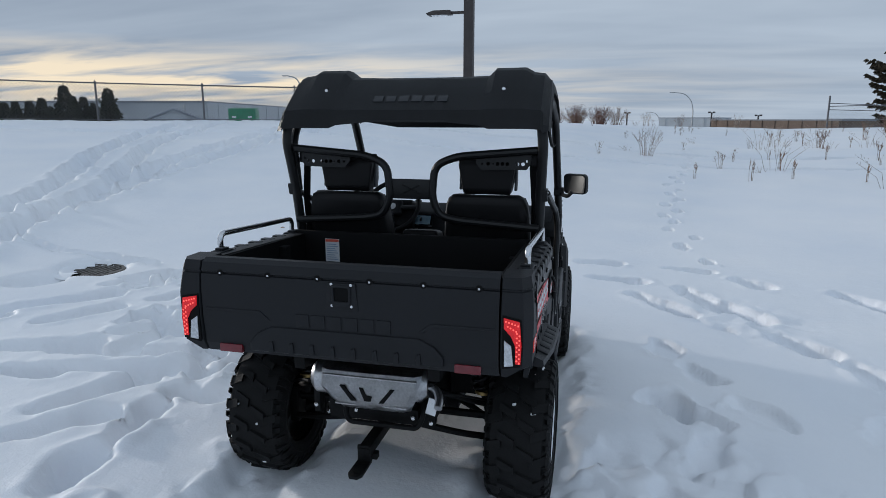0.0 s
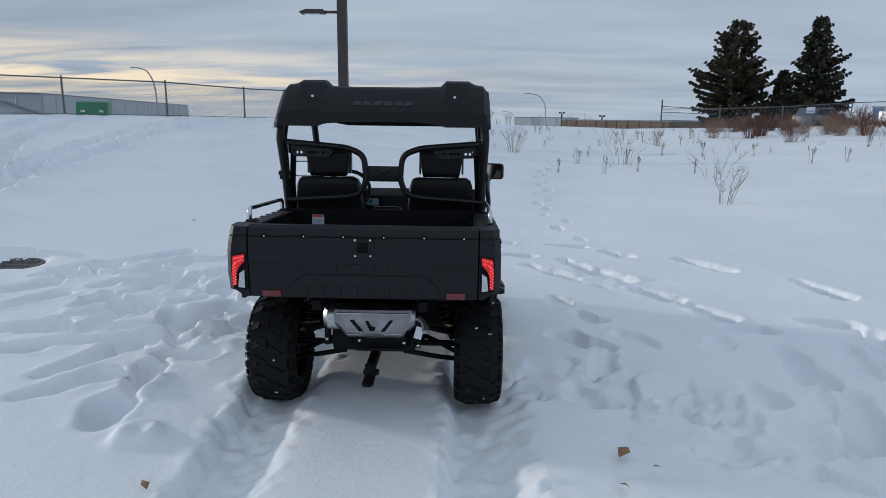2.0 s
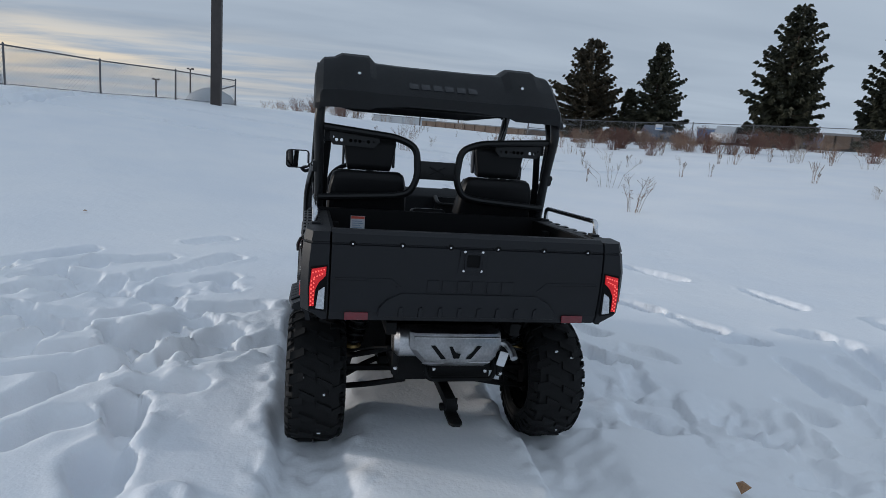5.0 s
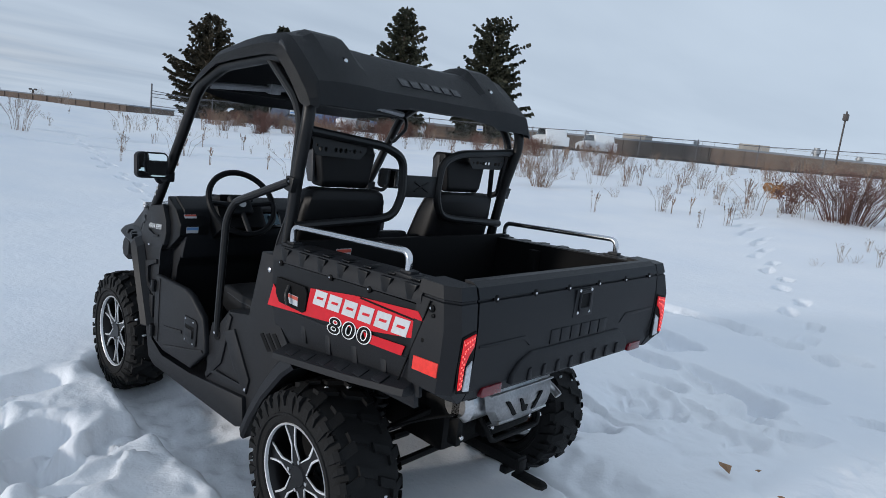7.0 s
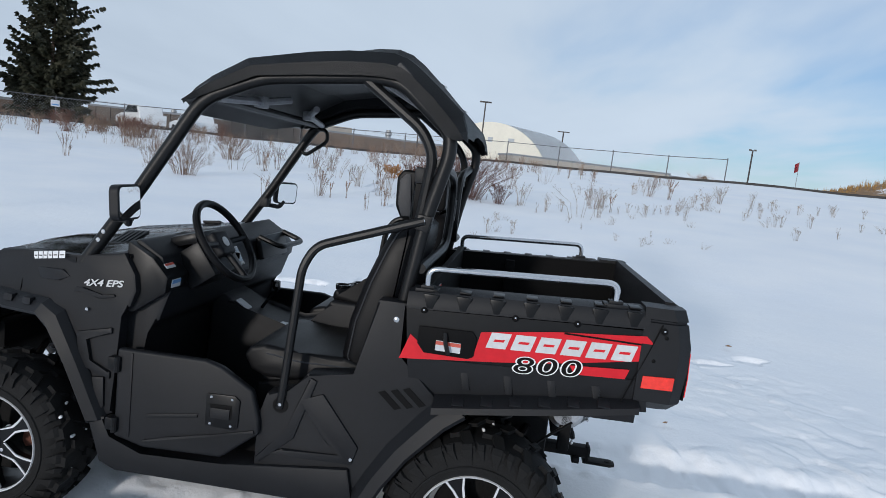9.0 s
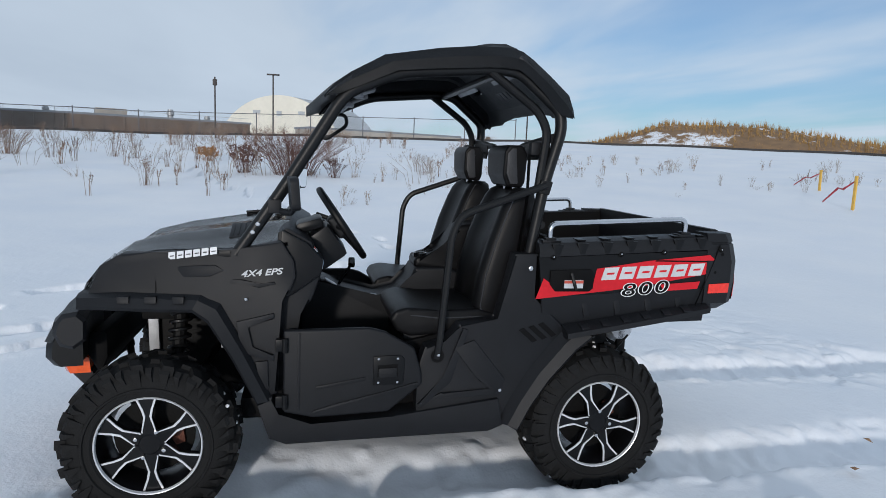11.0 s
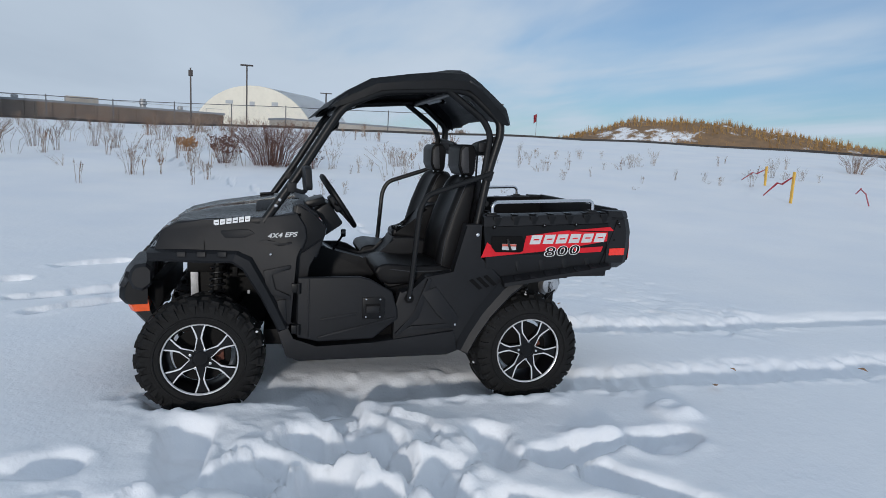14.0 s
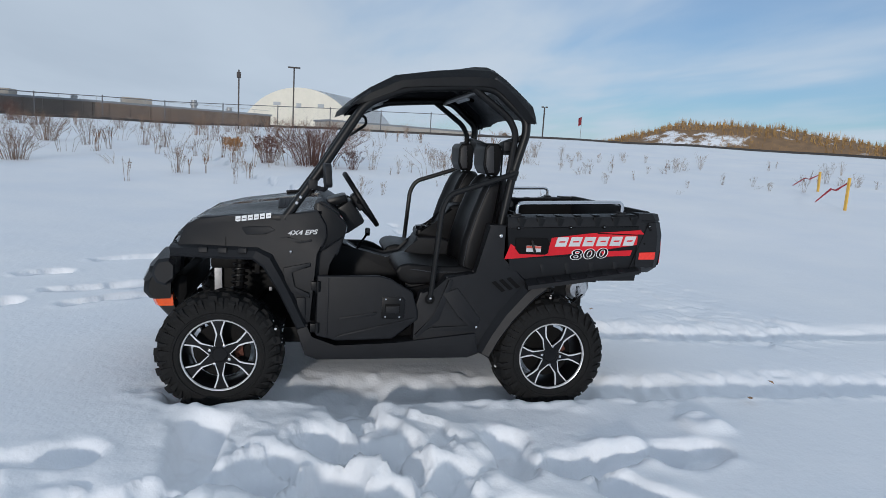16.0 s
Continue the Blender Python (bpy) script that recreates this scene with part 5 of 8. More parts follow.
for x, y, sc in ((5.68, 6.14, 0.75), (5.15, 10.1, 0.85), (5.6, 10.25, 0.7), (6.8, 10.22, 0.8), (4.18, 9.16, 0.3)):
    plant((TWIG, "fallen bare twig lying on the snow", "twig"), x, y, sc, x * 3, "fallen twigs")


# --- survey stakes, drain grate, small litter ---
def stake(x, y, lean, h):
    e = thing("survey_stake", (x, y, gz(x, y)), "yellow wooden survey stake with red tape", "stake", "survey stakes")
    e.rotation_euler = (0, radians(lean), 0)
    bm = bmesh.new()
    add_prism(bm, [(-0.035, -0.02), (0.035, -0.02), (0.035, 0.02), (-0.035, 0.02)], -0.2, h, "z", 0.006)
    part("post", bm, STAKE, e)
    bm = bmesh.new()
    add_loft(bm, [[(0.04, 0, h * 0.86), (0.04, 0, h * 0.81)], [(0.06, 0.30, h * 0.62), (0.02, 0.30, h * 0.57)], [(-0.06, 0.55, h * 0.66), (-0.1, 0.55, h * 0.61)], [(-0.1, 0.95, h * 0.25), (-0.1, 0.95, h * 0.20)]], False)
    bmesh.ops.solidify(bm, geom=bm.faces[:], thickness=0.01)
    part("tape", bm, TAPE, e, "red flagging tape")


stake(9.2, -11.2, 0, 0.80)
stake(12.1, -12.9, 2, 0.58)
bm = bmesh.new()
tx, ty = spot(138.0, 19, e14)
for dx, dy, z0, z1 in ((0, 0, 0.05, 0.35), (0.35, -0.2, 0.35, 0.45), (0.6, -0.35, 0.45, 0.30)):
    add_tube(bm, [(tx + dx, ty + dy, gz(tx, ty) + z0), (tx + dx + 0.3, ty + dy - 0.18, gz(tx, ty) + z1)], 0.016, 6)
tagged(finish("tape_scrap", bm, TAPE), "loose red flagging tape on the snow", "tape")


def drain_grate():
    x, y = -4.58, 3.03
    z = gz(x, y) - 0.105
    e = thing("drain_grate", (x, y, z), "round cast iron drain grate half bared of snow", "drain grate")
    bm = bmesh.new()
    add_lathe(bm, [(-0.12, 0.34), (0.035, 0.34), (0.05, 0.328), (0.05, 0.30), (0.02, 0.295), (-0.12, 0.295)], (0, 0, 0), "z", 32)
    part("ring", bm, IRON, e)
    # black disc below the bars, painting the pit's shade
    bm = bmesh.new()
    add_lathe(bm, [(-0.10, 0.0), (-0.10, 0.30)], (0, 0, 0), "z", 24)
    part("pit", bm, BLACK_PRINT_AND_SHADE, e)
    for k in range(2):
        for i in (range(-4, 5) if k else (-3, 0, 3)):
            w = math.sqrt(max(0, 0.298 ** 2 - (i * 0.066) ** 2))
            bm = bmesh.new()
            if k:
                add_box(bm, (i * 0.066, 0, 0.030), (0.027, 2 * w, 0.028), 0.003)
            else:
                add_box(bm, (0, i * 0.066, 0.032), (2 * w, 0.027, 0.028), 0.003)
            part("bar", bm, IRON, e)
    # snow lying over one side
    bm = bmesh.new()
    rows = []
    for i in range(9):
        a = 2.2 + 2.6 * i / 8
        c, d = math.cos(a), math.sin(a)
        k = 0.20 + 0.05 * math.sin(i * 2.3)
        rows.append([(c * k, d * k, 0.046), (c * (k + 0.04), d * (k + 0.04), 0.066), (c * 0.32, d * 0.32, 0.075), (c * 0.40, d * 0.40, 0.03)])
    add_loft(bm, rows, False)
    part("snow_cover", bm, SNOW, e, "thin snow over the edge")


drain_grate()
rng_l = random.Random(9)
LEAFMESH = raw_mesh("dead_leaf", [(-0.03, 0, 0), (0, 0.02, 0.012), (0.035, 0.004, 0.003), (0.002, -0.022, 0.010), (0, 0, 0.016)], [(0, 3, 4), (3, 2, 4), (2, 1, 4), (1, 0, 4)], LEAF)
for x, y, sc in ((1.36, -0.87, 1.7), (1.29, -1.17, 0.9), (1.49, -1.0, 0.8), (-0.93, -1.26, 1.0), (3.8, -2.35, 1.3), (-0.78, -2.64, 1.1), (-0.65, -1.62, 0.8), (5.5, -1.0, 1.2), (-3.4, 5.3, 1.2)):
    o = new("dead_leaf", LEAFMESH)
    o.location = (x, y, gz(x, y) + 0.03)
    o.rotation_euler = (rng_l.uniform(-0.3, 0.3), rng_l.uniform(-0.3, 0.3), rng_l.uniform(0, 6))
    o.scale = (sc,) * 3
    tagged(o, "curled tan dead leaf on the snow", "leaf", "dead leaves")


def flag_pole():
    x, y = spot(112.45, 95, (-4.31, 1.52))
    e = thing("flag_pole", (x, y, gz(x, y)), "thin far flag pole with a red and white flag", "flag pole")
    top = 1.54 + 95 * math.tan(radians(3.79)) - gz(x, y)
    bm = bmesh.new()
    add_tube(bm, [(0, 0, -1.0), (0, 0, top)], 0.035, 6)
    part("pole", bm, GALV, e)
    bm = bmesh.new()
    add_loft(bm, [[(0.05, 0, top - 0.1), (0.05, 0, top - 1.2)], [(0.2, 0.22, top - 0.2), (0.2, 0.2, top - 1.35)], [(0.15, 0.45, top - 0.35), (0.1, 0.4, top - 1.5)]], False)
    bmesh.ops.solidify(bm, geom=bm.faces[:], thickness=0.02)
    part("flag", bm, TAPE, e, "limp red flag")


flag_pole()
FARTREE = stem_mesh("bare_tree", 61, 3.6, 60, 1.6, DRYSTEM, True, 9, 0.03, 0.4)
for az, d, sc in ((105.6, 90, 1.0), (106.8, 92, 0.8), (143.5, 120, 0.9)):
    plant((FARTREE, "leafless far tree on the horizon", "tree"), *spot(az, d, (-4.4, 1.4)), sc, d, "far leafless trees")


# ---- the utility vehicle: x to its right, y ahead, z up ----
def build_vehicle():
    car = thing("utility_vehicle", (0, 0, 0), "black two-seat utility side-by-side with red side decals, parked in snow", "utility vehicle")
    SIDES = (-1, 1)
    MIRROR = {-1: (-0.08, 0.10), 1: (0.05, -0.45)}

    def bolt(parent, at, axis, r=0.008, mat=BOLT, depth=0.006):
        bm = bmesh.new()
        s = 1 if depth > 0 else -1
        d = abs(depth)
        add_lathe(bm, [(0, 0.0), (0, r), (s * d * 0.6, r), (s * d, r * 0.6), (s * d, 0.0)], at, axis, 10)
        part("bolt", bm, mat, parent)

    def plate(name, pts, x0, x1, mat, parent, bevel=0.006, label="", axis="x"):
        bm = bmesh.new()
        add_prism(bm, pts, x0, x1, axis, bevel)
        return part(name, bm, mat, parent, label)

    # --- cargo bed ---
    bm = bmesh.new()
    add_box(bm, (0, -0.17, 0.885), (1.20, 0.88, 0.03))
    box = part("cargo_floor", bm, INSIDE, car, "black plastic cargo bed floor")
    bm = bmesh.new()
    add_box(bm, (0, 0.262, 1.03), (1.28, 0.03, 0.32), 0.006)
    front_wall = part("cargo_front_wall", bm, INSIDE, car, "black cargo bed front wall")
    for s in SIDES:
        bm = bmesh.new()
        add_prism(bm, [(0.245, 0.88), (0.245, 1.175), (-0.585, 1.21), (-0.585, 0.88)], s * 0.585, s * 0.60, "x")
        wall = part("cargo_side_wall", bm, INSIDE, car, "black cargo bed side wall")
        bm = bmesh.new()
        add_prism(bm, [(0.005, 0.90), (0.005, 1.16), (-0.045, 1.16), (-0.045, 0.98), (-0.065, 0.975), (-0.065, 0.90)], s * 0.545, s * 0.584, "x", 0.006)
        part("liner_rib", bm, INSIDE, wall)

    def flank_x(z):
        return float(np.interp(z, [0.78, 0.86, 0.95, 1.0, 1.11, 1.2], [0.690, 0.702, 0.713, 0.716, 0.712, 0.70]))

    for s in SIDES:
        # outer skin: a gloss upper panel over a grained lower one
        def flank(name, zs, mat, label, out=0.0):
            bm = bmesh.new()
            rows = []
            for y, dz in ((0.325, -0.008), (0.20, -0.004), (-0.05, 0.008), (-0.30, 0.02), (-0.52, 0.028)):
                rows.append([Vector((s * (flank_x(z) + out), y + (0.12 * (1.112 - z) * -1.0 if y > 0.3 else 0.0), z + dz * (0.6 if z < 0.9 else 1))) for z in zs])
            for r in rows:
                r.extend([p - Vector((s * 0.02, 0, 0)) for p in r[::-1]])
            add_loft(bm, rows, True, True)
            return part(name, bm, mat, car, label)
        skin = flank("bed_side", [0.935, 0.95, 1.03, 1.112], PANEL, "gloss black bed side panel")
        lower = flank("bed_side_lower", [0.785, 0.86, 0.90, 0.934], PLASTIC, "ribbed black plastic lower bed side", 0.0015)
        # moulded recesses along the foot
        for i in range(5):
            y = 0.11 - i * 0.155
            z = 0.868 + 0.03 * (0.3 - y)
            bm = bmesh.new()
            x = flank_x(z)
            add_prism(bm, [(y, z + 0.030), (y - 0.030, z + 0.032), (y - 0.044, z - 0.040), (y - 0.018, z - 0.042)], s * (x - 0.010), s * (x + 0.004), "x", 0.0035)
            part("side_rib", bm, PLASTIC, lower)
        # cap rail with its row of lugs
        bm = bmesh.new()
        rows = []
        for y, z in ((0.325, 1.105), (0.0, 1.121), (-0.3, 1.136), (-0.52, 1.146)):
            rows.append([(s * 0.716, y, z), (s * 0.716, y, z + 0.028), (s * 0.700, y, z + 0.058), (s * 0.660, y, z + 0.066), (s * 0.600, y, z + 0.066), (s * 0.600, y, z + 0.03), (s * 0.66, y, z)])
        add_loft(bm, rows, True, True)
        cap = part("cap_rail", bm, PLASTIC, car, "ribbed black plastic cap rail")
        for i in range(7):
            y = 0.24 - i * 0.118
            z = 1.110 + 0.0488 * (0.325 - y)
            bm = bmesh.new()
            add_prism(bm, [(y - 0.010, z - 0.002), (y + 0.012, z - 0.002), (y + 0.030, z + 0.05), (y - 0.028, z + 0.05)], s * 0.700, s * 0.7172, "x", 0.005)
            add_box(bm, (s * 0.668, y, z + 0.0605), (0.060, 0.040, 0.006), 0.0028)
            part("cap_lug", bm, PANEL, cap)
        for y in (0.260, -0.063, -0.277, -0.570):
            z = 1.102 + 0.0488 * (0.325 - y)
            bolt(cap, (s * 0.714, y, z), "x", 0.012, BLACK_PRINT_AND_SHADE, s * 0.008)
            # small bright disc standing for the glint on the black bolt
            bolt(cap, (s * 0.722, y, z + 0.002), "x", 0.0036, BOLT, s * 0.003)
        # rear corner, wrapping round to the tailgate
        bm = bmesh.new()
        rows = []
        for z, xo, ys, xr, yr, yi in ((0.846, 0.636, -0.600, 0.626, -0.640, -0.636), (0.893, 0.716, -0.622, 0.684, -0.662, -0.658), (1.00, 0.7195, -0.630, 0.688, -0.672, -0.664), (1.09, 0.7185, -0.630, 0.687, -0.674, -0.664), (1.171, 0.712, -0.612, 0.680, -0.656, -0.655), (1.174, 0.706, -0.607, 0.676, -0.650, -0.650), (1.180, 0.706, -0.607, 0.676, -0.650, -0.650), (1.183, 0.711, -0.610, 0.679, -0.654, -0.653), (1.222, 0.702, -0.592, 0.674, -0.640, -0.640)):
            rows.append([(s * xo, -0.50, z), (s * xo, ys, z), (s * xr, yr, z), (s * 0.607, yi, z), (s * 0.602, yi + 0.012, z), (s * 0.602, -0.50, z)])
        add_loft(bm, rows, True, True)
        corner = part("rear_corner", bm, PLASTIC, car, "moulded black rear corner panel", 14)
        # slanting joint between the bed side and the corner, with its two plugs
        bm = bmesh.new()
        add_prism(bm, [(-0.560, 1.168), (-0.564, 1.168), (-0.531, 1.07), (-0.462, 0.880), (-0.458, 0.880), (-0.527, 1.07)], s * 0.7150, s * 0.7202, "x")
        part("panel_gap", bm, BLACK_PRINT_AND_SHADE, corner)
        for y, z in ((-0.580, 1.125), (-0.548, 1.040)):
            bolt(corner, (s * 0.717, y, z), "x", 0.007, BLACK_PRINT_AND_SHADE, s * 0.004)
        # lamps
        def rear_pt(x, z):
            return (s * (0.611 + (x - 0.612) * 0.86), z)

        def wrap(bm):
            """Lay a flat lamp on the canted rear face."""
            for v in bm.verts:
                v.co.y -= (abs(v.co.x) - 0.607) * 0.11
        lamp_y = -0.6625
        bm = bmesh.new()
        add_prism(bm, [rear_pt(*p) for p in ((0.612, 1.090), (0.692, 1.080), (0.699, 0.985), (0.694, 0.904), (0.612, 0.888))], lamp_y, lamp_y - 0.006, "y", 0.003)
        wrap(bm)
        part("lamp_bezel", bm, BLACK_PRINT_AND_SHADE, corner)
        bm = bmesh.new()
        add_prism(bm, [rear_pt(*p) for p in ((0.618, 1.082), (0.686, 1.072), (0.695, 0.985), (0.692, 0.915), (0.670, 0.915), (0.670, 0.985), (0.652, 1.018), (0.620, 1.042))], lamp_y - 0.004, lamp_y - 0.010, "y", 0.002)
        wrap(bm)
        tl = part("tail_lamp", bm, TAILRED, corner, "lit red tail lamp lens")
        bm = bmesh.new()
        dots = [(0.628 + 0.013 * i, 1.070 - 0.003 * i) for i in range(5)] + [(0.636 + 0.012 * i, 1.052 - 0.005 * i) for i in range(4)]
        dots += [(0.675, 1.03 - 0.017 * i) for i in range(7)] + [(0.686, 1.022 - 0.017 * i) for i in range(7)]
        for x, z in dots:
            add_lathe(bm, [(0, 0), (0, 0.0034), (-0.001, 0.0034), (-0.0015, 0)], (rear_pt(x, z)[0], lamp_y - 0.010, z), "y", 6)
        wrap(bm)
        part("diode", bm, TAILDOT, tl)
        bm = bmesh.new()
        add_prism(bm, [rear_pt(*p) for p in ((0.622, 0.998), (0.652, 0.980), (0.662, 0.906), (0.623, 0.900))], lamp_y - 0.004, lamp_y - 0.010, "y", 0.002)
        wrap(bm)
        part("reverse_lamp", bm, CLEARLENS, corner, "clear reversing lamp lens")
        # red side reflector running up to the corner's edge
        bm = bmesh.new()
        add_prism(bm, [(-0.520, 0.984), (-0.626, 0.990), (-0.624, 0.944), (-0.518, 0.940)], s * 0.7165, s * 0.7225, "x", 0.002)
        part("side_reflector", bm, REDREF, corner, "orange-red side reflector")
        # decals
        def decal(name, pts, mat, parent, lift=0.003, label=""):
            bm = bmesh.new()
            x0 = 0.7135
            add_prism(bm, pts, s * (x0 + lift), s * (x0 + lift + 0.0015), "x")
            return part(name, bm, mat, parent, label)
        band = decal("stripe_decal", [(0.333, 0.918), (0.300, 1.012), (0.262, 0.985), (0.235, 0.960), (0.07, 0.958), (0.050, 1.055), (-0.20, 1.092), (-0.515, 1.122), (-0.542, 1.098), (-0.515, 1.034), (-0.20, 0.978), (-0.02, 0.955)], RED, skin, 0.003, "red stripe decal")
        decal("stripe_edge", [(-0.24, 1.096), (-0.235, 1.090), (-0.500, 1.088), (-0.505, 1.094)], BLACK_PRINT_AND_SHADE, skin, 0.0045)
        decal("low_stripe", [(-0.27, 0.982), (-0.474, 0.997), (-0.462, 0.962), (-0.29, 0.952)], RED, skin, 0.003, "red stripe decal")
        # maker's word as plain slanted blocks
        for i in range(6):
            y0 = 0.022 - i * 0.0865
            w, h0, sl = 0.070, 1.003 + i * 0.004, 0.012
            bm = bmesh.new()
            f0, f1 = s * 0.7185, s * 0.7200
            yy = lambda v, t: v + sl * (1 - t) - 0.006
            add_prism(bm, [(yy(y0, 0), h0), (yy(y0 - w, 0), h0 + 0.003), (yy(y0 - w, 1) - 0.004, h0 + 0.060), (yy(y0, 1) - 0.004, h0 + 0.057)], f0, f1, "x")
            part("name_block", bm, SILVERPRINT, skin)
            bm = bmesh.new()
            add_prism(bm, [(yy(y0 - 0.020, 0.4), h0 + 0.025), (yy(y0 - w + 0.014, 0.4), h0 + 0.027), (yy(y0 - w + 0.014, 0.6) - 0.002, h0 + 0.036), (yy(y0 - 0.020, 0.6) - 0.002, h0 + 0.034)], s * 0.7202, s * 0.7212, "x")
            part("name_gap", bm, RED, skin)
        # the number
        for k, digit in enumerate("800"):
            for mat, lift in ((WHITEPRINT, 0.7206), (BLACK_PRINT_AND_SHADE, 0.7216)):
                cu = bpy.data.curves.new("digit", "FONT")
                cu.body, cu.size, cu.extrude, cu.align_x, cu.shear = digit, 0.083, 0.0006, "CENTER", 0.15
                cu.offset = 0.0034 if mat is WHITEPRINT else 0.0004
                tmp = new("digit", cu)
                me = bpy.data.meshes.new_from_object(tmp.evaluated_get(bpy.context.evaluated_depsgraph_get()))
                bpy.data.objects.remove(tmp)
                me.transform(Matrix.Translation(((k - 1) * 0.0475, -s * 0.085 * (k - 1) * 0.083, 0)))
                me.transform(Matrix.Diagonal((1.72, 1.0, 1, 1)))
                me.transform(Matrix(((0, 0, s, s * lift), (s, 0, 0, -0.188), (0, 1, 0, 0.938), (0, 0, 0, 1))))
                me.materials.append(mat)
                ob = new("digit_edge" if mat is WHITEPRINT else "digit", me)
                ob.parent = skin
        # hand hole with the tipping lever: a dark plate paints the hole's shade
        bm = bmesh.new()
        add_prism(bm, [(0.272, 1.048), (0.078, 1.053), (0.062, 1.03), (0.066, 0.965), (0.085, 0.952), (0.245, 0.953), (0.272, 0.985)], s * 0.7165, s * 0.7245, "x", 0.003)
        hole = part("lever_recess", bm, INSIDE, skin, "dark plate painting the shade of the lever recess")
        bm = bmesh.new()
        add_prism(bm, [(0.205, 0.968), (0.205, 1.005), (0.115, 1.005), (0.115, 0.968)], s * 0.724, s * 0.7255, "x")
        part("warning_sticker", bm, STICKER, skin, "small white warning sticker")
        bm = bmesh.new()
        add_prism(bm, [(0.205, 0.990), (0.205, 1.003), (0.115, 1.003), (0.115, 0.990)], s * 0.7257, s * 0.7265, "x")
        part("sticker_band", bm, STICKERRED, skin)
        bm = bmesh.new()
        add_tube(bm, [(s * 0.728, 0.175, 1.035), (s * 0.745, 0.168, 1.0), (s * 0.742, 0.155, 0.965)], 0.008, 8, 0.01)
        part("lever", bm, TUBE, skin)
        # wheel-arch ledge under the bed
        bm = bmesh.new()
        rows = []
        for y, z in ((0.19, 0.786), (0.0, 0.814), (-0.25, 0.852), (-0.52, 0.892)):
            o = 0.0 if y > -0.4 else -0.02
            rows.append([(s * 0.640, y, z + 0.020), (s * 0.705 + s * o, y, z + 0.010), (s * (0.768 + o), y, z - 0.016), (s * (0.772 + o), y, z - 0.038), (s * (0.750 + o), y, z - 0.044), (s * 0.64, y, z - 0.03)])
        add_loft(bm, rows, True, True)
        ledge = part("arch_ledge", bm, PLASTIC, car, "notched black plastic wheel-arch ledge")
        for i in range(6):
            y = 0.10 - i * 0.10
            z = 0.801 + 0.149 * (0.10 - y)
            bm = bmesh.new()
            add_box(bm, (s * 0.738, y, z - 0.004), (0.046, 0.042, 0.008), 0.003, Euler((0, s * 0.39, 0)).to_matrix())
            part("ledge_notch", bm, PLASTIC, ledge)
        # chrome hand rail
        bm = bmesh.new()
        add_tube(bm, [(s * 0.668, 0.262, 1.165), (s * 0.668, 0.266, 1.248), (s * 0.668, -0.402, 1.282), (s * 0.668, -0.402, 1.20)], 0.0125, 12, 0.05)
        rail = part("hand_rail", bm, CHROME, car, "polished steel hand rail")
        for y, z in ((0.262, 1.170), (-0.402, 1.205)):
            bm = bmesh.new()
            add_box(bm, (s * 0.662, y, z), (0.06, 0.085, 0.016), 0.005)
            add_box(bm, (s * 0.662, y, z + 0.012), (0.04, 0.05, 0.012), 0.004)
            part("rail_foot", bm, PLASTIC, rail, "black rail foot")

    # --- tailgate ---
    bm = bmesh.new()
    rows = []
    for z, y in ((0.846, -0.634), (0.885, -0.652), (1.00, -0.662), (1.10, -0.662), (1.171, -0.655), (1.174, -0.647), (1.179, -0.647), (1.182, -0.654), (1.216, -0.641), (1.230, -0.615)):
        rows.append([(x, y, z) for x in (-0.598, -0.3, 0, 0.3, 0.598)])
    back = [[(x, -0.585, r[0][2]) for x in (-0.598, -0.3, 0, 0.3, 0.598)] for r in (rows[-1], rows[0])]
    V = add_loft(bm, rows + back, False)
    for j in range(4):
        bm.faces.new((V[-1][j], V[-1][j + 1], V[0][j + 1], V[0][j]))
    for j in (0, 4):
        bm.faces.new([r[j] for r in V])
    gate = part("tailgate", bm, PLASTIC, car, "moulded black plastic tailgate", 14)
    # holes drawn as black discs, their shade put into the colour
    bm = bmesh.new()
    for i in range(22):
        add_lathe(bm, [(0, 0), (0, 0.008), (0.003, 0.008), (0.004, 0)], (-0.55 + i * 0.052, -0.584, 1.19), "y", 6)
    part("gate_perforation", bm, BLACK_PRINT_AND_SHADE, gate)
    for x in (-0.514, -0.307, -0.100, 0.109, 0.318, 0.524):
        bolt(gate, (x, -0.638, 1.175), "y", 0.016, BLACK_PRINT_AND_SHADE, -0.008)
        # bright speck added as the black bolt's reflection
        bolt(gate, (x, -0.645, 1.177), "y", 0.0046, BOLT, -0.004)
    # raised centre field and its stepped edges
    bm = bmesh.new()
    add_prism(bm, [(-0.36, 0.945), (-0.30, 0.975), (0.30, 0.975), (0.36, 0.945), (0.395, 0.905), (0.395, 0.868), (-0.395, 0.868), (-0.395, 0.905)], -0.630, -0.6575, "y", 0.010, 3)
    part("gate_step", bm, PLASTIC, gate)
    for s in SIDES:
        bm = bmesh.new()
        add_prism(bm, [(s * 0.584, 1.036), (s * 0.345, 1.036), (s * 0.300, 0.998), (s * 0.318, 0.998), (s * 0.352, 1.026), (s * 0.584, 1.026)], -0.646, -0.655, "y", 0.003)
        part("gate_crease", bm, PLASTIC, gate)
        bm = bmesh.new()
        add_prism(bm, [(s * 0.435, 0.852), (s * 0.535, 0.852), (s * 0.535, 0.886), (s * 0.435, 0.886)], -0.628, -0.650, "y", 0.004)
        part("rear_reflector", bm, DARKRED, gate, "dark red rear reflector")
    for i in range(8):
        x = -0.30 + i * 0.0857
        bm = bmesh.new()
        add_prism(bm, [(x - 0.012, 0.872), (x + 0.012, 0.872), (x + 0.008, 0.918), (x - 0.008, 0.912)], -0.650, -0.664, "y", 0.004)
        part("gate_rib", bm, PLASTIC, gate)
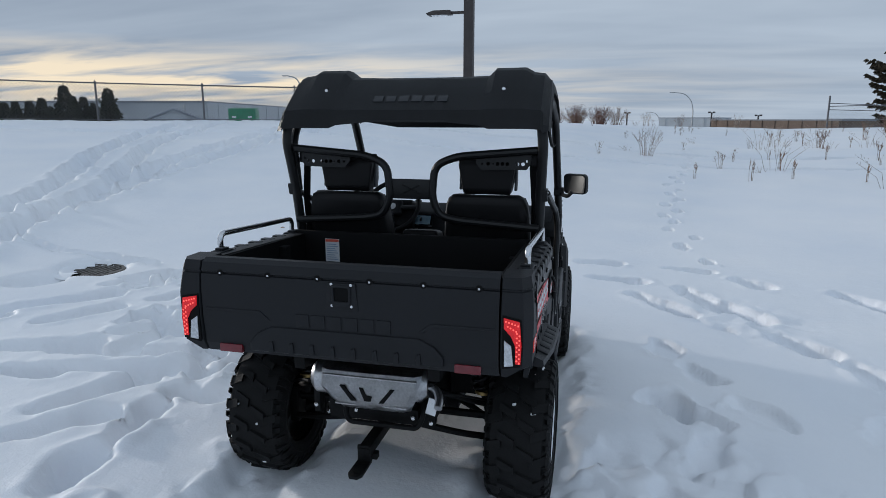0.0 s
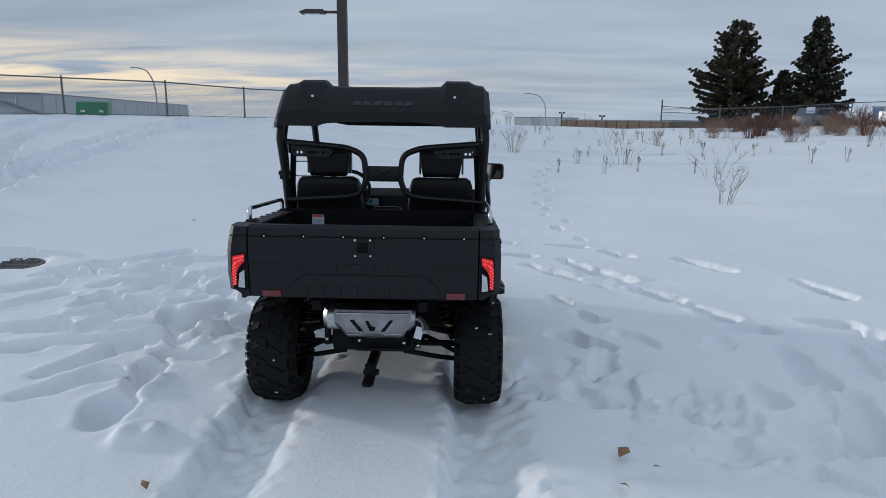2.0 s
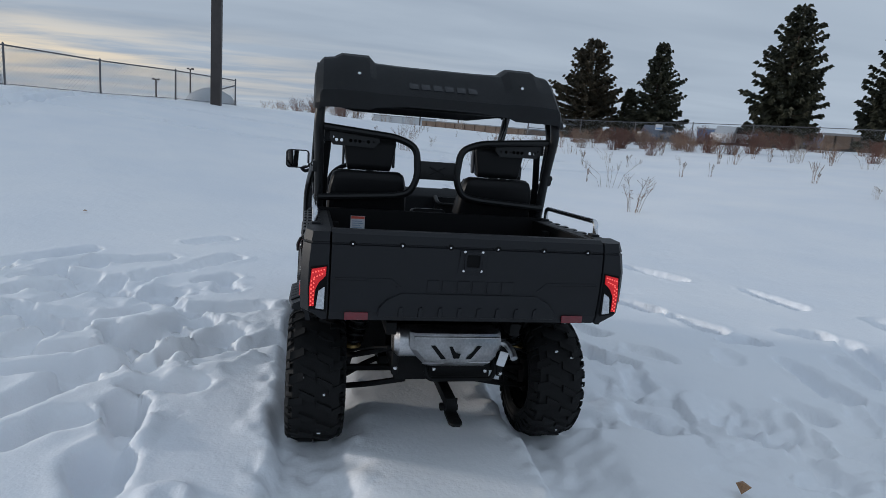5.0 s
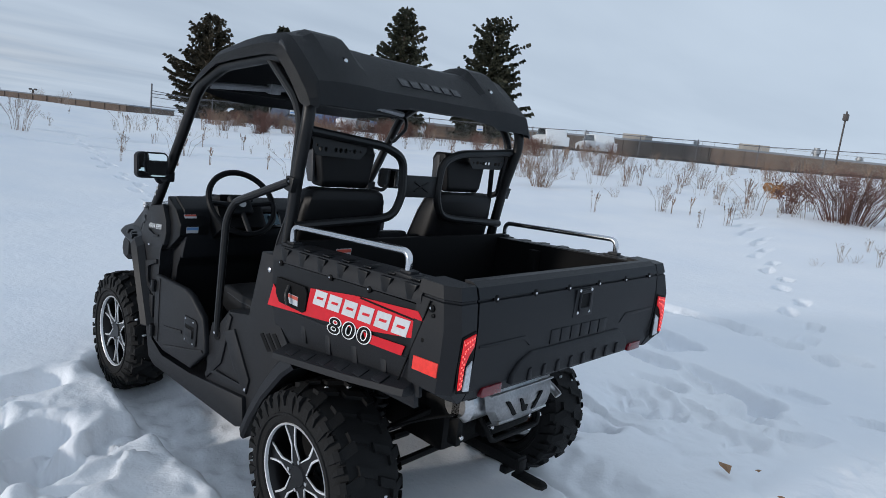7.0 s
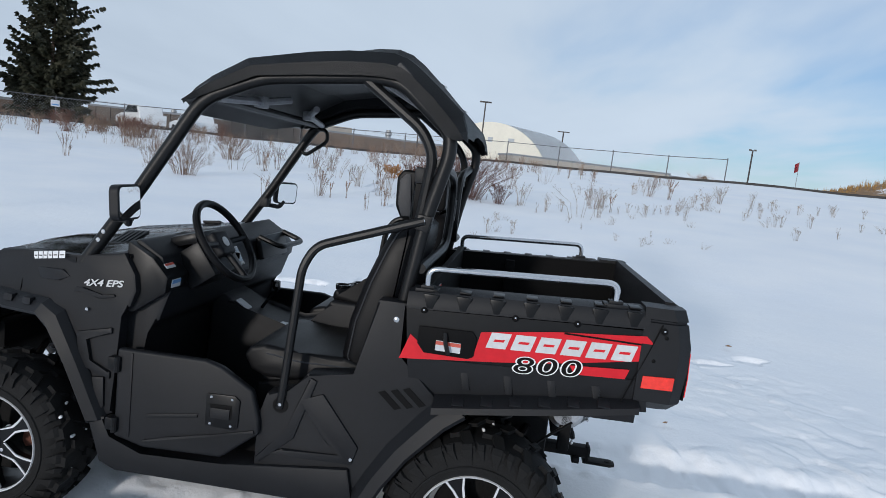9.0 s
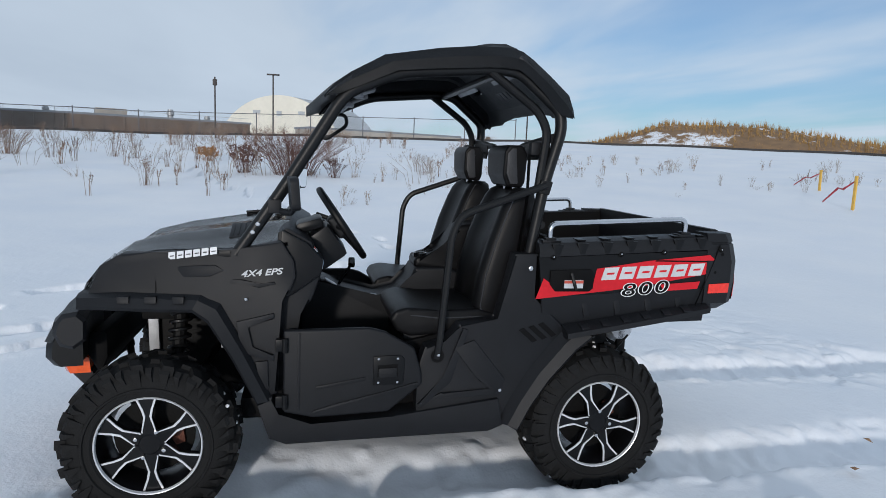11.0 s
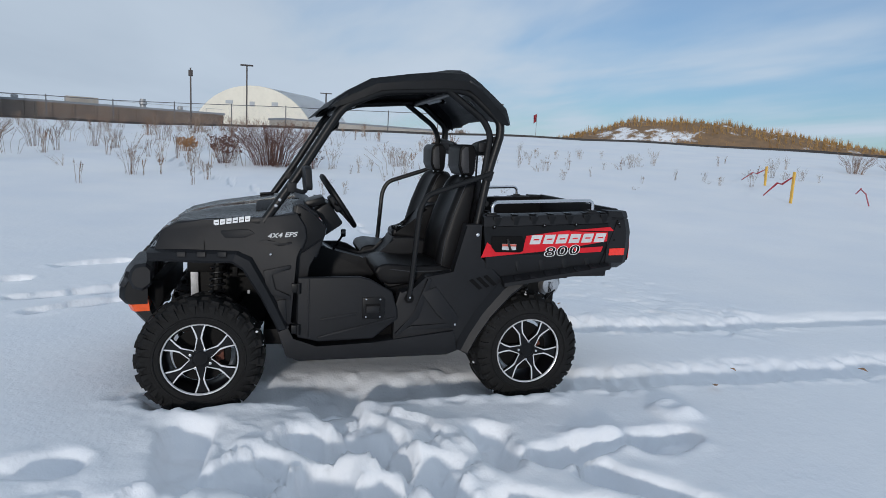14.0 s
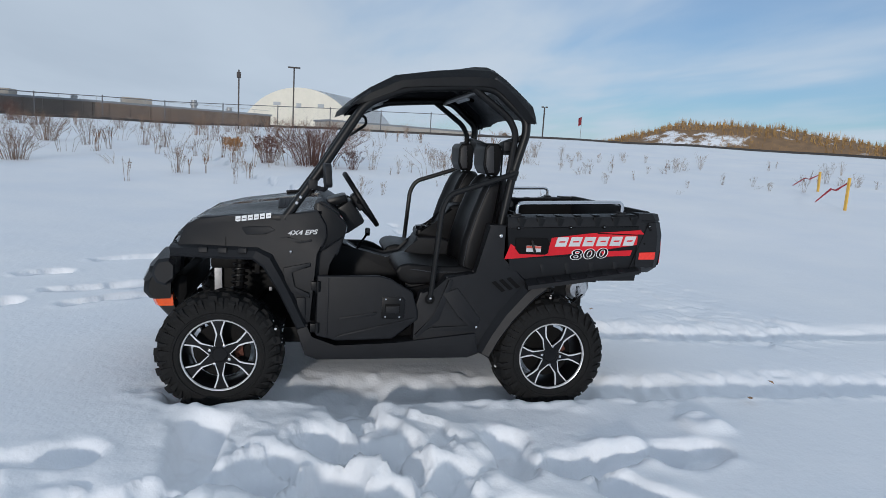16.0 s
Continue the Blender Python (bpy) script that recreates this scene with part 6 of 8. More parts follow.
    # embossed maker's word as plain blocks
    for i in range(6):
        x = -0.165 + i * 0.066
        bm = bmesh.new()
        add_prism(bm, [(x - 0.028, 0.982), (x + 0.028, 0.982), (x + 0.028, 1.034), (x - 0.028, 1.034)], -0.648, -0.6555, "y", 0.003)
        part("embossed_block", bm, PLASTIC, gate)
    bm = bmesh.new()
    add_prism(bm, [(-0.056, 1.168), (0.056, 1.168), (0.068, 1.062), (-0.068, 1.062)], -0.648, -0.6540, "y", 0.003)
    latch = part("latch_surround", bm, PLASTIC, gate)
    # flat black patch painting the shade in the latch's well
    bm = bmesh.new()
    add_prism(bm, [(-0.034, 1.156), (0.034, 1.156), (0.034, 1.096), (-0.034, 1.096)], -0.652, -0.6545, "y", 0.0)
    part("latch_well", bm, BLACK_PRINT_AND_SHADE, gate)
    bm = bmesh.new()
    add_tube(bm, [(-0.034, -0.6555, 1.156), (0.034, -0.6555, 1.156), (0.034, -0.6555, 1.092), (-0.034, -0.6555, 1.092)], 0.0058, 8, 0.012, True)
    add_box(bm, (0, -0.657, 1.086), (0.072, 0.008, 0.016), 0.003)
    part("latch_handle", bm, PLASTIC, gate)
    for x in (-0.039, 0.039):
        for z in (1.163, 1.080):
            bolt(gate, (x, -0.653, z), "y", 0.0065, BOLT, -0.006)
    for ob in gate.children:
        ob.location.y -= 0.010
    # instruction sticker on the bed's front wall
    bm = bmesh.new()
    add_prism(bm, [(-0.468, 1.030), (-0.390, 1.030), (-0.390, 1.152), (-0.468, 1.152)], 0.2465, 0.2445, "y")
    st = part("instruction_sticker", bm, STICKER, front_wall, "white instruction sticker with a red head")
    bm = bmesh.new()
    add_prism(bm, [(-0.466, 1.136), (-0.392, 1.136), (-0.392, 1.150), (-0.466, 1.150)], 0.2443, 0.2435, "y")
    part("sticker_head", bm, STICKERRED, st)
    bm = bmesh.new()
    for i in range(8):
        add_prism(bm, [(-0.460, 1.04 + i * 0.0115), (-0.398 - 0.008 * (i % 3), 1.04 + i * 0.0115), (-0.398 - 0.008 * (i % 3), 1.045 + i * 0.0115), (-0.460, 1.045 + i * 0.0115)], 0.2443, 0.2435, "y")
    part("sticker_lines", bm, STICKERGREY, st)

    # --- cab side panels, doors, sills ---
    for s in SIDES:
        bm = bmesh.new()
        add_prism(bm, [(0.432, 1.117), (0.322, 1.118), (0.342, 0.916), (0.175, 0.785), (0.18, 0.70), (0.32, 0.545), (0.40, 0.385), (0.474, 0.345), (0.50, 0.43), (0.85, 0.40), (0.85, 0.60), (0.819, 0.706), (0.73, 0.716), (0.669, 0.803), (0.488, 0.817)], s * 0.62, s * 0.702, "x", 0.010)
        cab = part("cab_side", bm, PLASTIC, car, "moulded black seat-base side panel")
        bm = bmesh.new()
        add_prism(bm, [(0.60, 0.735), (0.69, 0.70), (0.58, 0.555), (0.50, 0.505), (0.74, 0.500), (0.80, 0.47), (0.47, 0.48), (0.45, 0.55)], s * 0.697, s * 0.712, "x", 0.006)
        part("cab_crease", bm, PLASTIC, cab)
        bm = bmesh.new()
        add_prism(bm, [(0.655, 0.79), (0.628, 0.78), (0.70, 0.545), (0.83, 0.43), (0.845, 0.45), (0.73, 0.57)], s * 0.697, s * 0.711, "x", 0.005)
        part("cab_crease", bm, PLASTIC, cab)
        # louvres are proud bars; the shade of their recesses is put into the colour
        for i in range(3):
            y = 0.375 - i * 0.045
            z = 0.762 + i * 0.012
            bm = bmesh.new()
            add_prism(bm, [(y + 0.022, z + 0.012), (y - 0.002, z + 0.022), (y - 0.068, z - 0.036), (y - 0.045, z - 0.046)], s * 0.699, s * 0.7045, "x")
            part("louvre", bm, INSIDE, cab)
        bolt(cab, (s * 0.702, 0.358, 1.054), "x", 0.011, BOLT, s * 0.007)
        bolt(cab, (s * 0.710, 0.473, 0.501), "x", 0.008, BOLT, s * 0.007)
        # rear wheel-arch flare
        bm = bmesh.new()
        inner = [(0.178, 0.780), (0.235, 0.722), (0.345, 0.585), (0.420, 0.46), (0.478, 0.345)]
        outer = [(0.070, 0.755), (0.140, 0.700), (0.265, 0.560), (0.345, 0.44), (0.398, 0.335)]
        rows = [[(s * 0.700, a[0], a[1]), (s * 0.745, (a[0] + b[0]) / 2, (a[1] + b[1]) / 2 + 0.008), (s * 0.762, b[0], b[1]), (s * 0.752, b[0] - 0.005, b[1] - 0.014), (s * 0.62, b[0] + 0.01, b[1] - 0.012), (s * 0.62, a[0], a[1])] for a, b in zip(inner, outer)]
        add_loft(bm, rows, True, True)
        part("arch_flare", bm, PLASTIC, car, "black plastic rear wheel-arch flare", 20)
        # sill
        bm = bmesh.new()
        add_prism(bm, [(1.525, 0.500), (1.470, 0.330), (1.40, 0.302), (0.52, 0.314), (0.452, 0.34), (0.478, 0.466), (0.95, 0.405), (1.30, 0.378), (1.44, 0.43), (1.455, 0.515)], s * 0.56, s * 0.722, "x", 0.010)
        part("sill", bm, PLASTIC, car, "black plastic sill cover")
        # half door
        bm = bmesh.new()
        add_prism(bm, [(1.412, 0.795), (1.06, 0.800), (0.993, 0.782), (0.866, 0.708), (0.834, 0.60), (0.830, 0.545), (0.975, 0.428), (1.292, 0.416), (1.412, 0.445)], s * 0.690, s * 0.724, "x", 0.012, 3)
        door = part("half_door", bm, PLASTIC, car, "moulded black half-height door")
        bm = bmesh.new()
        add_prism(bm, [(1.28, 0.555), (1.07, 0.590), (1.075, 0.572), (1.28, 0.54)], s * 0.720, s * 0.729, "x", 0.003)
        add_prism(bm, [(1.30, 0.437), (0.845, 0.545), (0.85, 0.56), (0.98, 0.525), (1.20, 0.475), (1.285, 0.45)], s * 0.720, s * 0.730, "x", 0.003)
        add_prism(bm, [(1.355, 0.785), (1.345, 0.785), (1.345, 0.45), (1.355, 0.45)], s * 0.720, s * 0.728, "x", 0.002)
        part("door_crease", bm, PLASTIC, door)
        bm = bmesh.new()
        add_prism(bm, [(1.042, 0.678), (0.928, 0.682), (0.908, 0.665), (0.911, 0.560), (0.928, 0.548), (1.042, 0.551)], s * 0.721, s * 0.731, "x", 0.005)
        part("door_latch", bm, PANEL, door)
        # black patch on the latch, painting the shade of its well
        bm = bmesh.new()
        add_prism(bm, [(1.024, 0.640), (0.938, 0.643), (0.938, 0.588), (1.024, 0.588)], s * 0.730, s * 0.7325, "x")
        part("latch_well", bm, BLACK_PRINT_AND_SHADE, door)
        bm = bmesh.new()
        add_prism(bm, [(1.020, 0.627), (0.943, 0.629), (0.943, 0.587), (1.020, 0.587)], s * 0.731, s * 0.738, "x", 0.003)
        part("latch_paddle", bm, PLASTIC, door)
        for y in (1.021, 0.939):
            for z in (0.667, 0.563):
                bolt(door, (s * 0.730, y, z), "x", 0.0055, BOLT, s * 0.005)
        for z in (0.735, 0.495):
            bm = bmesh.new()
            add_box(bm, (s * 0.715, 1.418, z), (0.04, 0.05, 0.05), 0.005)
            add_lathe(bm, [(-0.03, 0), (-0.03, 0.012), (0.03, 0.012), (0.03, 0)], (s * 0.732, 1.405, z), "z", 10)
            part("hinge", bm, PANEL, door)

    # --- front fenders, hood, nose ---
    def taper(bm, s):
        """Draw the front bodywork in towards the nose."""
        for v in bm.verts:
            w = float(np.interp(v.co.y, [1.55, 1.72, 1.92, 2.08, 2.20], [0, 0.025, 0.135, 0.175, 0.22]))
            w *= float(np.interp(v.co.z, [0.86, 0.95, 1.02], [0.55, 0.7, 1.0]))
            k = (3.29 + w) / 3.29
            v.co.x -= s * w
            v.co.y = 1.55 + (v.co.y - 1.55) * k
            v.co.z = 1.525 + (v.co.z - 1.525) * k

    for s in SIDES:
        bm = bmesh.new()
        add_prism(bm, [(2.165, 0.935), (2.125, 1.050), (2.045, 1.098), (1.905, 1.110), (1.608, 1.125), (1.42, 1.160), (1.372, 1.08), (1.364, 1.016), (1.385, 0.955), (1.431, 0.918), (1.435, 0.52), (1.50, 0.50), (1.72, 0.905), (1.95, 0.915)], s * 0.60, s * 0.700, "x", 0.012)
        taper(bm, s)
        fen = part("front_fender", bm, PLASTIC, car, "moulded black front fender")
        bm = bmesh.new()
        add_prism(bm, [(1.90, 1.104), (1.905, 1.066), (1.62, 1.095), (1.62, 1.118)], s * 0.698, s * 0.7025, "x", 0.001)
        taper(bm, s)
        part("badge_field", bm, PANEL, fen)
        bm = bmesh.new()
        add_prism(bm, [(1.86, 1.035), (1.82, 1.055), (1.68, 1.062), (1.64, 1.04), (1.70, 1.015), (1.80, 1.010)], s * 0.692, s * 0.7065, "x", 0.007)
        add_prism(bm, [(1.885, 0.99), (1.58, 1.005), (1.50, 0.985), (1.45, 0.995), (1.445, 0.985), (1.51, 0.97), (1.58, 0.99), (1.885, 0.978)], s * 0.692, s * 0.706, "x", 0.003)
        add_prism(bm, [(1.60, 0.83), (1.45, 0.865), (1.45, 0.84), (1.56, 0.81), (1.54, 0.72), (1.45, 0.69), (1.45, 0.66), (1.58, 0.70)], s * 0.692, s * 0.709, "x", 0.006)
        add_prism(bm, [(1.525, 0.66), (1.475, 0.665), (1.47, 0.545), (1.495, 0.525)], s * 0.692, s * 0.709, "x", 0.005)
        taper(bm, s)
        part("fender_crease", bm, PLASTIC, fen)
        bm = bmesh.new()
        add_prism(bm, [(1.907, 1.105), (1.911, 1.105), (1.911, 0.945), (1.907, 0.945)], s * 0.699, s * 0.7012, "x")
        taper(bm, s)
        part("panel_gap", bm, BLACK_PRINT_AND_SHADE, fen)
        bolt(fen, (s * 0.700, 1.561, 0.922), "x", 0.007, BOLT, s * 0.006)
        for i in range(6):
            bm = bmesh.new()
            y = 1.860 - i * 0.0325
            z = 1.0800 + i * 0.0046
            add_prism(bm, [(y, z), (y - 0.0265, z + 0.004), (y - 0.0275, z + 0.033), (y - 0.001, z + 0.029)], s * 0.7042, s * 0.7054, "x")
            taper(bm, s)
            part("name_block", bm, WHITEPRINT, fen)
            bm = bmesh.new()
            add_prism(bm, [(y - 0.006, z + 0.012), (y - 0.022, z + 0.014), (y - 0.022, z + 0.018), (y - 0.006, z + 0.016)], s * 0.7055, s * 0.7060, "x")
            taper(bm, s)
            part("name_gap", bm, BLACK_PRINT_AND_SHADE, fen)
        cu = bpy.data.curves.new("badge", "FONT")
        cu.body, cu.size, cu.extrude, cu.shear, cu.align_x = "4X4 EPS", 0.038, 0.0006, 0.35, "CENTER"
        cu.offset = 0.0008
        tmp = new("badge", cu)
        me = bpy.data.meshes.new_from_object(tmp.evaluated_get(bpy.context.evaluated_depsgraph_get()))
        bpy.data.objects.remove(tmp)
        me.transform(Matrix.Rotation(radians(-3.5 if s > 0 else 6.0), 4, "Z") if s < 0 else Matrix.Rotation(radians(-6), 4, "Z"))
        me.transform(Matrix.Diagonal((1.22, 0.95, 1, 1)))
        me.transform(Matrix(((0, 0, s, s * 0.7015), (s, 0, 0, 1.500), (0, 1, 0, 1.020), (0, 0, 0, 1))))
        me.materials.append(SILVERPRINT)
        ob = new("badge_lettering", me)
        ob.parent = fen
        # front flare: lip over the wheel and the strut behind it
        bm = bmesh.new()
        inner = [(2.195, 0.945), (2.05, 0.948), (1.90, 0.945), (1.735, 0.940), (1.66, 0.905), (1.56, 0.72), (1.455, 0.50)]
        outer = [(2.185, 0.905), (2.05, 0.900), (1.90, 0.893), (1.760, 0.893), (1.700, 0.850), (1.61, 0.70), (1.510, 0.50)]
        rows = [[(s * 0.700, a[0], a[1]), (s * 0.735, a[0] * 0.7 + b[0] * 0.3, a[1] * 0.7 + b[1] * 0.3), (s * 0.752, b[0], b[1]), (s * 0.742, b[0] + 0.004, b[1] - 0.014), (s * 0.60, b[0] + 0.004, b[1] - 0.012), (s * 0.60, a[0], a[1])] for a, b in zip(inner, outer)]
        add_loft(bm, rows, True, True)
        taper(bm, s)
        fl = part("front_flare", bm, PLASTIC, car, "black plastic front wheel-arch flare", 20)
        for y in (2.02, 1.92, 1.815):
            bm = bmesh.new()
            add_box(bm, (s * 0.735, y, 0.928), (0.03, 0.045, 0.028), 0.005)
            taper(bm, s)
            part("flare_notch", bm, PLASTIC, fl)
        # headlamp on the nose's shoulder
        bm = bmesh.new()
        add_loft(bm, [[(s * 0.520, 2.150, 0.935), (s * 0.528, 2.085, 1.030), (s * 0.512, 2.110, 1.040), (s * 0.485, 2.190, 0.960)], [(s * 0.36, 2.205, 0.935), (s * 0.36, 2.12, 1.045), (s * 0.36, 2.135, 1.055), (s * 0.36, 2.225, 0.960)]], True, True)
        part("headlamp", bm, SMOKED, car, "dark wraparound headlamp lens")
    # hood skin
    bm = bmesh.new()
    rows = []
    for y, zs, zc in ((2.25, 0.88, 0.88), (2.225, 0.94, 0.95), (2.165, 1.015, 1.03), (2.08, 1.066, 1.090), (1.92, 1.098, 1.132), (1.62, 1.125, 1.178), (1.40, 1.160, 1.212)):
        w = float(np.interp(y, [1.4, 1.6, 1.92, 2.08, 2.25], [0.690, 0.675, 0.560, 0.515, 0.46]))
        half = [(w, zs - 0.02), (w - 0.02, zs), (w * 0.78, zs + 0.010), (w * 0.66, zs + (zc - zs) * 0.5), (w * 0.54, zs + (zc - zs) * 0.92), (w * 0.45, zc), (w * 0.34, zc - 0.012), (0, zc - 0.008)]
        rows.append([(-x, y, z) for x, z in half] + [(x, y, z) for x, z in half[-2::-1]])
    add_loft(bm, rows, False)
    bmesh.ops.solidify(bm, geom=bm.faces[:], thickness=0.015)
    hood = part("hood", bm, GLOSS, car, "gloss black hood with raised centre", 16)
    for s in SIDES:
        bm = bmesh.new()
        add_box(bm, (s * 0.40, 1.60, 1.166), (0.15, 0.10, 0.012), 0.004, Euler((-0.10, s * 0.30, 0)).to_matrix())
        for i in range(4):
            add_box(bm, (s * 0.40, 1.57 + i * 0.022, 1.176 - i * 0.003), (0.12, 0.008, 0.008), 0.002, Euler((-0.10, s * 0.30, 0)).to_matrix())
        part("hood_vent", bm, PLASTIC, hood)
    # grille and nose below the hood
    bm = bmesh.new()
    add_prism(bm, [(2.19, 0.72), (2.24, 0.71), (2.25, 0.62), (2.20, 0.52), (2.165, 0.60), (2.165, 0.71)], -0.40, 0.40, "x", 0.015)
    nose = part("nose", bm, INSIDE, car, "black front grille and nose")
    for i in range(2):
        bm = bmesh.new()
        add_box(bm, (0, 2.250, 0.63 + i * 0.04), (0.6, 0.012, 0.014), 0.003)
        part("grille_slat", bm, PANEL, nose)
    for s in SIDES:
        bm = bmesh.new()
        rows = []
        block = [(2.312, 0.800), (2.288, 0.832), (2.228, 0.843), (2.196, 0.812), (2.200, 0.722), (2.250, 0.684), (2.300, 0.698), (2.324, 0.750)]
        for x, g, k in ((0.12, 0.060, 0.0), (0.34, 0.040, 0.0), (0.48, 0.012, 0.0), (0.552, 0.0, 0.0), (0.570, -0.004, 0.22)):
            rows.append([(s * x, y + (2.256 - y) * k + g, z + (0.765 - z) * k) for y, z in block])
        add_loft(bm, rows, True, True)
        bum = part("front_bumper", bm, PLASTIC, car, "black moulded front bumper corner")
        bm = bmesh.new()
        rows = []
        for x, g in ((0.06, 0.030), (0.26, 0.018), (0.39, 0.004), (0.45, -0.012), (0.475, -0.045)):
            rows.append([(s * x, 2.366 + g, 0.775), (s * x, 2.260 + g * 0.5, 0.770), (s * x, 2.262 + g * 0.5, 0.590), (s * x, 2.372 + g, 0.586), (s * x, 2.404 + g, 0.622), (s * x, 2.400 + g, 0.672)])
        add_loft(bm, rows, True, True)
        chin = part("bumper_chin", bm, PANEL, bum)
        bm = bmesh.new()
        add_loft(bm, [[(s * 0.400, 2.406, 0.690), (s * 0.400, 2.378, 0.752)], [(s * 0.452, 2.392, 0.690), (s * 0.452, 2.364, 0.745)], [(s * 0.478, 2.358, 0.690), (s * 0.478, 2.330, 0.735)]], False)
        bmesh.ops.solidify(bm, geom=bm.faces[:], thickness=0.006)
        part("lamp_lens", bm, SMOKED, chin, "smoked corner lamp lens")
        bm = bmesh.new()
        rows = []
        for x, g in ((0.06, 0.02), (0.24, 0.006), (0.305, -0.006), (0.345, -0.035)):
            rows.append([(s * x, 2.402 + g, 0.583), (s * x, 2.275 + g * 0.5, 0.583), (s * x, 2.270 + g * 0.5, 0.515), (s * x, 2.370 + g, 0.512)])
        add_loft(bm, rows, True, True)
        part("side_marker", bm, AMBER, bum, "orange front side marker")
        bm = bmesh.new()
        rows = []
        for x, g in ((0.06, 0.02), (0.23, 0.004), (0.29, -0.008), (0.325, -0.035)):
            rows.append([(s * x, 2.367 + g, 0.510), (s * x, 2.270 + g * 0.5, 0.513), (s * x, 2.252 + g * 0.5, 0.445), (s * x, 2.284 + g, 0.415)])
        add_loft(bm, rows, True, True)
        part("bumper_foot", bm, PLASTIC, bum)

    # --- chassis and running gear ---
    chassis = None
    for nm, at, size, lab in (("belly_pan", (0, 0.95, 0.40), (1.10, 1.30, 0.10), "black belly pan"), ("front_bulkhead", (0, 1.72, 0.60), (0.36, 0.62, 0.42), "black front bulkhead"), ("front_shelf", (0, 1.90, 0.80), (0.62, 0.30, 0.12), ""), ("engine_block", (0, 0.30, 0.62), (0.9, 0.40, 0.40), "black engine and seat box"), ("gearbox", (0, -0.06, 0.56), (0.50, 0.42, 0.30), "black gearbox"), ("bed_support", (0, -0.15, 0.835), (1.1, 0.80, 0.05), "")):
        bm = bmesh.new()
        add_box(bm, at, size, 0.02)
        ob = part(nm, bm, CHASSIS, car, lab)
        chassis = chassis or ob
    for x in (-0.25, 0.25):
        bm = bmesh.new()
        add_box(bm, (x, 0.8, 0.36), (0.07, 1.4, 0.07), 0.008)
        part("frame_rail", bm, CHASSIS, car, "black steel frame rail")
        bm = bmesh.new()
        add_box(bm, (x * 1.2, -0.30, 0.74), (0.05, 0.28, 0.06), 0.006)
        part("bed_bracket", bm, CHASSIS, car)
    # inner wheel liners
    for s in SIDES:
        bm = bmesh.new()
        add_prism(bm, [(0.40, 0.40), (0.28, 0.62), (0.12, 0.76), (-0.10, 0.79), (-0.10, 0.80), (0.14, 0.78), (0.32, 0.66), (0.45, 0.42)], s * 0.42, s * 0.66, "x")
        add_prism(bm, [(1.49, 0.45), (1.60, 0.72), (1.70, 0.86), (1.71, 0.88), (1.55, 0.80), (1.44, 0.45)], s * 0.38, s * 0.66, "x")
        part("wheel_liner", bm, INSIDE, car)
        for wy, ft in ((0.0, 0), (1.93, 1)):
            bm = bmesh.new()
            for z0, z1 in ((0.36, 0.27), (0.55, 0.43)):
                for dy in (-0.20, 0.20):
                    add_tube(bm, [(s * 0.18, wy + dy, z0 + 0.03), (s * 0.36, wy + dy * 0.7, (z0 + z1) / 2 + 0.02), (s * 0.55, wy + dy * 0.12, z1)], 0.016, 8, 0.06)
            add_box(bm, (s * 0.545, wy, 0.35), (0.05, 0.09, 0.22), 0.01)
            add_lathe(bm, [(-0.18, 0), (-0.18, 0.02), (0.18, 0.02), (0.18, 0)], (s * 0.36, wy, 0.37), "x", 8)
            part("suspension_arm", bm, CHASSIS, car, "black suspension arms and knuckle")
            bm = bmesh.new()
            p0, p1 = Vector((s * 0.47, wy - 0.05, 0.42)), Vector((s * 0.37, wy - 0.07, 0.86))
            pts = []
            ax = (p1 - p0).normalized()
            u = ax.orthogonal().normalized()
            w = ax.cross(u)
            for i in range(97):
                a = i / 12 * 2 * math.pi
                pts.append(p0 + (p1 - p0) * (0.25 + 0.65 * i / 96) + (u * math.cos(a) + w * math.sin(a)) * 0.042)
            add_tube(bm, pts, 0.008, 6)
            sh = part("coil_spring", bm, TUBE, car, "black coil spring over damper")
            bm = bmesh.new()
            add_tube(bm, [p0, p0 + (p1 - p0) * 0.5], 0.022, 10)
            add_tube(bm, [p0 + (p1 - p0) * 0.5, p1], 0.030, 10)
            part("damper", bm, CHASSIS, sh)
            bm = bmesh.new()
            add_lathe(bm, [(-0.008, 0.02), (-0.008, 0.046), (0.008, 0.046), (0.008, 0.02)], tuple(p0 + (p1 - p0) * 0.23), "z", 14)
            part("spring_collar", bm, SPRING, sh)
        bm = bmesh.new()
        add_prism(bm, [(2.045, 0.83), (2.000, 0.83), (1.995, 0.56), (2.04, 0.56)], s * 0.185, s * 0.21, "x", 0.004)
        part("radiator_edge", bm, BRUSHED, car, "bare metal radiator edge")
        bm = bmesh.new()
        add_tube(bm, [(s * 0.34, 1.80, 0.735), (s * 0.36, 1.62, 0.745)], 0.017, 10)
        add_box(bm, (s * 0.36, 1.70, 0.76), (0.03, 0.03, 0.06), 0.004)
        add_box(bm, (s * 0.36, 1.77, 0.76), (0.03, 0.03, 0.06), 0.004)
        part("steering_rack", bm, CHASSIS, car, "black steering rack tube")
        bm = bmesh.new()
        add_box(bm, (s * 0.37, 1.69, 0.635), (0.015, 0.016, 0.022), 0.003)
        part("white_clip", bm, ALUGREY, chassis)

    # --- wheels ---
    def lug(bm, s, cx, r0, r1, a, x0, x1, half, skew):
        """One tread block between two stations across the tyre."""
        vs = []
        for r, k in ((r0, 1.0), (r1, 0.78)):
            for x, da in ((x0, -skew), (x1, skew)):
                for side in (-1, 1):
                    ang = a + da + side * half * k
                    rr = r - 0.030 * max(0.0, (abs(x - cx) - 0.085) / 0.05) ** 1.4
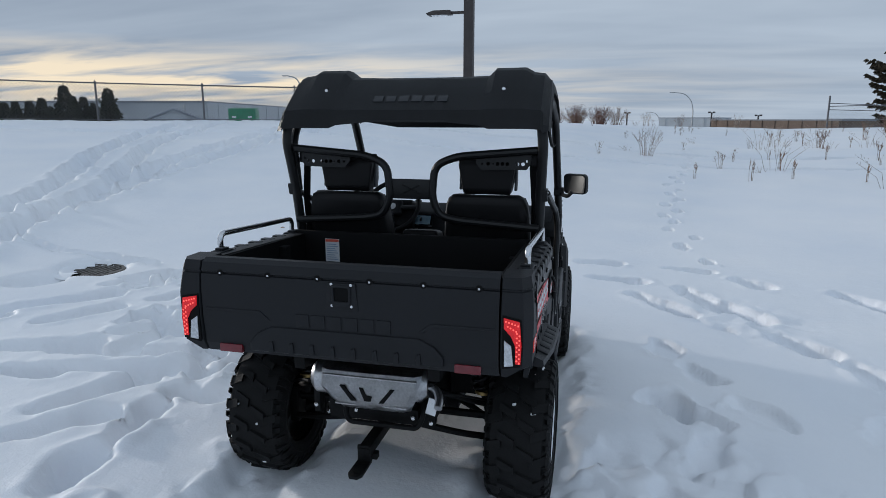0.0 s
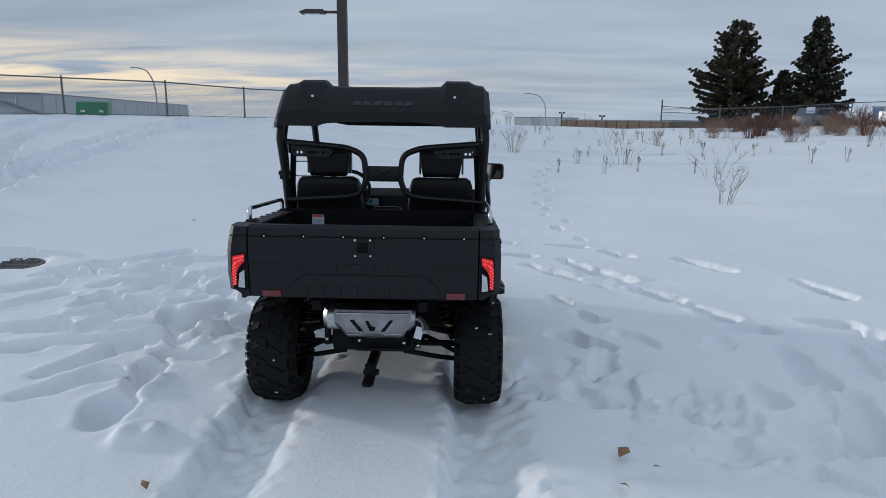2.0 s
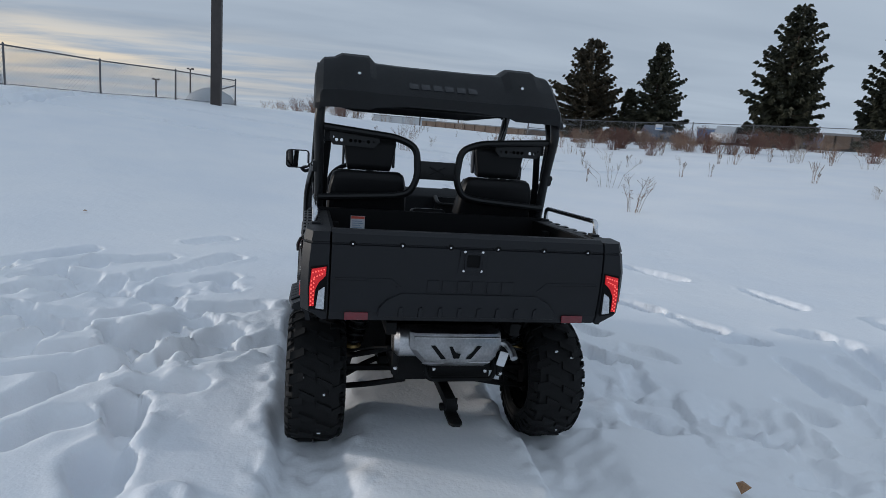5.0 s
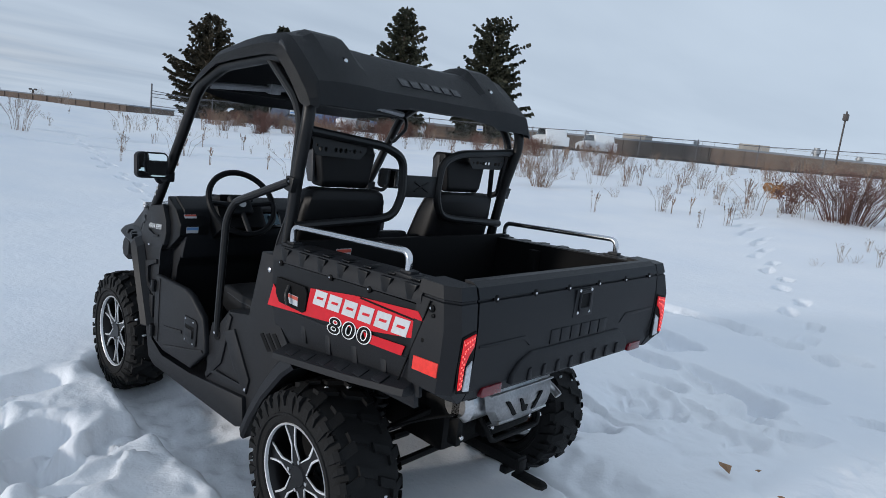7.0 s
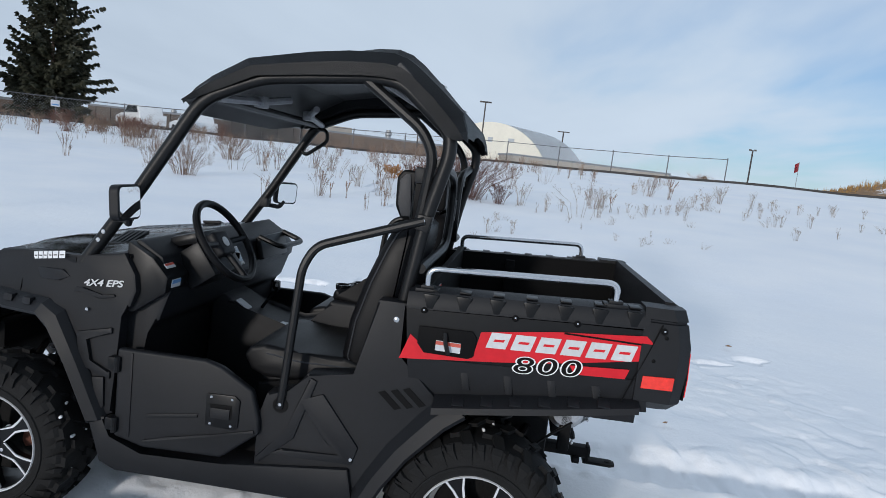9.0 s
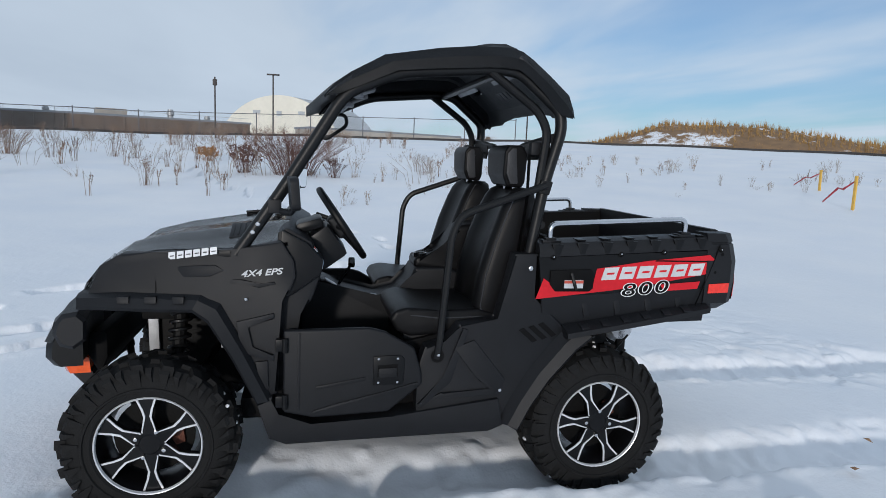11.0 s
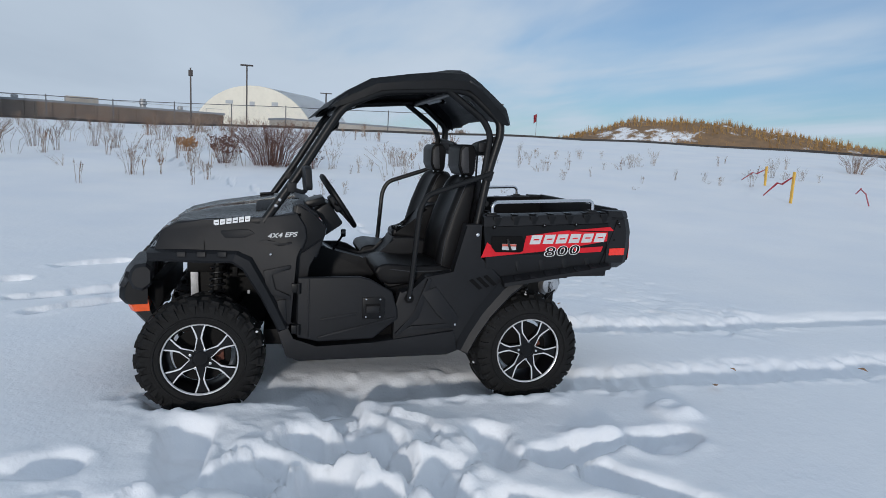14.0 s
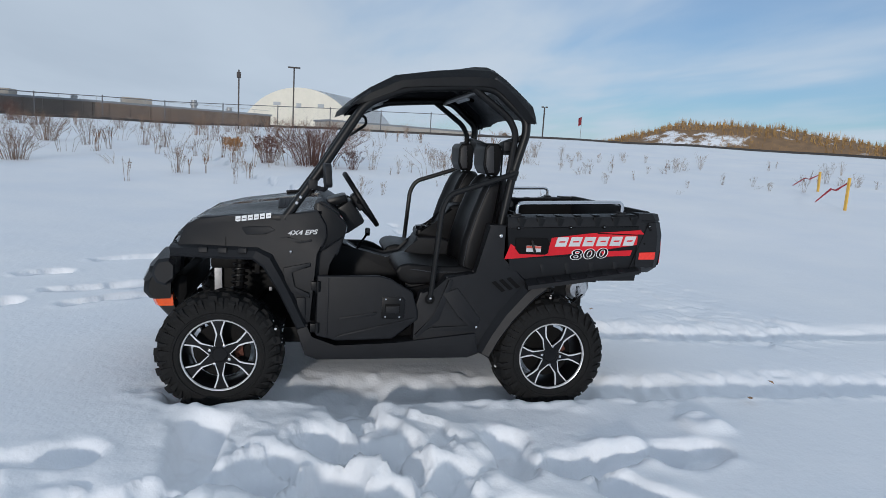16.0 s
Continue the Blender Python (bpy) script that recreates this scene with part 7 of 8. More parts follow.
                    vs.append(bm.verts.new((x, rr * math.cos(ang), rr * math.sin(ang))))
        for q in ((4, 5, 7, 6), (0, 1, 5, 4), (1, 3, 7, 5), (3, 2, 6, 7), (2, 0, 4, 6)):
            bm.faces.new([vs[i] for i in q])

    def make_wheel(hw):
        R = 0.338
        ty = bmesh.new()
        prof = [(-hw + 0.02, 0.198), (-hw + 0.002, 0.215), (-hw - 0.004, 0.26), (-hw + 0.006, R - 0.045), (-hw + 0.030, R - 0.014), (-hw * 0.5, R - 0.006), (0, R - 0.004), (hw * 0.5, R - 0.006), (hw - 0.030, R - 0.014), (hw - 0.006, R - 0.045), (hw + 0.004, 0.26), (hw - 0.002, 0.215), (hw - 0.02, 0.198)]
        add_lathe(ty, prof, (0, 0, 0), "x", 48)
        # raised sidewall ring
        for sd in (-1, 1):
            add_lathe(ty, [(sd * (hw + 0.000), 0.236), (sd * (hw + 0.008), 0.240), (sd * (hw + 0.008), 0.246), (sd * (hw + 0.000), 0.250)], (0, 0, 0), "x", 40)
        bmesh.ops.recalc_face_normals(ty, faces=ty.faces)
        return ty

    def block_mesh(bm, name):
        bmesh.ops.recalc_face_normals(bm, faces=bm.faces)
        me = bpy.data.meshes.new(name)
        bm.to_mesh(me)
        bm.free()
        me.materials.append(RUBBER)
        return me

    def tread_block(hw, sd, outer):
        R = 0.338
        bm = bmesh.new()
        if outer:
            lug(bm, 1, 0, R - 0.03, R + 0.010, 0.09, sd * hw * 0.45, sd * (hw - 0.008), 0.075, -sd * 0.035)
        else:
            lug(bm, 1, 0, R - 0.02, R + 0.010, 0.0, sd * 0.006, sd * hw * 0.55, 0.062, sd * 0.05)
        return block_mesh(bm, "tread_block")

    def shoulder_knob(hw, sd, outer):
        """A bite running down the tyre's shoulder."""
        R = 0.338
        bm = bmesh.new()
        da, hh = (0.09, 0.06) if outer else (0.25, 0.035)
        deep = R - 0.085 if outer else R - 0.065
        out, inn = [], []
        for x, r, xi in ((hw - 0.012, R - 0.012, hw - 0.03), (hw + 0.003, R - 0.030, hw - 0.014), (hw + 0.007, deep, hw - 0.008)):
            w = hh * (1.0 if r > R - 0.06 else 0.35)
            sk = 0.0 if r > R - 0.06 else 0.05
            for q in (-1, 1):
                ang = da + sk + q * w
                out.append(bm.verts.new((sd * x, r * math.cos(ang), r * math.sin(ang))))
                ang = da + sk + q * w * 1.15
                inn.append(bm.verts.new((sd * xi, r * math.cos(ang), r * math.sin(ang))))
        for f in ((0, 1, 3, 2), (2, 3, 5, 4)):
            bm.faces.new([out[k] for k in f])
        for k0, k1 in ((0, 2), (2, 4)):
            bm.faces.new((out[k0], out[k1], inn[k1], inn[k0]))
            bm.faces.new((out[k0 + 1], inn[k0 + 1], inn[k1 + 1], out[k1 + 1]))
        return block_mesh(bm, "shoulder_knob")

    def rim_parts(parent, hw, s):
        """Six split spokes, black with bright machined edges."""
        X = hw - 0.030
        bm = bmesh.new()
        add_lathe(bm, [(s * (hw - 0.012), 0.205), (s * (hw - 0.03), 0.196), (s * (hw - 0.09), 0.180), (s * -0.05, 0.176), (s * (0.03 - hw), 0.192)], (0, 0, 0), "x", 40)
        add_lathe(bm, [(s * (X - 0.035), 0.0), (s * (X - 0.035), 0.05), (s * (X - 0.004), 0.046), (s * (X + 0.004), 0.038), (s * (X + 0.004), 0.0)], (0, 0, 0), "x", 24)
        deg = radians(1)
        for i in range(6):
            a = 2 * math.pi * i / 6 + math.pi / 2
            side = [(0.040, 29.5), (0.060, 27), (0.115, 7.5), (0.150, 8.6), (0.198, 11.5)]
            poly = [(r * math.cos(a + d * deg), r * math.sin(a + d * deg)) for r, d in side] + [(r * math.cos(a - d * deg), r * math.sin(a - d * deg)) for r, d in side[::-1]]
            add_prism(bm, poly, s * (X - 0.030), s * (X - 0.002), "x", 0.0)
        rim = part("rim", bm, RIMBLACK, parent, "gloss black six-spoke rim")
        rings = bmesh.new()
        add_lathe(rings, [(s * (hw - 0.020), 0.1965), (s * (hw - 0.008), 0.1990), (s * (hw - 0.006), 0.203), (s * (hw - 0.012), 0.206)], (0, 0, 0), "x", 48)
        part("rim_lip", rings, ALLOY, rim, "bright machined rim lip")
        for i in range(6):
            a = 2 * math.pi * i / 6 + math.pi / 2
            for q in (-1, 1):
                bm = bmesh.new()
                o = [(0.059, 28.6), (0.115, 7.6), (0.150, 8.7), (0.197, 11.6), (0.197, 9.4), (0.150, 5.7), (0.118, 3.6), (0.104, 6.0), (0.0625, 21.5), (0.054, 25.0)]
                add_prism(bm, [(r * math.cos(a + q * d * deg), r * math.sin(a + q * d * deg)) for r, d in o], s * (X - 0.004), s * (X + 0.0015), "x", 0.0)
                part("bright_edge", bm, ALLOY, rim)
        for i in range(4):
            a = 2 * math.pi * i / 4 + 0.5
            bm = bmesh.new()
            add_lathe(bm, [(s * (X - 0.01), 0), (s * (X - 0.01), 0.009), (s * (X + 0.008), 0.008), (s * (X + 0.010), 0)], (0, 0.058 * math.cos(a), 0.058 * math.sin(a)), "x", 8)
            part("wheel_nut", bm, BOLT, rim)
        bm = bmesh.new()
        add_lathe(bm, [(s * (X - 0.10), 0.03), (s * (X - 0.10), 0.158), (s * (X - 0.095), 0.158), (s * (X - 0.095), 0.03)], (0, 0, 0), "x", 28)
        disc = part("brake_disc", bm, CHASSIS, parent)
        bm = bmesh.new()
        add_prism(bm, [(-0.12, -0.04), (-0.08, -0.05), (-0.065, -0.02), (-0.08, 0.04), (-0.115, 0.03)], s * (X - 0.13), s * (X - 0.08), "x", 0.008)
        part("brake_caliper", bm, BRONZE, parent, "rust-brown brake caliper")

    tyre_mesh = {}
    for wy, hw, cx, nm in ((1.93, 0.112, 0.640, "front"), (0.0, 0.140, 0.628, "rear")):
        for s in SIDES:
            w = new("wheel")
            w.empty_display_size = 0.1
            w.parent = car
            w.location = (s * cx, wy, 0.335)
            w.rotation_euler = (radians({"front": -3, "rear": -24}[nm] * (1 if s < 0 else -1)), 0, 0)
            if nm not in tyre_mesh:
                ob = part("tyre", make_wheel(hw), RUBBER, w, "knobbly black all-terrain tyre", 30)
                tyre_mesh[nm] = ob.data
            else:
                ob = new("tyre", tyre_mesh[nm])
                ob.parent = w
                tagged(ob, "knobbly black all-terrain tyre")
            if (nm, "blocks") not in tyre_mesh:
                tyre_mesh[nm, "blocks"] = [(sd, kind(hw, sd, outer)) for sd in (-1, 1) for outer in (False, True) for kind in (tread_block, shoulder_knob)]
            for i in range(18):
                for sd, me in tyre_mesh[nm, "blocks"]:
                    ob = new(me.name.split(".")[0], me)
                    ob.parent = w
                    ob.rotation_euler = (2 * math.pi * i / 18 + (math.pi / 18 if sd > 0 else 0), 0, 0)
            rim_parts(w, hw, s)
            # snow caught between the lugs
            rng = random.Random(int(wy * 10) + s)
            bm = bmesh.new()
            for _ in range(18):
                a = rng.uniform(0, 2 * math.pi)
                x = rng.choice((-1, 1)) * rng.uniform(0.1, 0.85) * hw
                r = 0.334
                add_box(bm, (x, r * math.cos(a), r * math.sin(a)), (rng.uniform(0.008, 0.026), rng.uniform(0.006, 0.016), 0.010), 0.003, Euler((a, 0, rng.uniform(0, 1))).to_matrix(), 1)
            tagged(part("caked_snow", bm, SNOW, w), "bits of snow in the tread", kind="stuff")

    # --- roll cage ---
    for s in SIDES:
        bm = bmesh.new()
        add_tube(bm, [(s * 0.668, 1.600, 1.10), (s * 0.664, 1.42, 1.365), (s * 0.650, 1.175, 1.765), (s * 0.640, 0.955, 1.862), (s * 0.640, 0.55, 1.902), (s * 0.640, 0.44, 1.895), (s * 0.652, 0.245, 1.735), (s * 0.660, 0.240, 1.655), (s * 0.650, 0.300, 1.423), (s * 0.640, 0.352, 1.08)], 0.0255, 12, 0.07)
        cage = part("cage_hoop", bm, TUBE, car, "black tubular roll-cage side hoop")
        bm = bmesh.new()
        add_tube(bm, [(s * 0.640, 0.575, 1.895), (s * 0.648, 0.345, 1.735), (s * 0.650, 0.298, 1.65), (s * 0.645, 0.325, 1.40)], 0.020, 10, 0.05)
        part("cage_brace", bm, TUBE, cage)
        bm = bmesh.new()
        add_prism(bm, [(0.325, 1.44), (0.270, 1.435), (0.285, 1.375), (0.335, 1.385)], s * 0.640, s * 0.684, "x", 0.006)
        part("arm_bracket", bm, TUBE, cage)
        bolt(cage, (s * 0.684, 0.306, 1.417), "x", 0.009, BOLT, s * 0.006)
        for y, z in ((1.535, 1.195), (1.515, 1.228)):
            bolt(cage, (s * 0.690, y, z), "x", 0.009, BOLT, s * 0.006)
        # hip bar
        bm = bmesh.new()
        add_tube(bm, [(s * 0.680, 0.300, 1.418), (s * 0.700, 0.680, 1.282), (s * 0.712, 0.722, 1.20), (s * 0.706, 0.757, 0.72), (s * 0.700, 0.765, 0.655)], 0.0165, 10, 0.07)
        hip = part("hip_bar", bm, TUBE, car, "black bent hip restraint bar")
        bm = bmesh.new()
        add_lathe(bm, [(s * 0.690, 0.0), (s * 0.690, 0.032), (s * 0.7045, 0.03), (s * 0.7045, 0.0)], (0, 0.762, 0.665), "x", 16)
        part("bar_socket", bm, BLACK_PRINT_AND_SHADE, hip)
        bolt(hip, (s * 0.715, 0.760, 0.672), "x", 0.007, BOLT, s * 0.006)
        # mirror
        bm = bmesh.new()
        turn = Euler((MIRROR[s][0], 0, MIRROR[s][1])).to_matrix()

        def mirror_plate(bm, w, h, r, y0, y1, bevel):
            pts = [(sx * (w / 2 - r) + r * math.cos(a), sz * (h / 2 - r) + r * math.sin(a)) for sx, sz, a0 in ((1, 1, 0.0), (-1, 1, 1.571), (-1, -1, 3.142), (1, -1, 4.712)) for a in (a0, a0 + 0.39, a0 + 0.785, a0 + 1.18, a0 + 1.571)]
            add_prism(bm, pts, y0, y1, "y", bevel)
            for v in bm.verts:
                v.co = turn @ v.co + Vector((s * 0.782, 1.372, 1.360))

        mirror_plate(bm, 0.160, 0.128, 0.026, 0.018, -0.0150, 0.004)
        mir = part("wing_mirror", bm, PLASTIC, car, "rectangular black wing mirror")
        bm = bmesh.new()
        mirror_plate(bm, 0.143, 0.111, 0.020, -0.0140, -0.0168, 0.0)
        part("mirror_glass", bm, MIRRORGLASS, mir)
        bm = bmesh.new()
        add_tube(bm, [(s * 0.76, 1.372, 1.31), (s * 0.735, 1.385, 1.275), (s * 0.685, 1.435, 1.285)], 0.013, 8, 0.03)
        add_box(bm, (s * 0.672, 1.45, 1.30), (0.065, 0.05, 0.055), 0.008)
        part("mirror_arm", bm, PLASTIC, mir)
        # back frame loop
        bm = bmesh.new()
        o = 0.0
        add_tube(bm, [(s * 0.652, 0.268, 1.625), (s * 0.235, 0.268, 1.590), (s * 0.125, 0.268, 1.545), (s * 0.110, 0.270, 1.38), (s * 0.150, 0.272, 1.290), (s * 0.24, 0.275, 1.270), (s * 0.645, 0.300, 1.240)], 0.0195, 10, 0.09)
        part("back_frame", bm, TUBE, car, "black tubular seat-back frame loop")
        # plate carrying the headrest, with its holes
        cu = bpy.data.curves.new("headrest_plate", "CURVE")
        cu.dimensions, cu.fill_mode, cu.extrude, cu.bevel_depth = "2D", "BOTH", 0.003, 0.001
        outline = [(0.600, 1.615), (0.335, 1.598), (0.330, 1.560), (0.36, 1.525), (0.58, 1.530), (0.60, 1.56)]
        rings = [outline]
        for f, r in ((0.07, 0.007), (0.14, 0.010), (0.24, 0.010), (0.42, 0.010), (0.51, 0.010), (0.60, 0.010), (0.68, 0.005), (0.77, 0.010), (0.88, 0.006)):
            hx, hz = 0.60 - 0.27 * f, 1.556 + (0.014 if f == 0.07 else 0.0)
            rings.append([(hx + r * math.cos(k * math.pi / 7), hz + r * math.sin(k * math.pi / 7)) for k in range(14)])
        for ring in rings:
            sp = cu.splines.new("POLY")
            sp.points.add(len(ring) - 1)
            for q, (hx, hz) in zip(sp.points, ring):
                q.co = (s * hx, hz, 0, 1)
            sp.use_cyclic_u = True
        tmp = new("headrest_plate", cu)
        me = bpy.data.meshes.new_from_object(tmp.evaluated_get(bpy.context.evaluated_depsgraph_get()))
        bpy.data.objects.remove(tmp)
        me.transform(Matrix(((1, 0, 0, 0), (0, 0, -1, 0.285), (0, 1, 0, 0), (0, 0, 0, 1))))
        me.materials.append(TUBE)
        pl = new("headrest_plate", me)
        pl.parent = car
        tagged(pl, "black headrest plate with round holes")
        # seat belt: reel and webbing
        bm = bmesh.new()
        add_box(bm, (s * 0.605, 0.335, 1.575), (0.05, 0.055, 0.06), 0.012)
        reel = part("belt_reel", bm, PLASTIC, car, "black seat-belt reel")
        bm = bmesh.new()
        add_loft(bm, [[(s * 0.585, 0.36, 1.56), (s * 0.625, 0.36, 1.56)], [(s * 0.600, 0.365, 1.35), (s * 0.640, 0.365, 1.35)], [(s * 0.60, 0.40, 1.05), (s * 0.64, 0.40, 1.05)]], False)
        bmesh.ops.solidify(bm, geom=bm.faces[:], thickness=0.003)
        part("belt_webbing", bm, VINYL, reel)
    bm = bmesh.new()
    add_box(bm, (0, 0.275, 1.423), (0.22, 0.018, 0.100), 0.004)
    cp = part("centre_plate", bm, TUBE, car, "black centre plate with a pressed cross")
    bm = bmesh.new()
    for a in (0.45, -0.45):
        add_box(bm, (0, 0.264, 1.423), (0.10, 0.006, 0.008), 0.002, Euler((0, a, 0)).to_matrix(), 1)
    part("pressed_cross", bm, PANEL, cp)
    for y, z, r in ((1.16, 1.775, 0.02), (0.50, 1.895, 0.02)):
        bm = bmesh.new()
        add_tube(bm, [(-0.64, y, z), (0.64, y, z)], r, 10)
        part("cage_cross_bar", bm, TUBE, car)

    # --- roof ---
    top = [(1.336, 1.712), (1.27, 1.776), (1.18, 1.838), (1.027, 1.924), (0.80, 1.966), (0.66, 1.983), (0.575, 1.986), (0.50, 1.988), (0.45, 1.974), (0.402, 1.944), (0.32, 1.880), (0.235, 1.809), (0.216, 1.760), (0.208, 1.722)]
    low = [(1.336, 1.700), (1.26, 1.726), (1.185, 1.762), (0.965, 1.863), (0.79, 1.882), (0.66, 1.893), (0.586, 1.899), (0.52, 1.901), (0.454, 1.897), (0.405, 1.865), (0.335, 1.805), (0.258, 1.722), (0.230, 1.712), (0.206, 1.708)]
    bm = bmesh.new()
    rows = []
    for i, ((y, z), (yl, zl)) in enumerate(zip(top, low)):
        t = i / (len(top) - 1)
        wide = float(np.interp(t, [0, 0.15, 0.4, 1], [0.672, 0.680, 0.686, 0.694]))
        horn = float(np.interp(y, [0.208, 0.25, 0.32, 0.42, 0.53, 0.58, 0.66, 0.75], [0.0, 0.006, 0.014, 0.024, 0.027, 0.024, 0.008, 0.0]))
        dip = -float(np.interp(y, [0.2, 0.32, 0.5, 0.9, 1.2, 1.34], [0.0, 0.004, 0.016, 0.020, 0.01, 0.0]))
        drop = 0.030 if i == len(top) - 1 else 0.0
        y, z = 1.55 + (y - 1.55) * 1.02, 1.525 + (z - 1.525) * 1.02
        sh_x = wide - 0.045
        half = [(wide, yl, zl), (wide - 0.008, (yl + y) / 2, (zl + z) / 2), (sh_x + 0.012, y, z - 0.018), (sh_x, y, z - 0.004), (0.590, y, z + horn * 0.12), (0.548, y, z + horn), (0.400, y, z + horn), (0.362, y, z + dip * 0.7 + drop * 0.5), (0.20, y, z + dip + drop), (0.0, y, z + dip + drop)]
        # the front edge sweeps back towards the sides
        back = float(np.interp(i, [0, 1, 2, 3], [0.085, 0.055, 0.025, 0.0]))
        half = [(x, b - back * min(1.0, max(0.0, (x - 0.40) / 0.27)), c + 0.55 * back * min(1.0, max(0.0, (x - 0.40) / 0.27))) for x, b, c in half]
        rows.append([(-x, b, c) for x, b, c in half] + [(x, b, c) for x, b, c in half[-2::-1]])
    add_loft(bm, rows, False)
    bmesh.ops.solidify(bm, geom=bm.faces[:], thickness=0.012)
    roof = part("roof", bm, ROOFPLASTIC, car, "moulded black plastic hard roof", 13)
    for s in SIDES:
        bolt(roof, (s * 0.458, 0.345, 1.912), "y", 0.017, BLACK_PRINT_AND_SHADE, -0.034)
        bolt(roof, (s * 0.458, 0.312, 1.912), "y", 0.010, BOLT, -0.010)
        for y, z in ((0.42, 1.935), (0.31, 1.845)):
            bm = bmesh.new()
            add_prism(bm, [(y + 0.04, z + 0.012), (y + 0.025, z + 0.025), (y - 0.045, z - 0.035), (y - 0.035, z - 0.05)], s * 0.668, s * 0.6805, "x", 0.007)
            part("roof_flute", bm, ROOFPLASTIC, roof)
        # grey strap under the front of the roof
        bm = bmesh.new()
        add_tube(bm, [(s * 0.62, 1.13, 1.775), (s * 0.30, 1.10, 1.80), (s * 0.18, 1.02, 1.83)], 0.016, 8, 0.04)
        add_box(bm, (s * 0.30, 1.10, 1.80), (0.06, 0.05, 0.05), 0.01)
        part("roof_strap", bm, ALUGREY, roof, "grey strip under the roof")
        # pale grey strip across the inner slope at the rear
        bm = bmesh.new()
        add_box(bm, (s * 0.36, 0.420, 1.902), (0.40, 0.035, 0.010), 0.003, Euler((0.75, 0, 0)).to_matrix())
        part("roof_strap", bm, ALUGREY, roof, "grey strip under the roof")
        # grab handle by the windscreen post
        bm = bmesh.new()
        add_tube(bm, [(s * 0.635, 1.165, 1.755), (s * 0.625, 1.10, 1.75), (s * 0.622, 1.09, 1.69), (s * 0.635, 1.215, 1.60), (s * 0.65, 1.255, 1.625)], 0.011, 8, 0.03)
        if s > 0:
            part("grab_handle", bm, TUBE, car, "black grab handle on the post")
        else:
            bm.free()
    for i in range(6):
        x = -0.165 + i * 0.066
        bm = bmesh.new()
        add_box(bm, (x, 0.276, 1.868), (0.050, 0.046, 0.007), 0.0015, Euler((0.69, 0, 0)).to_matrix())
        part("embossed_block", bm, ROOFPLASTIC, roof)

    # --- cab interior ---
    bm = bmesh.new()
    add_prism(bm, [(0.40, 0.42), (0.40, 0.80), (0.62, 0.76), (0.90, 0.70), (0.92, 0.46), (1.40, 0.46), (1.46, 0.60), (1.46, 0.40)], -0.60, 0.60, "x", 0.01)
    part("floor_tub", bm, INSIDE, car, "black moulded floor tub")
    bm = bmesh.new()
    add_prism(bm, [(1.46, 0.45), (1.44, 1.19), (1.40, 1.21), (1.30, 1.15), (1.26, 1.02), (1.30, 0.90), (1.36, 0.85), (1.39, 0.45)], -0.64, 0.64, "x", 0.015)
    dash = part("dashboard", bm, PLASTIC, car, "black moulded dashboard")
    for s in SIDES:
        bm = bmesh.new()
        add_prism(bm, [(1.425, 1.205), (1.32, 1.15), (1.255, 1.08), (1.262, 1.02), (1.385, 0.93), (1.435, 0.92)], s * 0.52, s * 0.675, "x", 0.012)
        part("dash_cheek", bm, PANEL, dash)
    bm = bmesh.new()
    add_box(bm, (-0.38, 1.245, 1.105), (0.26, 0.14, 0.16), 0.02, Euler((-0.62, 0, 0)).to_matrix())
    add_box(bm, (-0.38, 1.31, 1.20), (0.20, 0.12, 0.05), 0.02, Euler((-0.3, 0, 0)).to_matrix())
    col = part("instrument_pod", bm, PANEL, dash, "black instrument and column pod")
    for x, z in ((-0.485, 1.12), (-0.485, 1.075), (-0.21, 1.12)):
        bm = bmesh.new()
        add_box(bm, (x, 1.20, z), (0.012, 0.03, 0.028), 0.003)
        part("dash_switch", bm, GLOSS, dash)
    bolt(dash, (-0.485, 1.245, 1.07), "x", 0.006, BOLT, -0.006)
    bm = bmesh.new()
    add_box(bm, (0.36, 1.262, 1.10), (0.34, 0.03, 0.12), 0.01, Euler((-0.25, 0, 0)).to_matrix())
    part("glove_box", bm, PANEL, dash)
    bm = bmesh.new()
    add_tube(bm, [(0.20, 1.27, 1.16), (0.20, 1.15, 1.12), (0.52, 1.15, 1.12), (0.52, 1.27, 1.16)], 0.014, 10, 0.05)
    part("passenger_bar", bm, TUBE, dash, "black passenger grab bar")
    for y0, z0, tilt, high, mat in ((1.286, 1.117, -0.75, 0.022, STICKER), (1.256, 1.052, 0.11, 0.032, STICKER)):
        bm = bmesh.new()
        add_box(bm, (-0.612, y0, z0), (0.062, 0.003, high), 0, Euler((tilt, 0, 0)).to_matrix())
        lab = part("dash_sticker", bm, mat, dash, "small white warning sticker")
        bm = bmesh.new()
        add_box(bm, Vector((-0.612, y0, z0)) + Euler((tilt, 0, 0)).to_matrix() @ Vector((0, -0.0018, high * 0.22)), (0.060, 0.001, high * 0.45), 0, Euler((tilt, 0, 0)).to_matrix())
        part("sticker_band", bm, STICKERRED if high < 0.03 else STICKERBLUE, lab)
    bm = bmesh.new()
    add_box(bm, (-0.205, 1.225, 1.105), (0.15, 0.03, 0.095), 0.012, Euler((-0.55, 0, 0)).to_matrix())
    disp = part("display", bm, GLOSS, dash, "instrument display")
    bm = bmesh.new()
    add_box(bm, Vector((-0.205, 1.225, 1.105)) + Euler((-0.55, 0, 0)).to_matrix() @ Vector((0, -0.0162, 0)), (0.115, 0.002, 0.062), 0, Euler((-0.55, 0, 0)).to_matrix())
    part("screen", bm, SCREEN, disp, "pale display glass")
    # steering wheel
    c = Vector((-0.395, 1.168, 1.206))
    axis = Vector((0, -0.825, 0.565)).normalized()
    up = Vector((0, 0.565, 0.825)).normalized()
    rt = Vector((1, 0, 0))
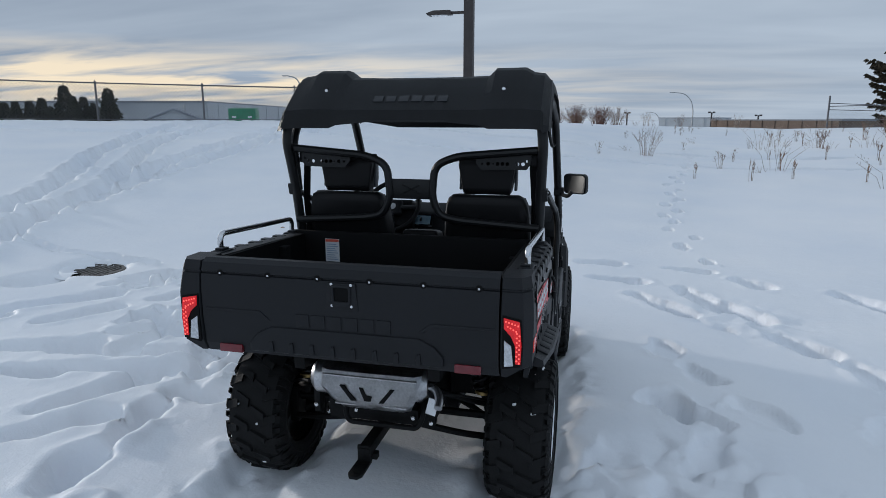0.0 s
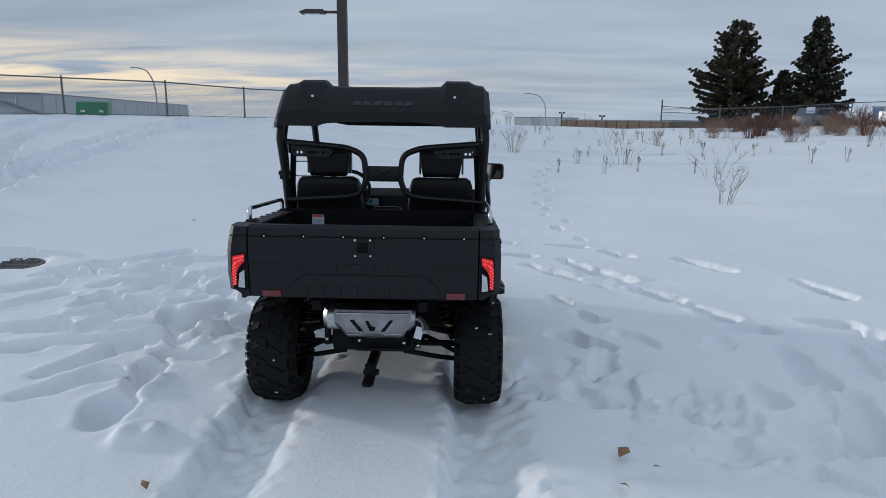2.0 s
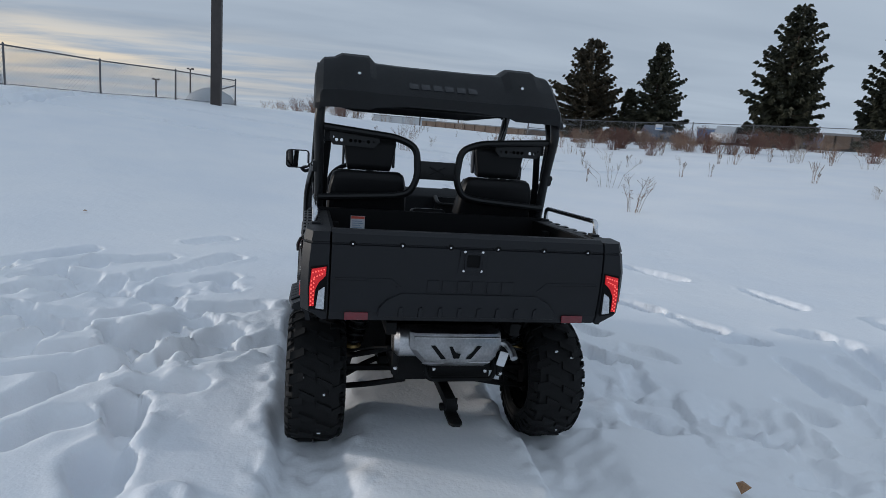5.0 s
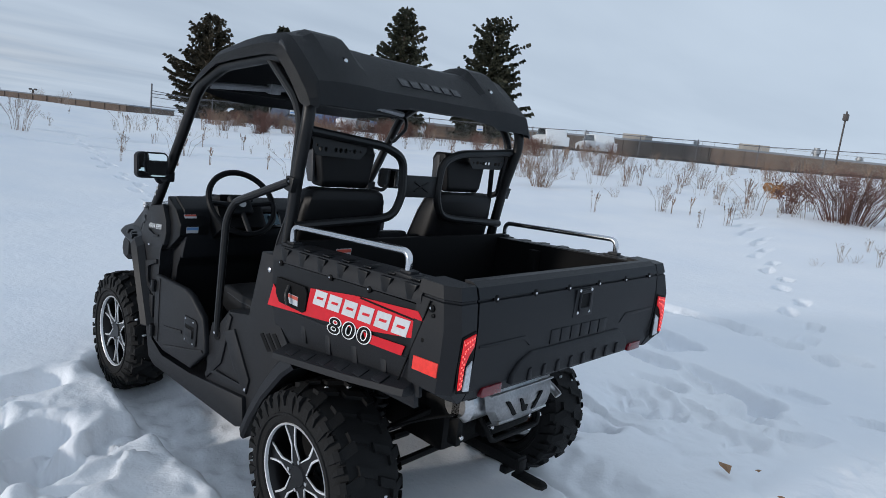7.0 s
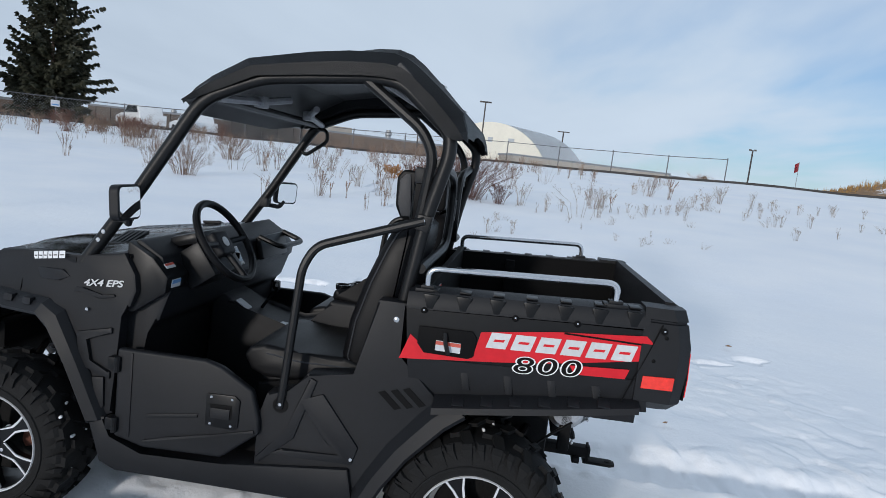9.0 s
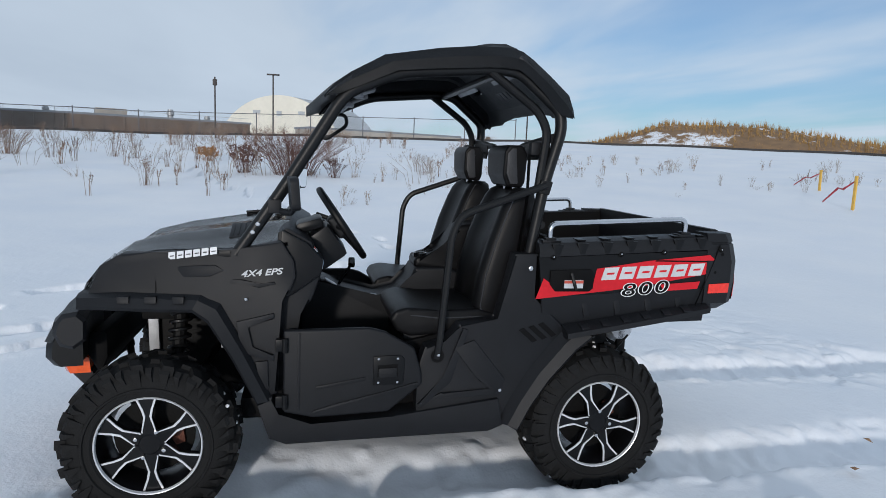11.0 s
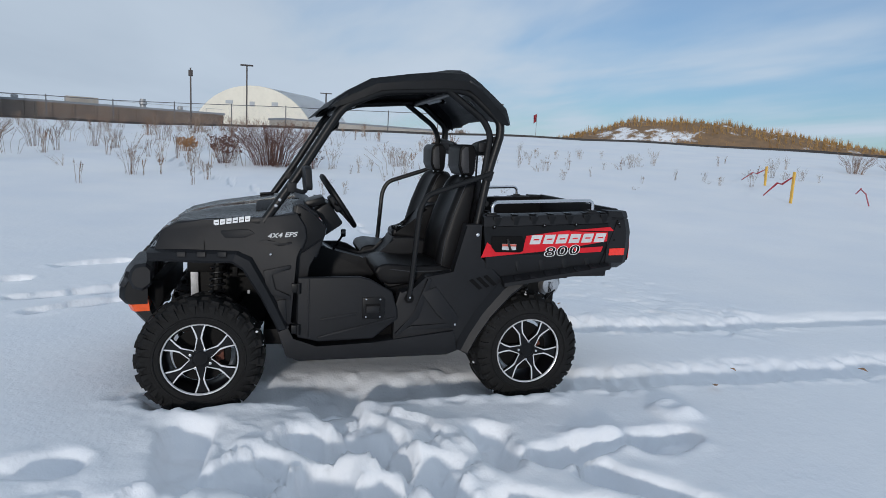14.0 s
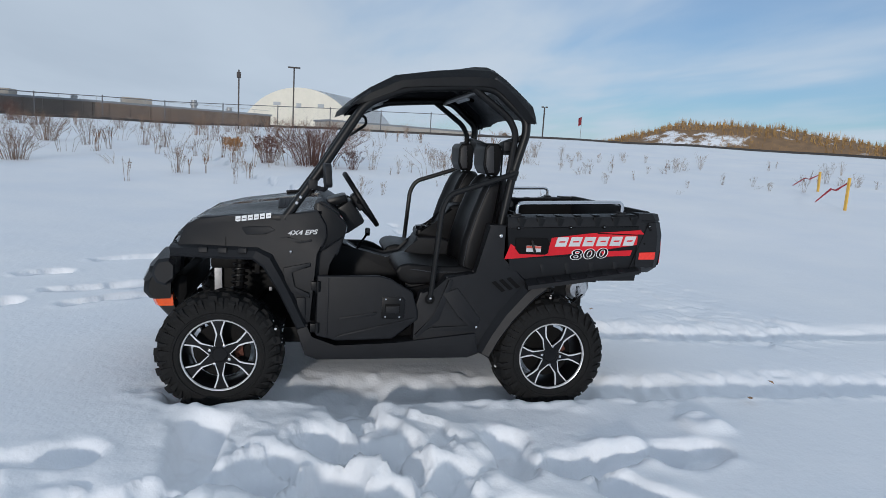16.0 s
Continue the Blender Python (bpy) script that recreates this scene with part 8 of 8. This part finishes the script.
    bm = bmesh.new()
    add_tube(bm, [c + (rt * math.cos(a) + up * math.sin(a)) * 0.178 for a in (2 * math.pi * i / 40 for i in range(40))], 0.0155, 10, closed=True)
    sw = part("steering_wheel", bm, VINYL, car, "black three-spoke steering wheel")
    bm = bmesh.new()
    for a in (radians(0), radians(180), radians(270)):
        d = rt * math.cos(a) + up * math.sin(a)
        add_tube(bm, [c - axis * 0.03, c - axis * 0.012 + d * 0.09, c + d * 0.172], 0.014, 8, 0.03)
    add_box(bm, c - axis * 0.025, (0.12, 0.11, 0.045), 0.018, Vector((0, 0, 1)).rotation_difference(axis).to_matrix(), 3)
    part("wheel_hub", bm, PLASTIC, sw)
    bm = bmesh.new()
    add_tube(bm, [c - axis * 0.001, c + axis * 0.0015], 0.022, 18)
    part("hub_badge", bm, SILVERPRINT, sw)
    bm = bmesh.new()
    add_tube(bm, [c - axis * 0.03, c - axis * 0.22], 0.028, 12)
    part("steering_column", bm, PLASTIC, sw)
    # tunnel and console
    bm = bmesh.new()
    add_prism(bm, [(1.36, 0.46), (1.34, 0.93), (1.263, 0.901), (1.156, 0.837), (0.97, 0.790), (0.86, 0.815), (0.80, 0.880), (0.775, 0.955), (0.62, 0.955), (0.50, 0.92), (0.42, 0.80), (0.42, 0.46)], -0.13, 0.13, "x", 0.02, 3)
    con = part("centre_console", bm, PLASTIC, car, "black centre tunnel and console")
    bm = bmesh.new()
    add_prism(bm, [(0.78, 0.95), (0.77, 1.005), (0.64, 1.02), (0.55, 1.17), (0.42, 1.19), (0.42, 0.9)], -0.10, 0.10, "x", 0.03, 3)
    part("console_box", bm, VINYL, con)
    bm = bmesh.new()
    for y in (0.74, 0.68):
        add_lathe(bm, [(0, 0.034), (0.022, 0.036), (0.022, 0.030), (0.002, 0.028), (0.002, 0)], (-0.05 if y > 0.7 else 0.05, y, 1.0), "z", 18)
    part("cup_holder", bm, GLOSS, con)
    bm = bmesh.new()
    add_tube(bm, [(0.02, 1.16, 0.83), (0.02, 1.10, 0.93)], 0.008, 8)
    add_box(bm, (0.02, 1.09, 0.955), (0.035, 0.035, 0.055), 0.012)
    part("gear_lever", bm, GLOSS, con)
    for y, z, a, w in ((1.20, 0.872, -0.55, 0.07), (0.99, 0.803, -0.1, 0.05)):
        bm = bmesh.new()
        add_box(bm, (-0.09, y, z), (0.055, w, 0.004), 0, Euler((a * -1, 0, 0)).to_matrix())
        part("console_sticker", bm, STICKER, con, "white console sticker")

    # --- seats ---
    for s in SIDES:
        cx = s * 0.375
        seat = new("seat")
        seat.parent = car
        seat.empty_display_size = 0.1
        tagged(seat, "black vinyl bucket seat with grey headrest side")

        def pad(name, prof, half, mat, soft=0.03, taper=None, label=""):
            bm = bmesh.new()
            vs = add_prism(bm, prof, -half, half, "x", soft, 4)
            for v in bm.verts:
                if taper:
                    v.co.x *= taper(v.co.z)
                v.co.x += cx
            return part(name, bm, mat, seat, label, 60)

        bm = bmesh.new()
        levels = [(0.80, 0.560, 0.44, 0.218), (0.86, 0.580, 0.40, 0.226), (1.00, 0.562, 0.365, 0.228), (1.15, 0.520, 0.335, 0.224), (1.285, 0.470, 0.312, 0.216), (1.345, 0.442, 0.302, 0.206), (1.378, 0.418, 0.304, 0.194), (1.394, 0.392, 0.318, 0.172)]
        rows = []
        for z, yf, yr, w in levels:
            half = [(0.0, yf - 0.034), (w * 0.42, yf - 0.034), (w * 0.58, yf - 0.018), (w * 0.72, yf - 0.002), (w * 0.88, yf - 0.003), (w * 0.97, yf - 0.022), (w, yf - 0.055), (w, yr + 0.035), (w * 0.94, yr + 0.006), (w * 0.80, yr), (0.0, yr - 0.004)]
            rows.append([(cx + x, y, z) for x, y in half] + [(cx - x, y, z) for x, y in half[-2:0:-1]])
        add_loft(bm, rows, True, True)
        back = part("backrest", bm, VINYL, seat, "", 55)
        for q in SIDES:
            bm = bmesh.new()
            add_tube(bm, [(cx + q * w * 0.985, yf - 0.030, z) for z, yf, yr, w in levels[:-1]], 0.0032, 6)
            part("piping", bm, VINYL_GREY, back)
        pad("seat_cushion", [(0.56, 0.850), (0.74, 0.842), (0.88, 0.858), (0.940, 0.842), (0.962, 0.805), (0.93, 0.750), (0.87, 0.725), (0.45, 0.750), (0.45, 0.82)], 0.232, VINYL, 0.030)
        for q in SIDES:
            bm = bmesh.new()
            add_tube(bm, [(cx + q * 0.231, 0.50, 0.815), (cx + q * 0.231, 0.74, 0.808), (cx + q * 0.231, 0.88, 0.826), (cx + q * 0.20, 0.958, 0.806)], 0.0035, 6, 0.04)
            part("piping", bm, VINYL_GREY, seat)
        head = pad("headrest", [(0.425, 1.590), (0.360, 1.590), (0.336, 1.55), (0.336, 1.42), (0.350, 1.395), (0.422, 1.400), (0.446, 1.45), (0.446, 1.56)], 0.145, VINYL, 0.030, lambda z: 0.82 + 0.18 * min(1.0, max(0.0, (z - 1.39) / 0.15)))
        for q in SIDES:
            bm = bmesh.new()
            add_prism(bm, [(0.412, 1.575), (0.392, 1.575), (0.378, 1.415), (0.414, 1.412), (0.434, 1.46), (0.434, 1.55)], 0.135, 0.1480, "x", 0.006)
            for v in bm.verts:
                v.co.x = cx + q * v.co.x
            part("headrest_side", bm, VINYL_GREY, head, "grey headrest side")
        for q in SIDES:
            bm = bmesh.new()
            add_tube(bm, [(cx + q * 0.07, 0.37, 1.36), (cx + q * 0.07, 0.375, 1.42)], 0.007, 8)
            part("headrest_rod", bm, CHROME, head)
        bm = bmesh.new()
        add_prism(bm, [(0.90, 0.735), (0.46, 0.762), (0.46, 0.70), (0.88, 0.68)], cx - 0.2, cx + 0.2, "x", 0.01)
        part("seat_base", bm, PLASTIC, seat)

    # --- under the tail: muffler, frame, hitch ---
    bm = bmesh.new()
    rows = []
    for z, y, x0, x1 in ((0.728, -0.385, -0.205, 0.240), (0.716, -0.430, -0.208, 0.240), (0.680, -0.448, -0.206, 0.236), (0.640, -0.456, -0.205, 0.230), (0.600, -0.454, -0.172, 0.214), (0.570, -0.446, -0.142, 0.198), (0.552, -0.426, -0.136, 0.192)):
        rows.append([(x0, y + 0.022, z), (x0 + 0.03, y, z), ((x0 + x1) / 2, y - 0.004, z), (x1 - 0.03, y, z), (x1, y + 0.022, z)])
    add_loft(bm, rows, False)
    bmesh.ops.solidify(bm, geom=bm.faces[:], thickness=0.004)
    sh = part("muffler_shield", bm, STEEL, car, "pressed bright steel muffler shield")
    bm = bmesh.new()
    add_lathe(bm, [(-0.275, 0), (-0.275, 0.055), (-0.25, 0.078), (0.225, 0.078), (0.255, 0.05), (0.255, 0)], (0, -0.335, 0.648), "x", 20)
    part("muffler", bm, STEEL, sh)
    # slots are black pieces on the shield, painting the dark behind the openings
    for slot in ([(-0.110, 0.664), (-0.088, 0.664), (-0.034, 0.600), (-0.058, 0.598)], [(-0.022, 0.660), (-0.006, 0.660), (0.012, 0.628), (0.036, 0.626), (0.030, 0.602), (0.002, 0.602)], [(0.116, 0.664), (0.136, 0.664), (0.088, 0.600), (0.064, 0.598)]):
        bm = bmesh.new()
        add_prism(bm, slot, -0.440, -0.4625, "y", 0.002)
        part("shield_slot", bm, BLACK_PRINT_AND_SHADE, sh)
    for x0, x1, z, y in ((-0.19, 0.225, 0.700, -0.442), (-0.135, -0.04, 0.578, -0.449), (0.08, 0.185, 0.582, -0.450)):
        bm = bmesh.new()
        add_tube(bm, [(x0, y, z), (x1, y, z)], 0.005, 6)
        part("shield_bead", bm, STEEL, sh)
    bm = bmesh.new()
    add_tube(bm, [(0.24, -0.34, 0.645), (0.295, -0.36, 0.64), (0.315, -0.40, 0.61), (0.315, -0.43, 0.59)], 0.018, 10, 0.03)
    part("tail_pipe", bm, STEEL, sh)
    bm = bmesh.new()
    add_tube(bm, [(-0.115, -0.28, 0.62), (-0.115, -0.39, 0.51), (-0.095, -0.40, 0.472), (0.215, -0.40, 0.472), (0.235, -0.39, 0.51), (0.235, -0.28, 0.62)], 0.012, 8, 0.03)
    add_box(bm, (0.06, -0.33, 0.50), (0.30, 0.06, 0.07), 0.01)
    add_box(bm, (0.27, -0.34, 0.57), (0.03, 0.05, 0.20), 0.006)
    add_box(bm, (-0.26, -0.34, 0.58), (0.03, 0.05, 0.20), 0.006)
    fr = part("rear_frame", bm, CHASSIS, car, "black tubular rear frame")
    for x, z in ((-0.07, 0.515), (0.19, 0.505), (-0.26, 0.63), (-0.26, 0.52), (0.27, 0.49)):
        bolt(fr, (x, -0.372, z), "y", 0.010, BOLT, -0.010)
    bm = bmesh.new()
    add_box(bm, (0.275, -0.372, 0.565), (0.045, 0.004, 0.075), 0.001, Euler((0, 0.25, 0)).to_matrix())
    part("shiny_tag", bm, ALLOY, fr)
    bm = bmesh.new()
    add_box(bm, (0.005, -0.32, 0.380), (0.052, 0.36, 0.048), 0.006)
    hitch = part("hitch_tube", bm, CHASSIS, car, "black tow hitch receiver and drawbar")
    bm = bmesh.new()
    add_box(bm, (0.005, -0.488, 0.372), (0.056, 0.012, 0.085), 0.004)
    add_prism(bm, [(-0.025, -0.47), (0.035, -0.47), (0.037, -0.595), (0.022, -0.618), (-0.012, -0.618), (-0.027, -0.595)], 0.330, 0.344, "z", 0.003)
    add_box(bm, (0.005, -0.435, 0.345), (0.09, 0.035, 0.03), 0.006)
    part("drawbar", bm, CHASSIS, hitch)
    # no hole is cut: a black disc paints its shade
    bm = bmesh.new()
    add_lathe(bm, [(0, 0), (0, 0.012), (0.002, 0.012), (0.002, 0)], (0.005, -0.585, 0.3445), "z", 14)
    part("ball_hole", bm, BLACK_PRINT_AND_SHADE, hitch)
    for s in SIDES:
        bm = bmesh.new()
        add_tube(bm, [(s * 0.30, -0.36, 0.62), (s * 0.38, -0.26, 0.58), (s * 0.50, -0.12, 0.50)], 0.006, 6, 0.06)
        part("brake_hose", bm, CHASSIS, car)
    return car


build_vehicle()
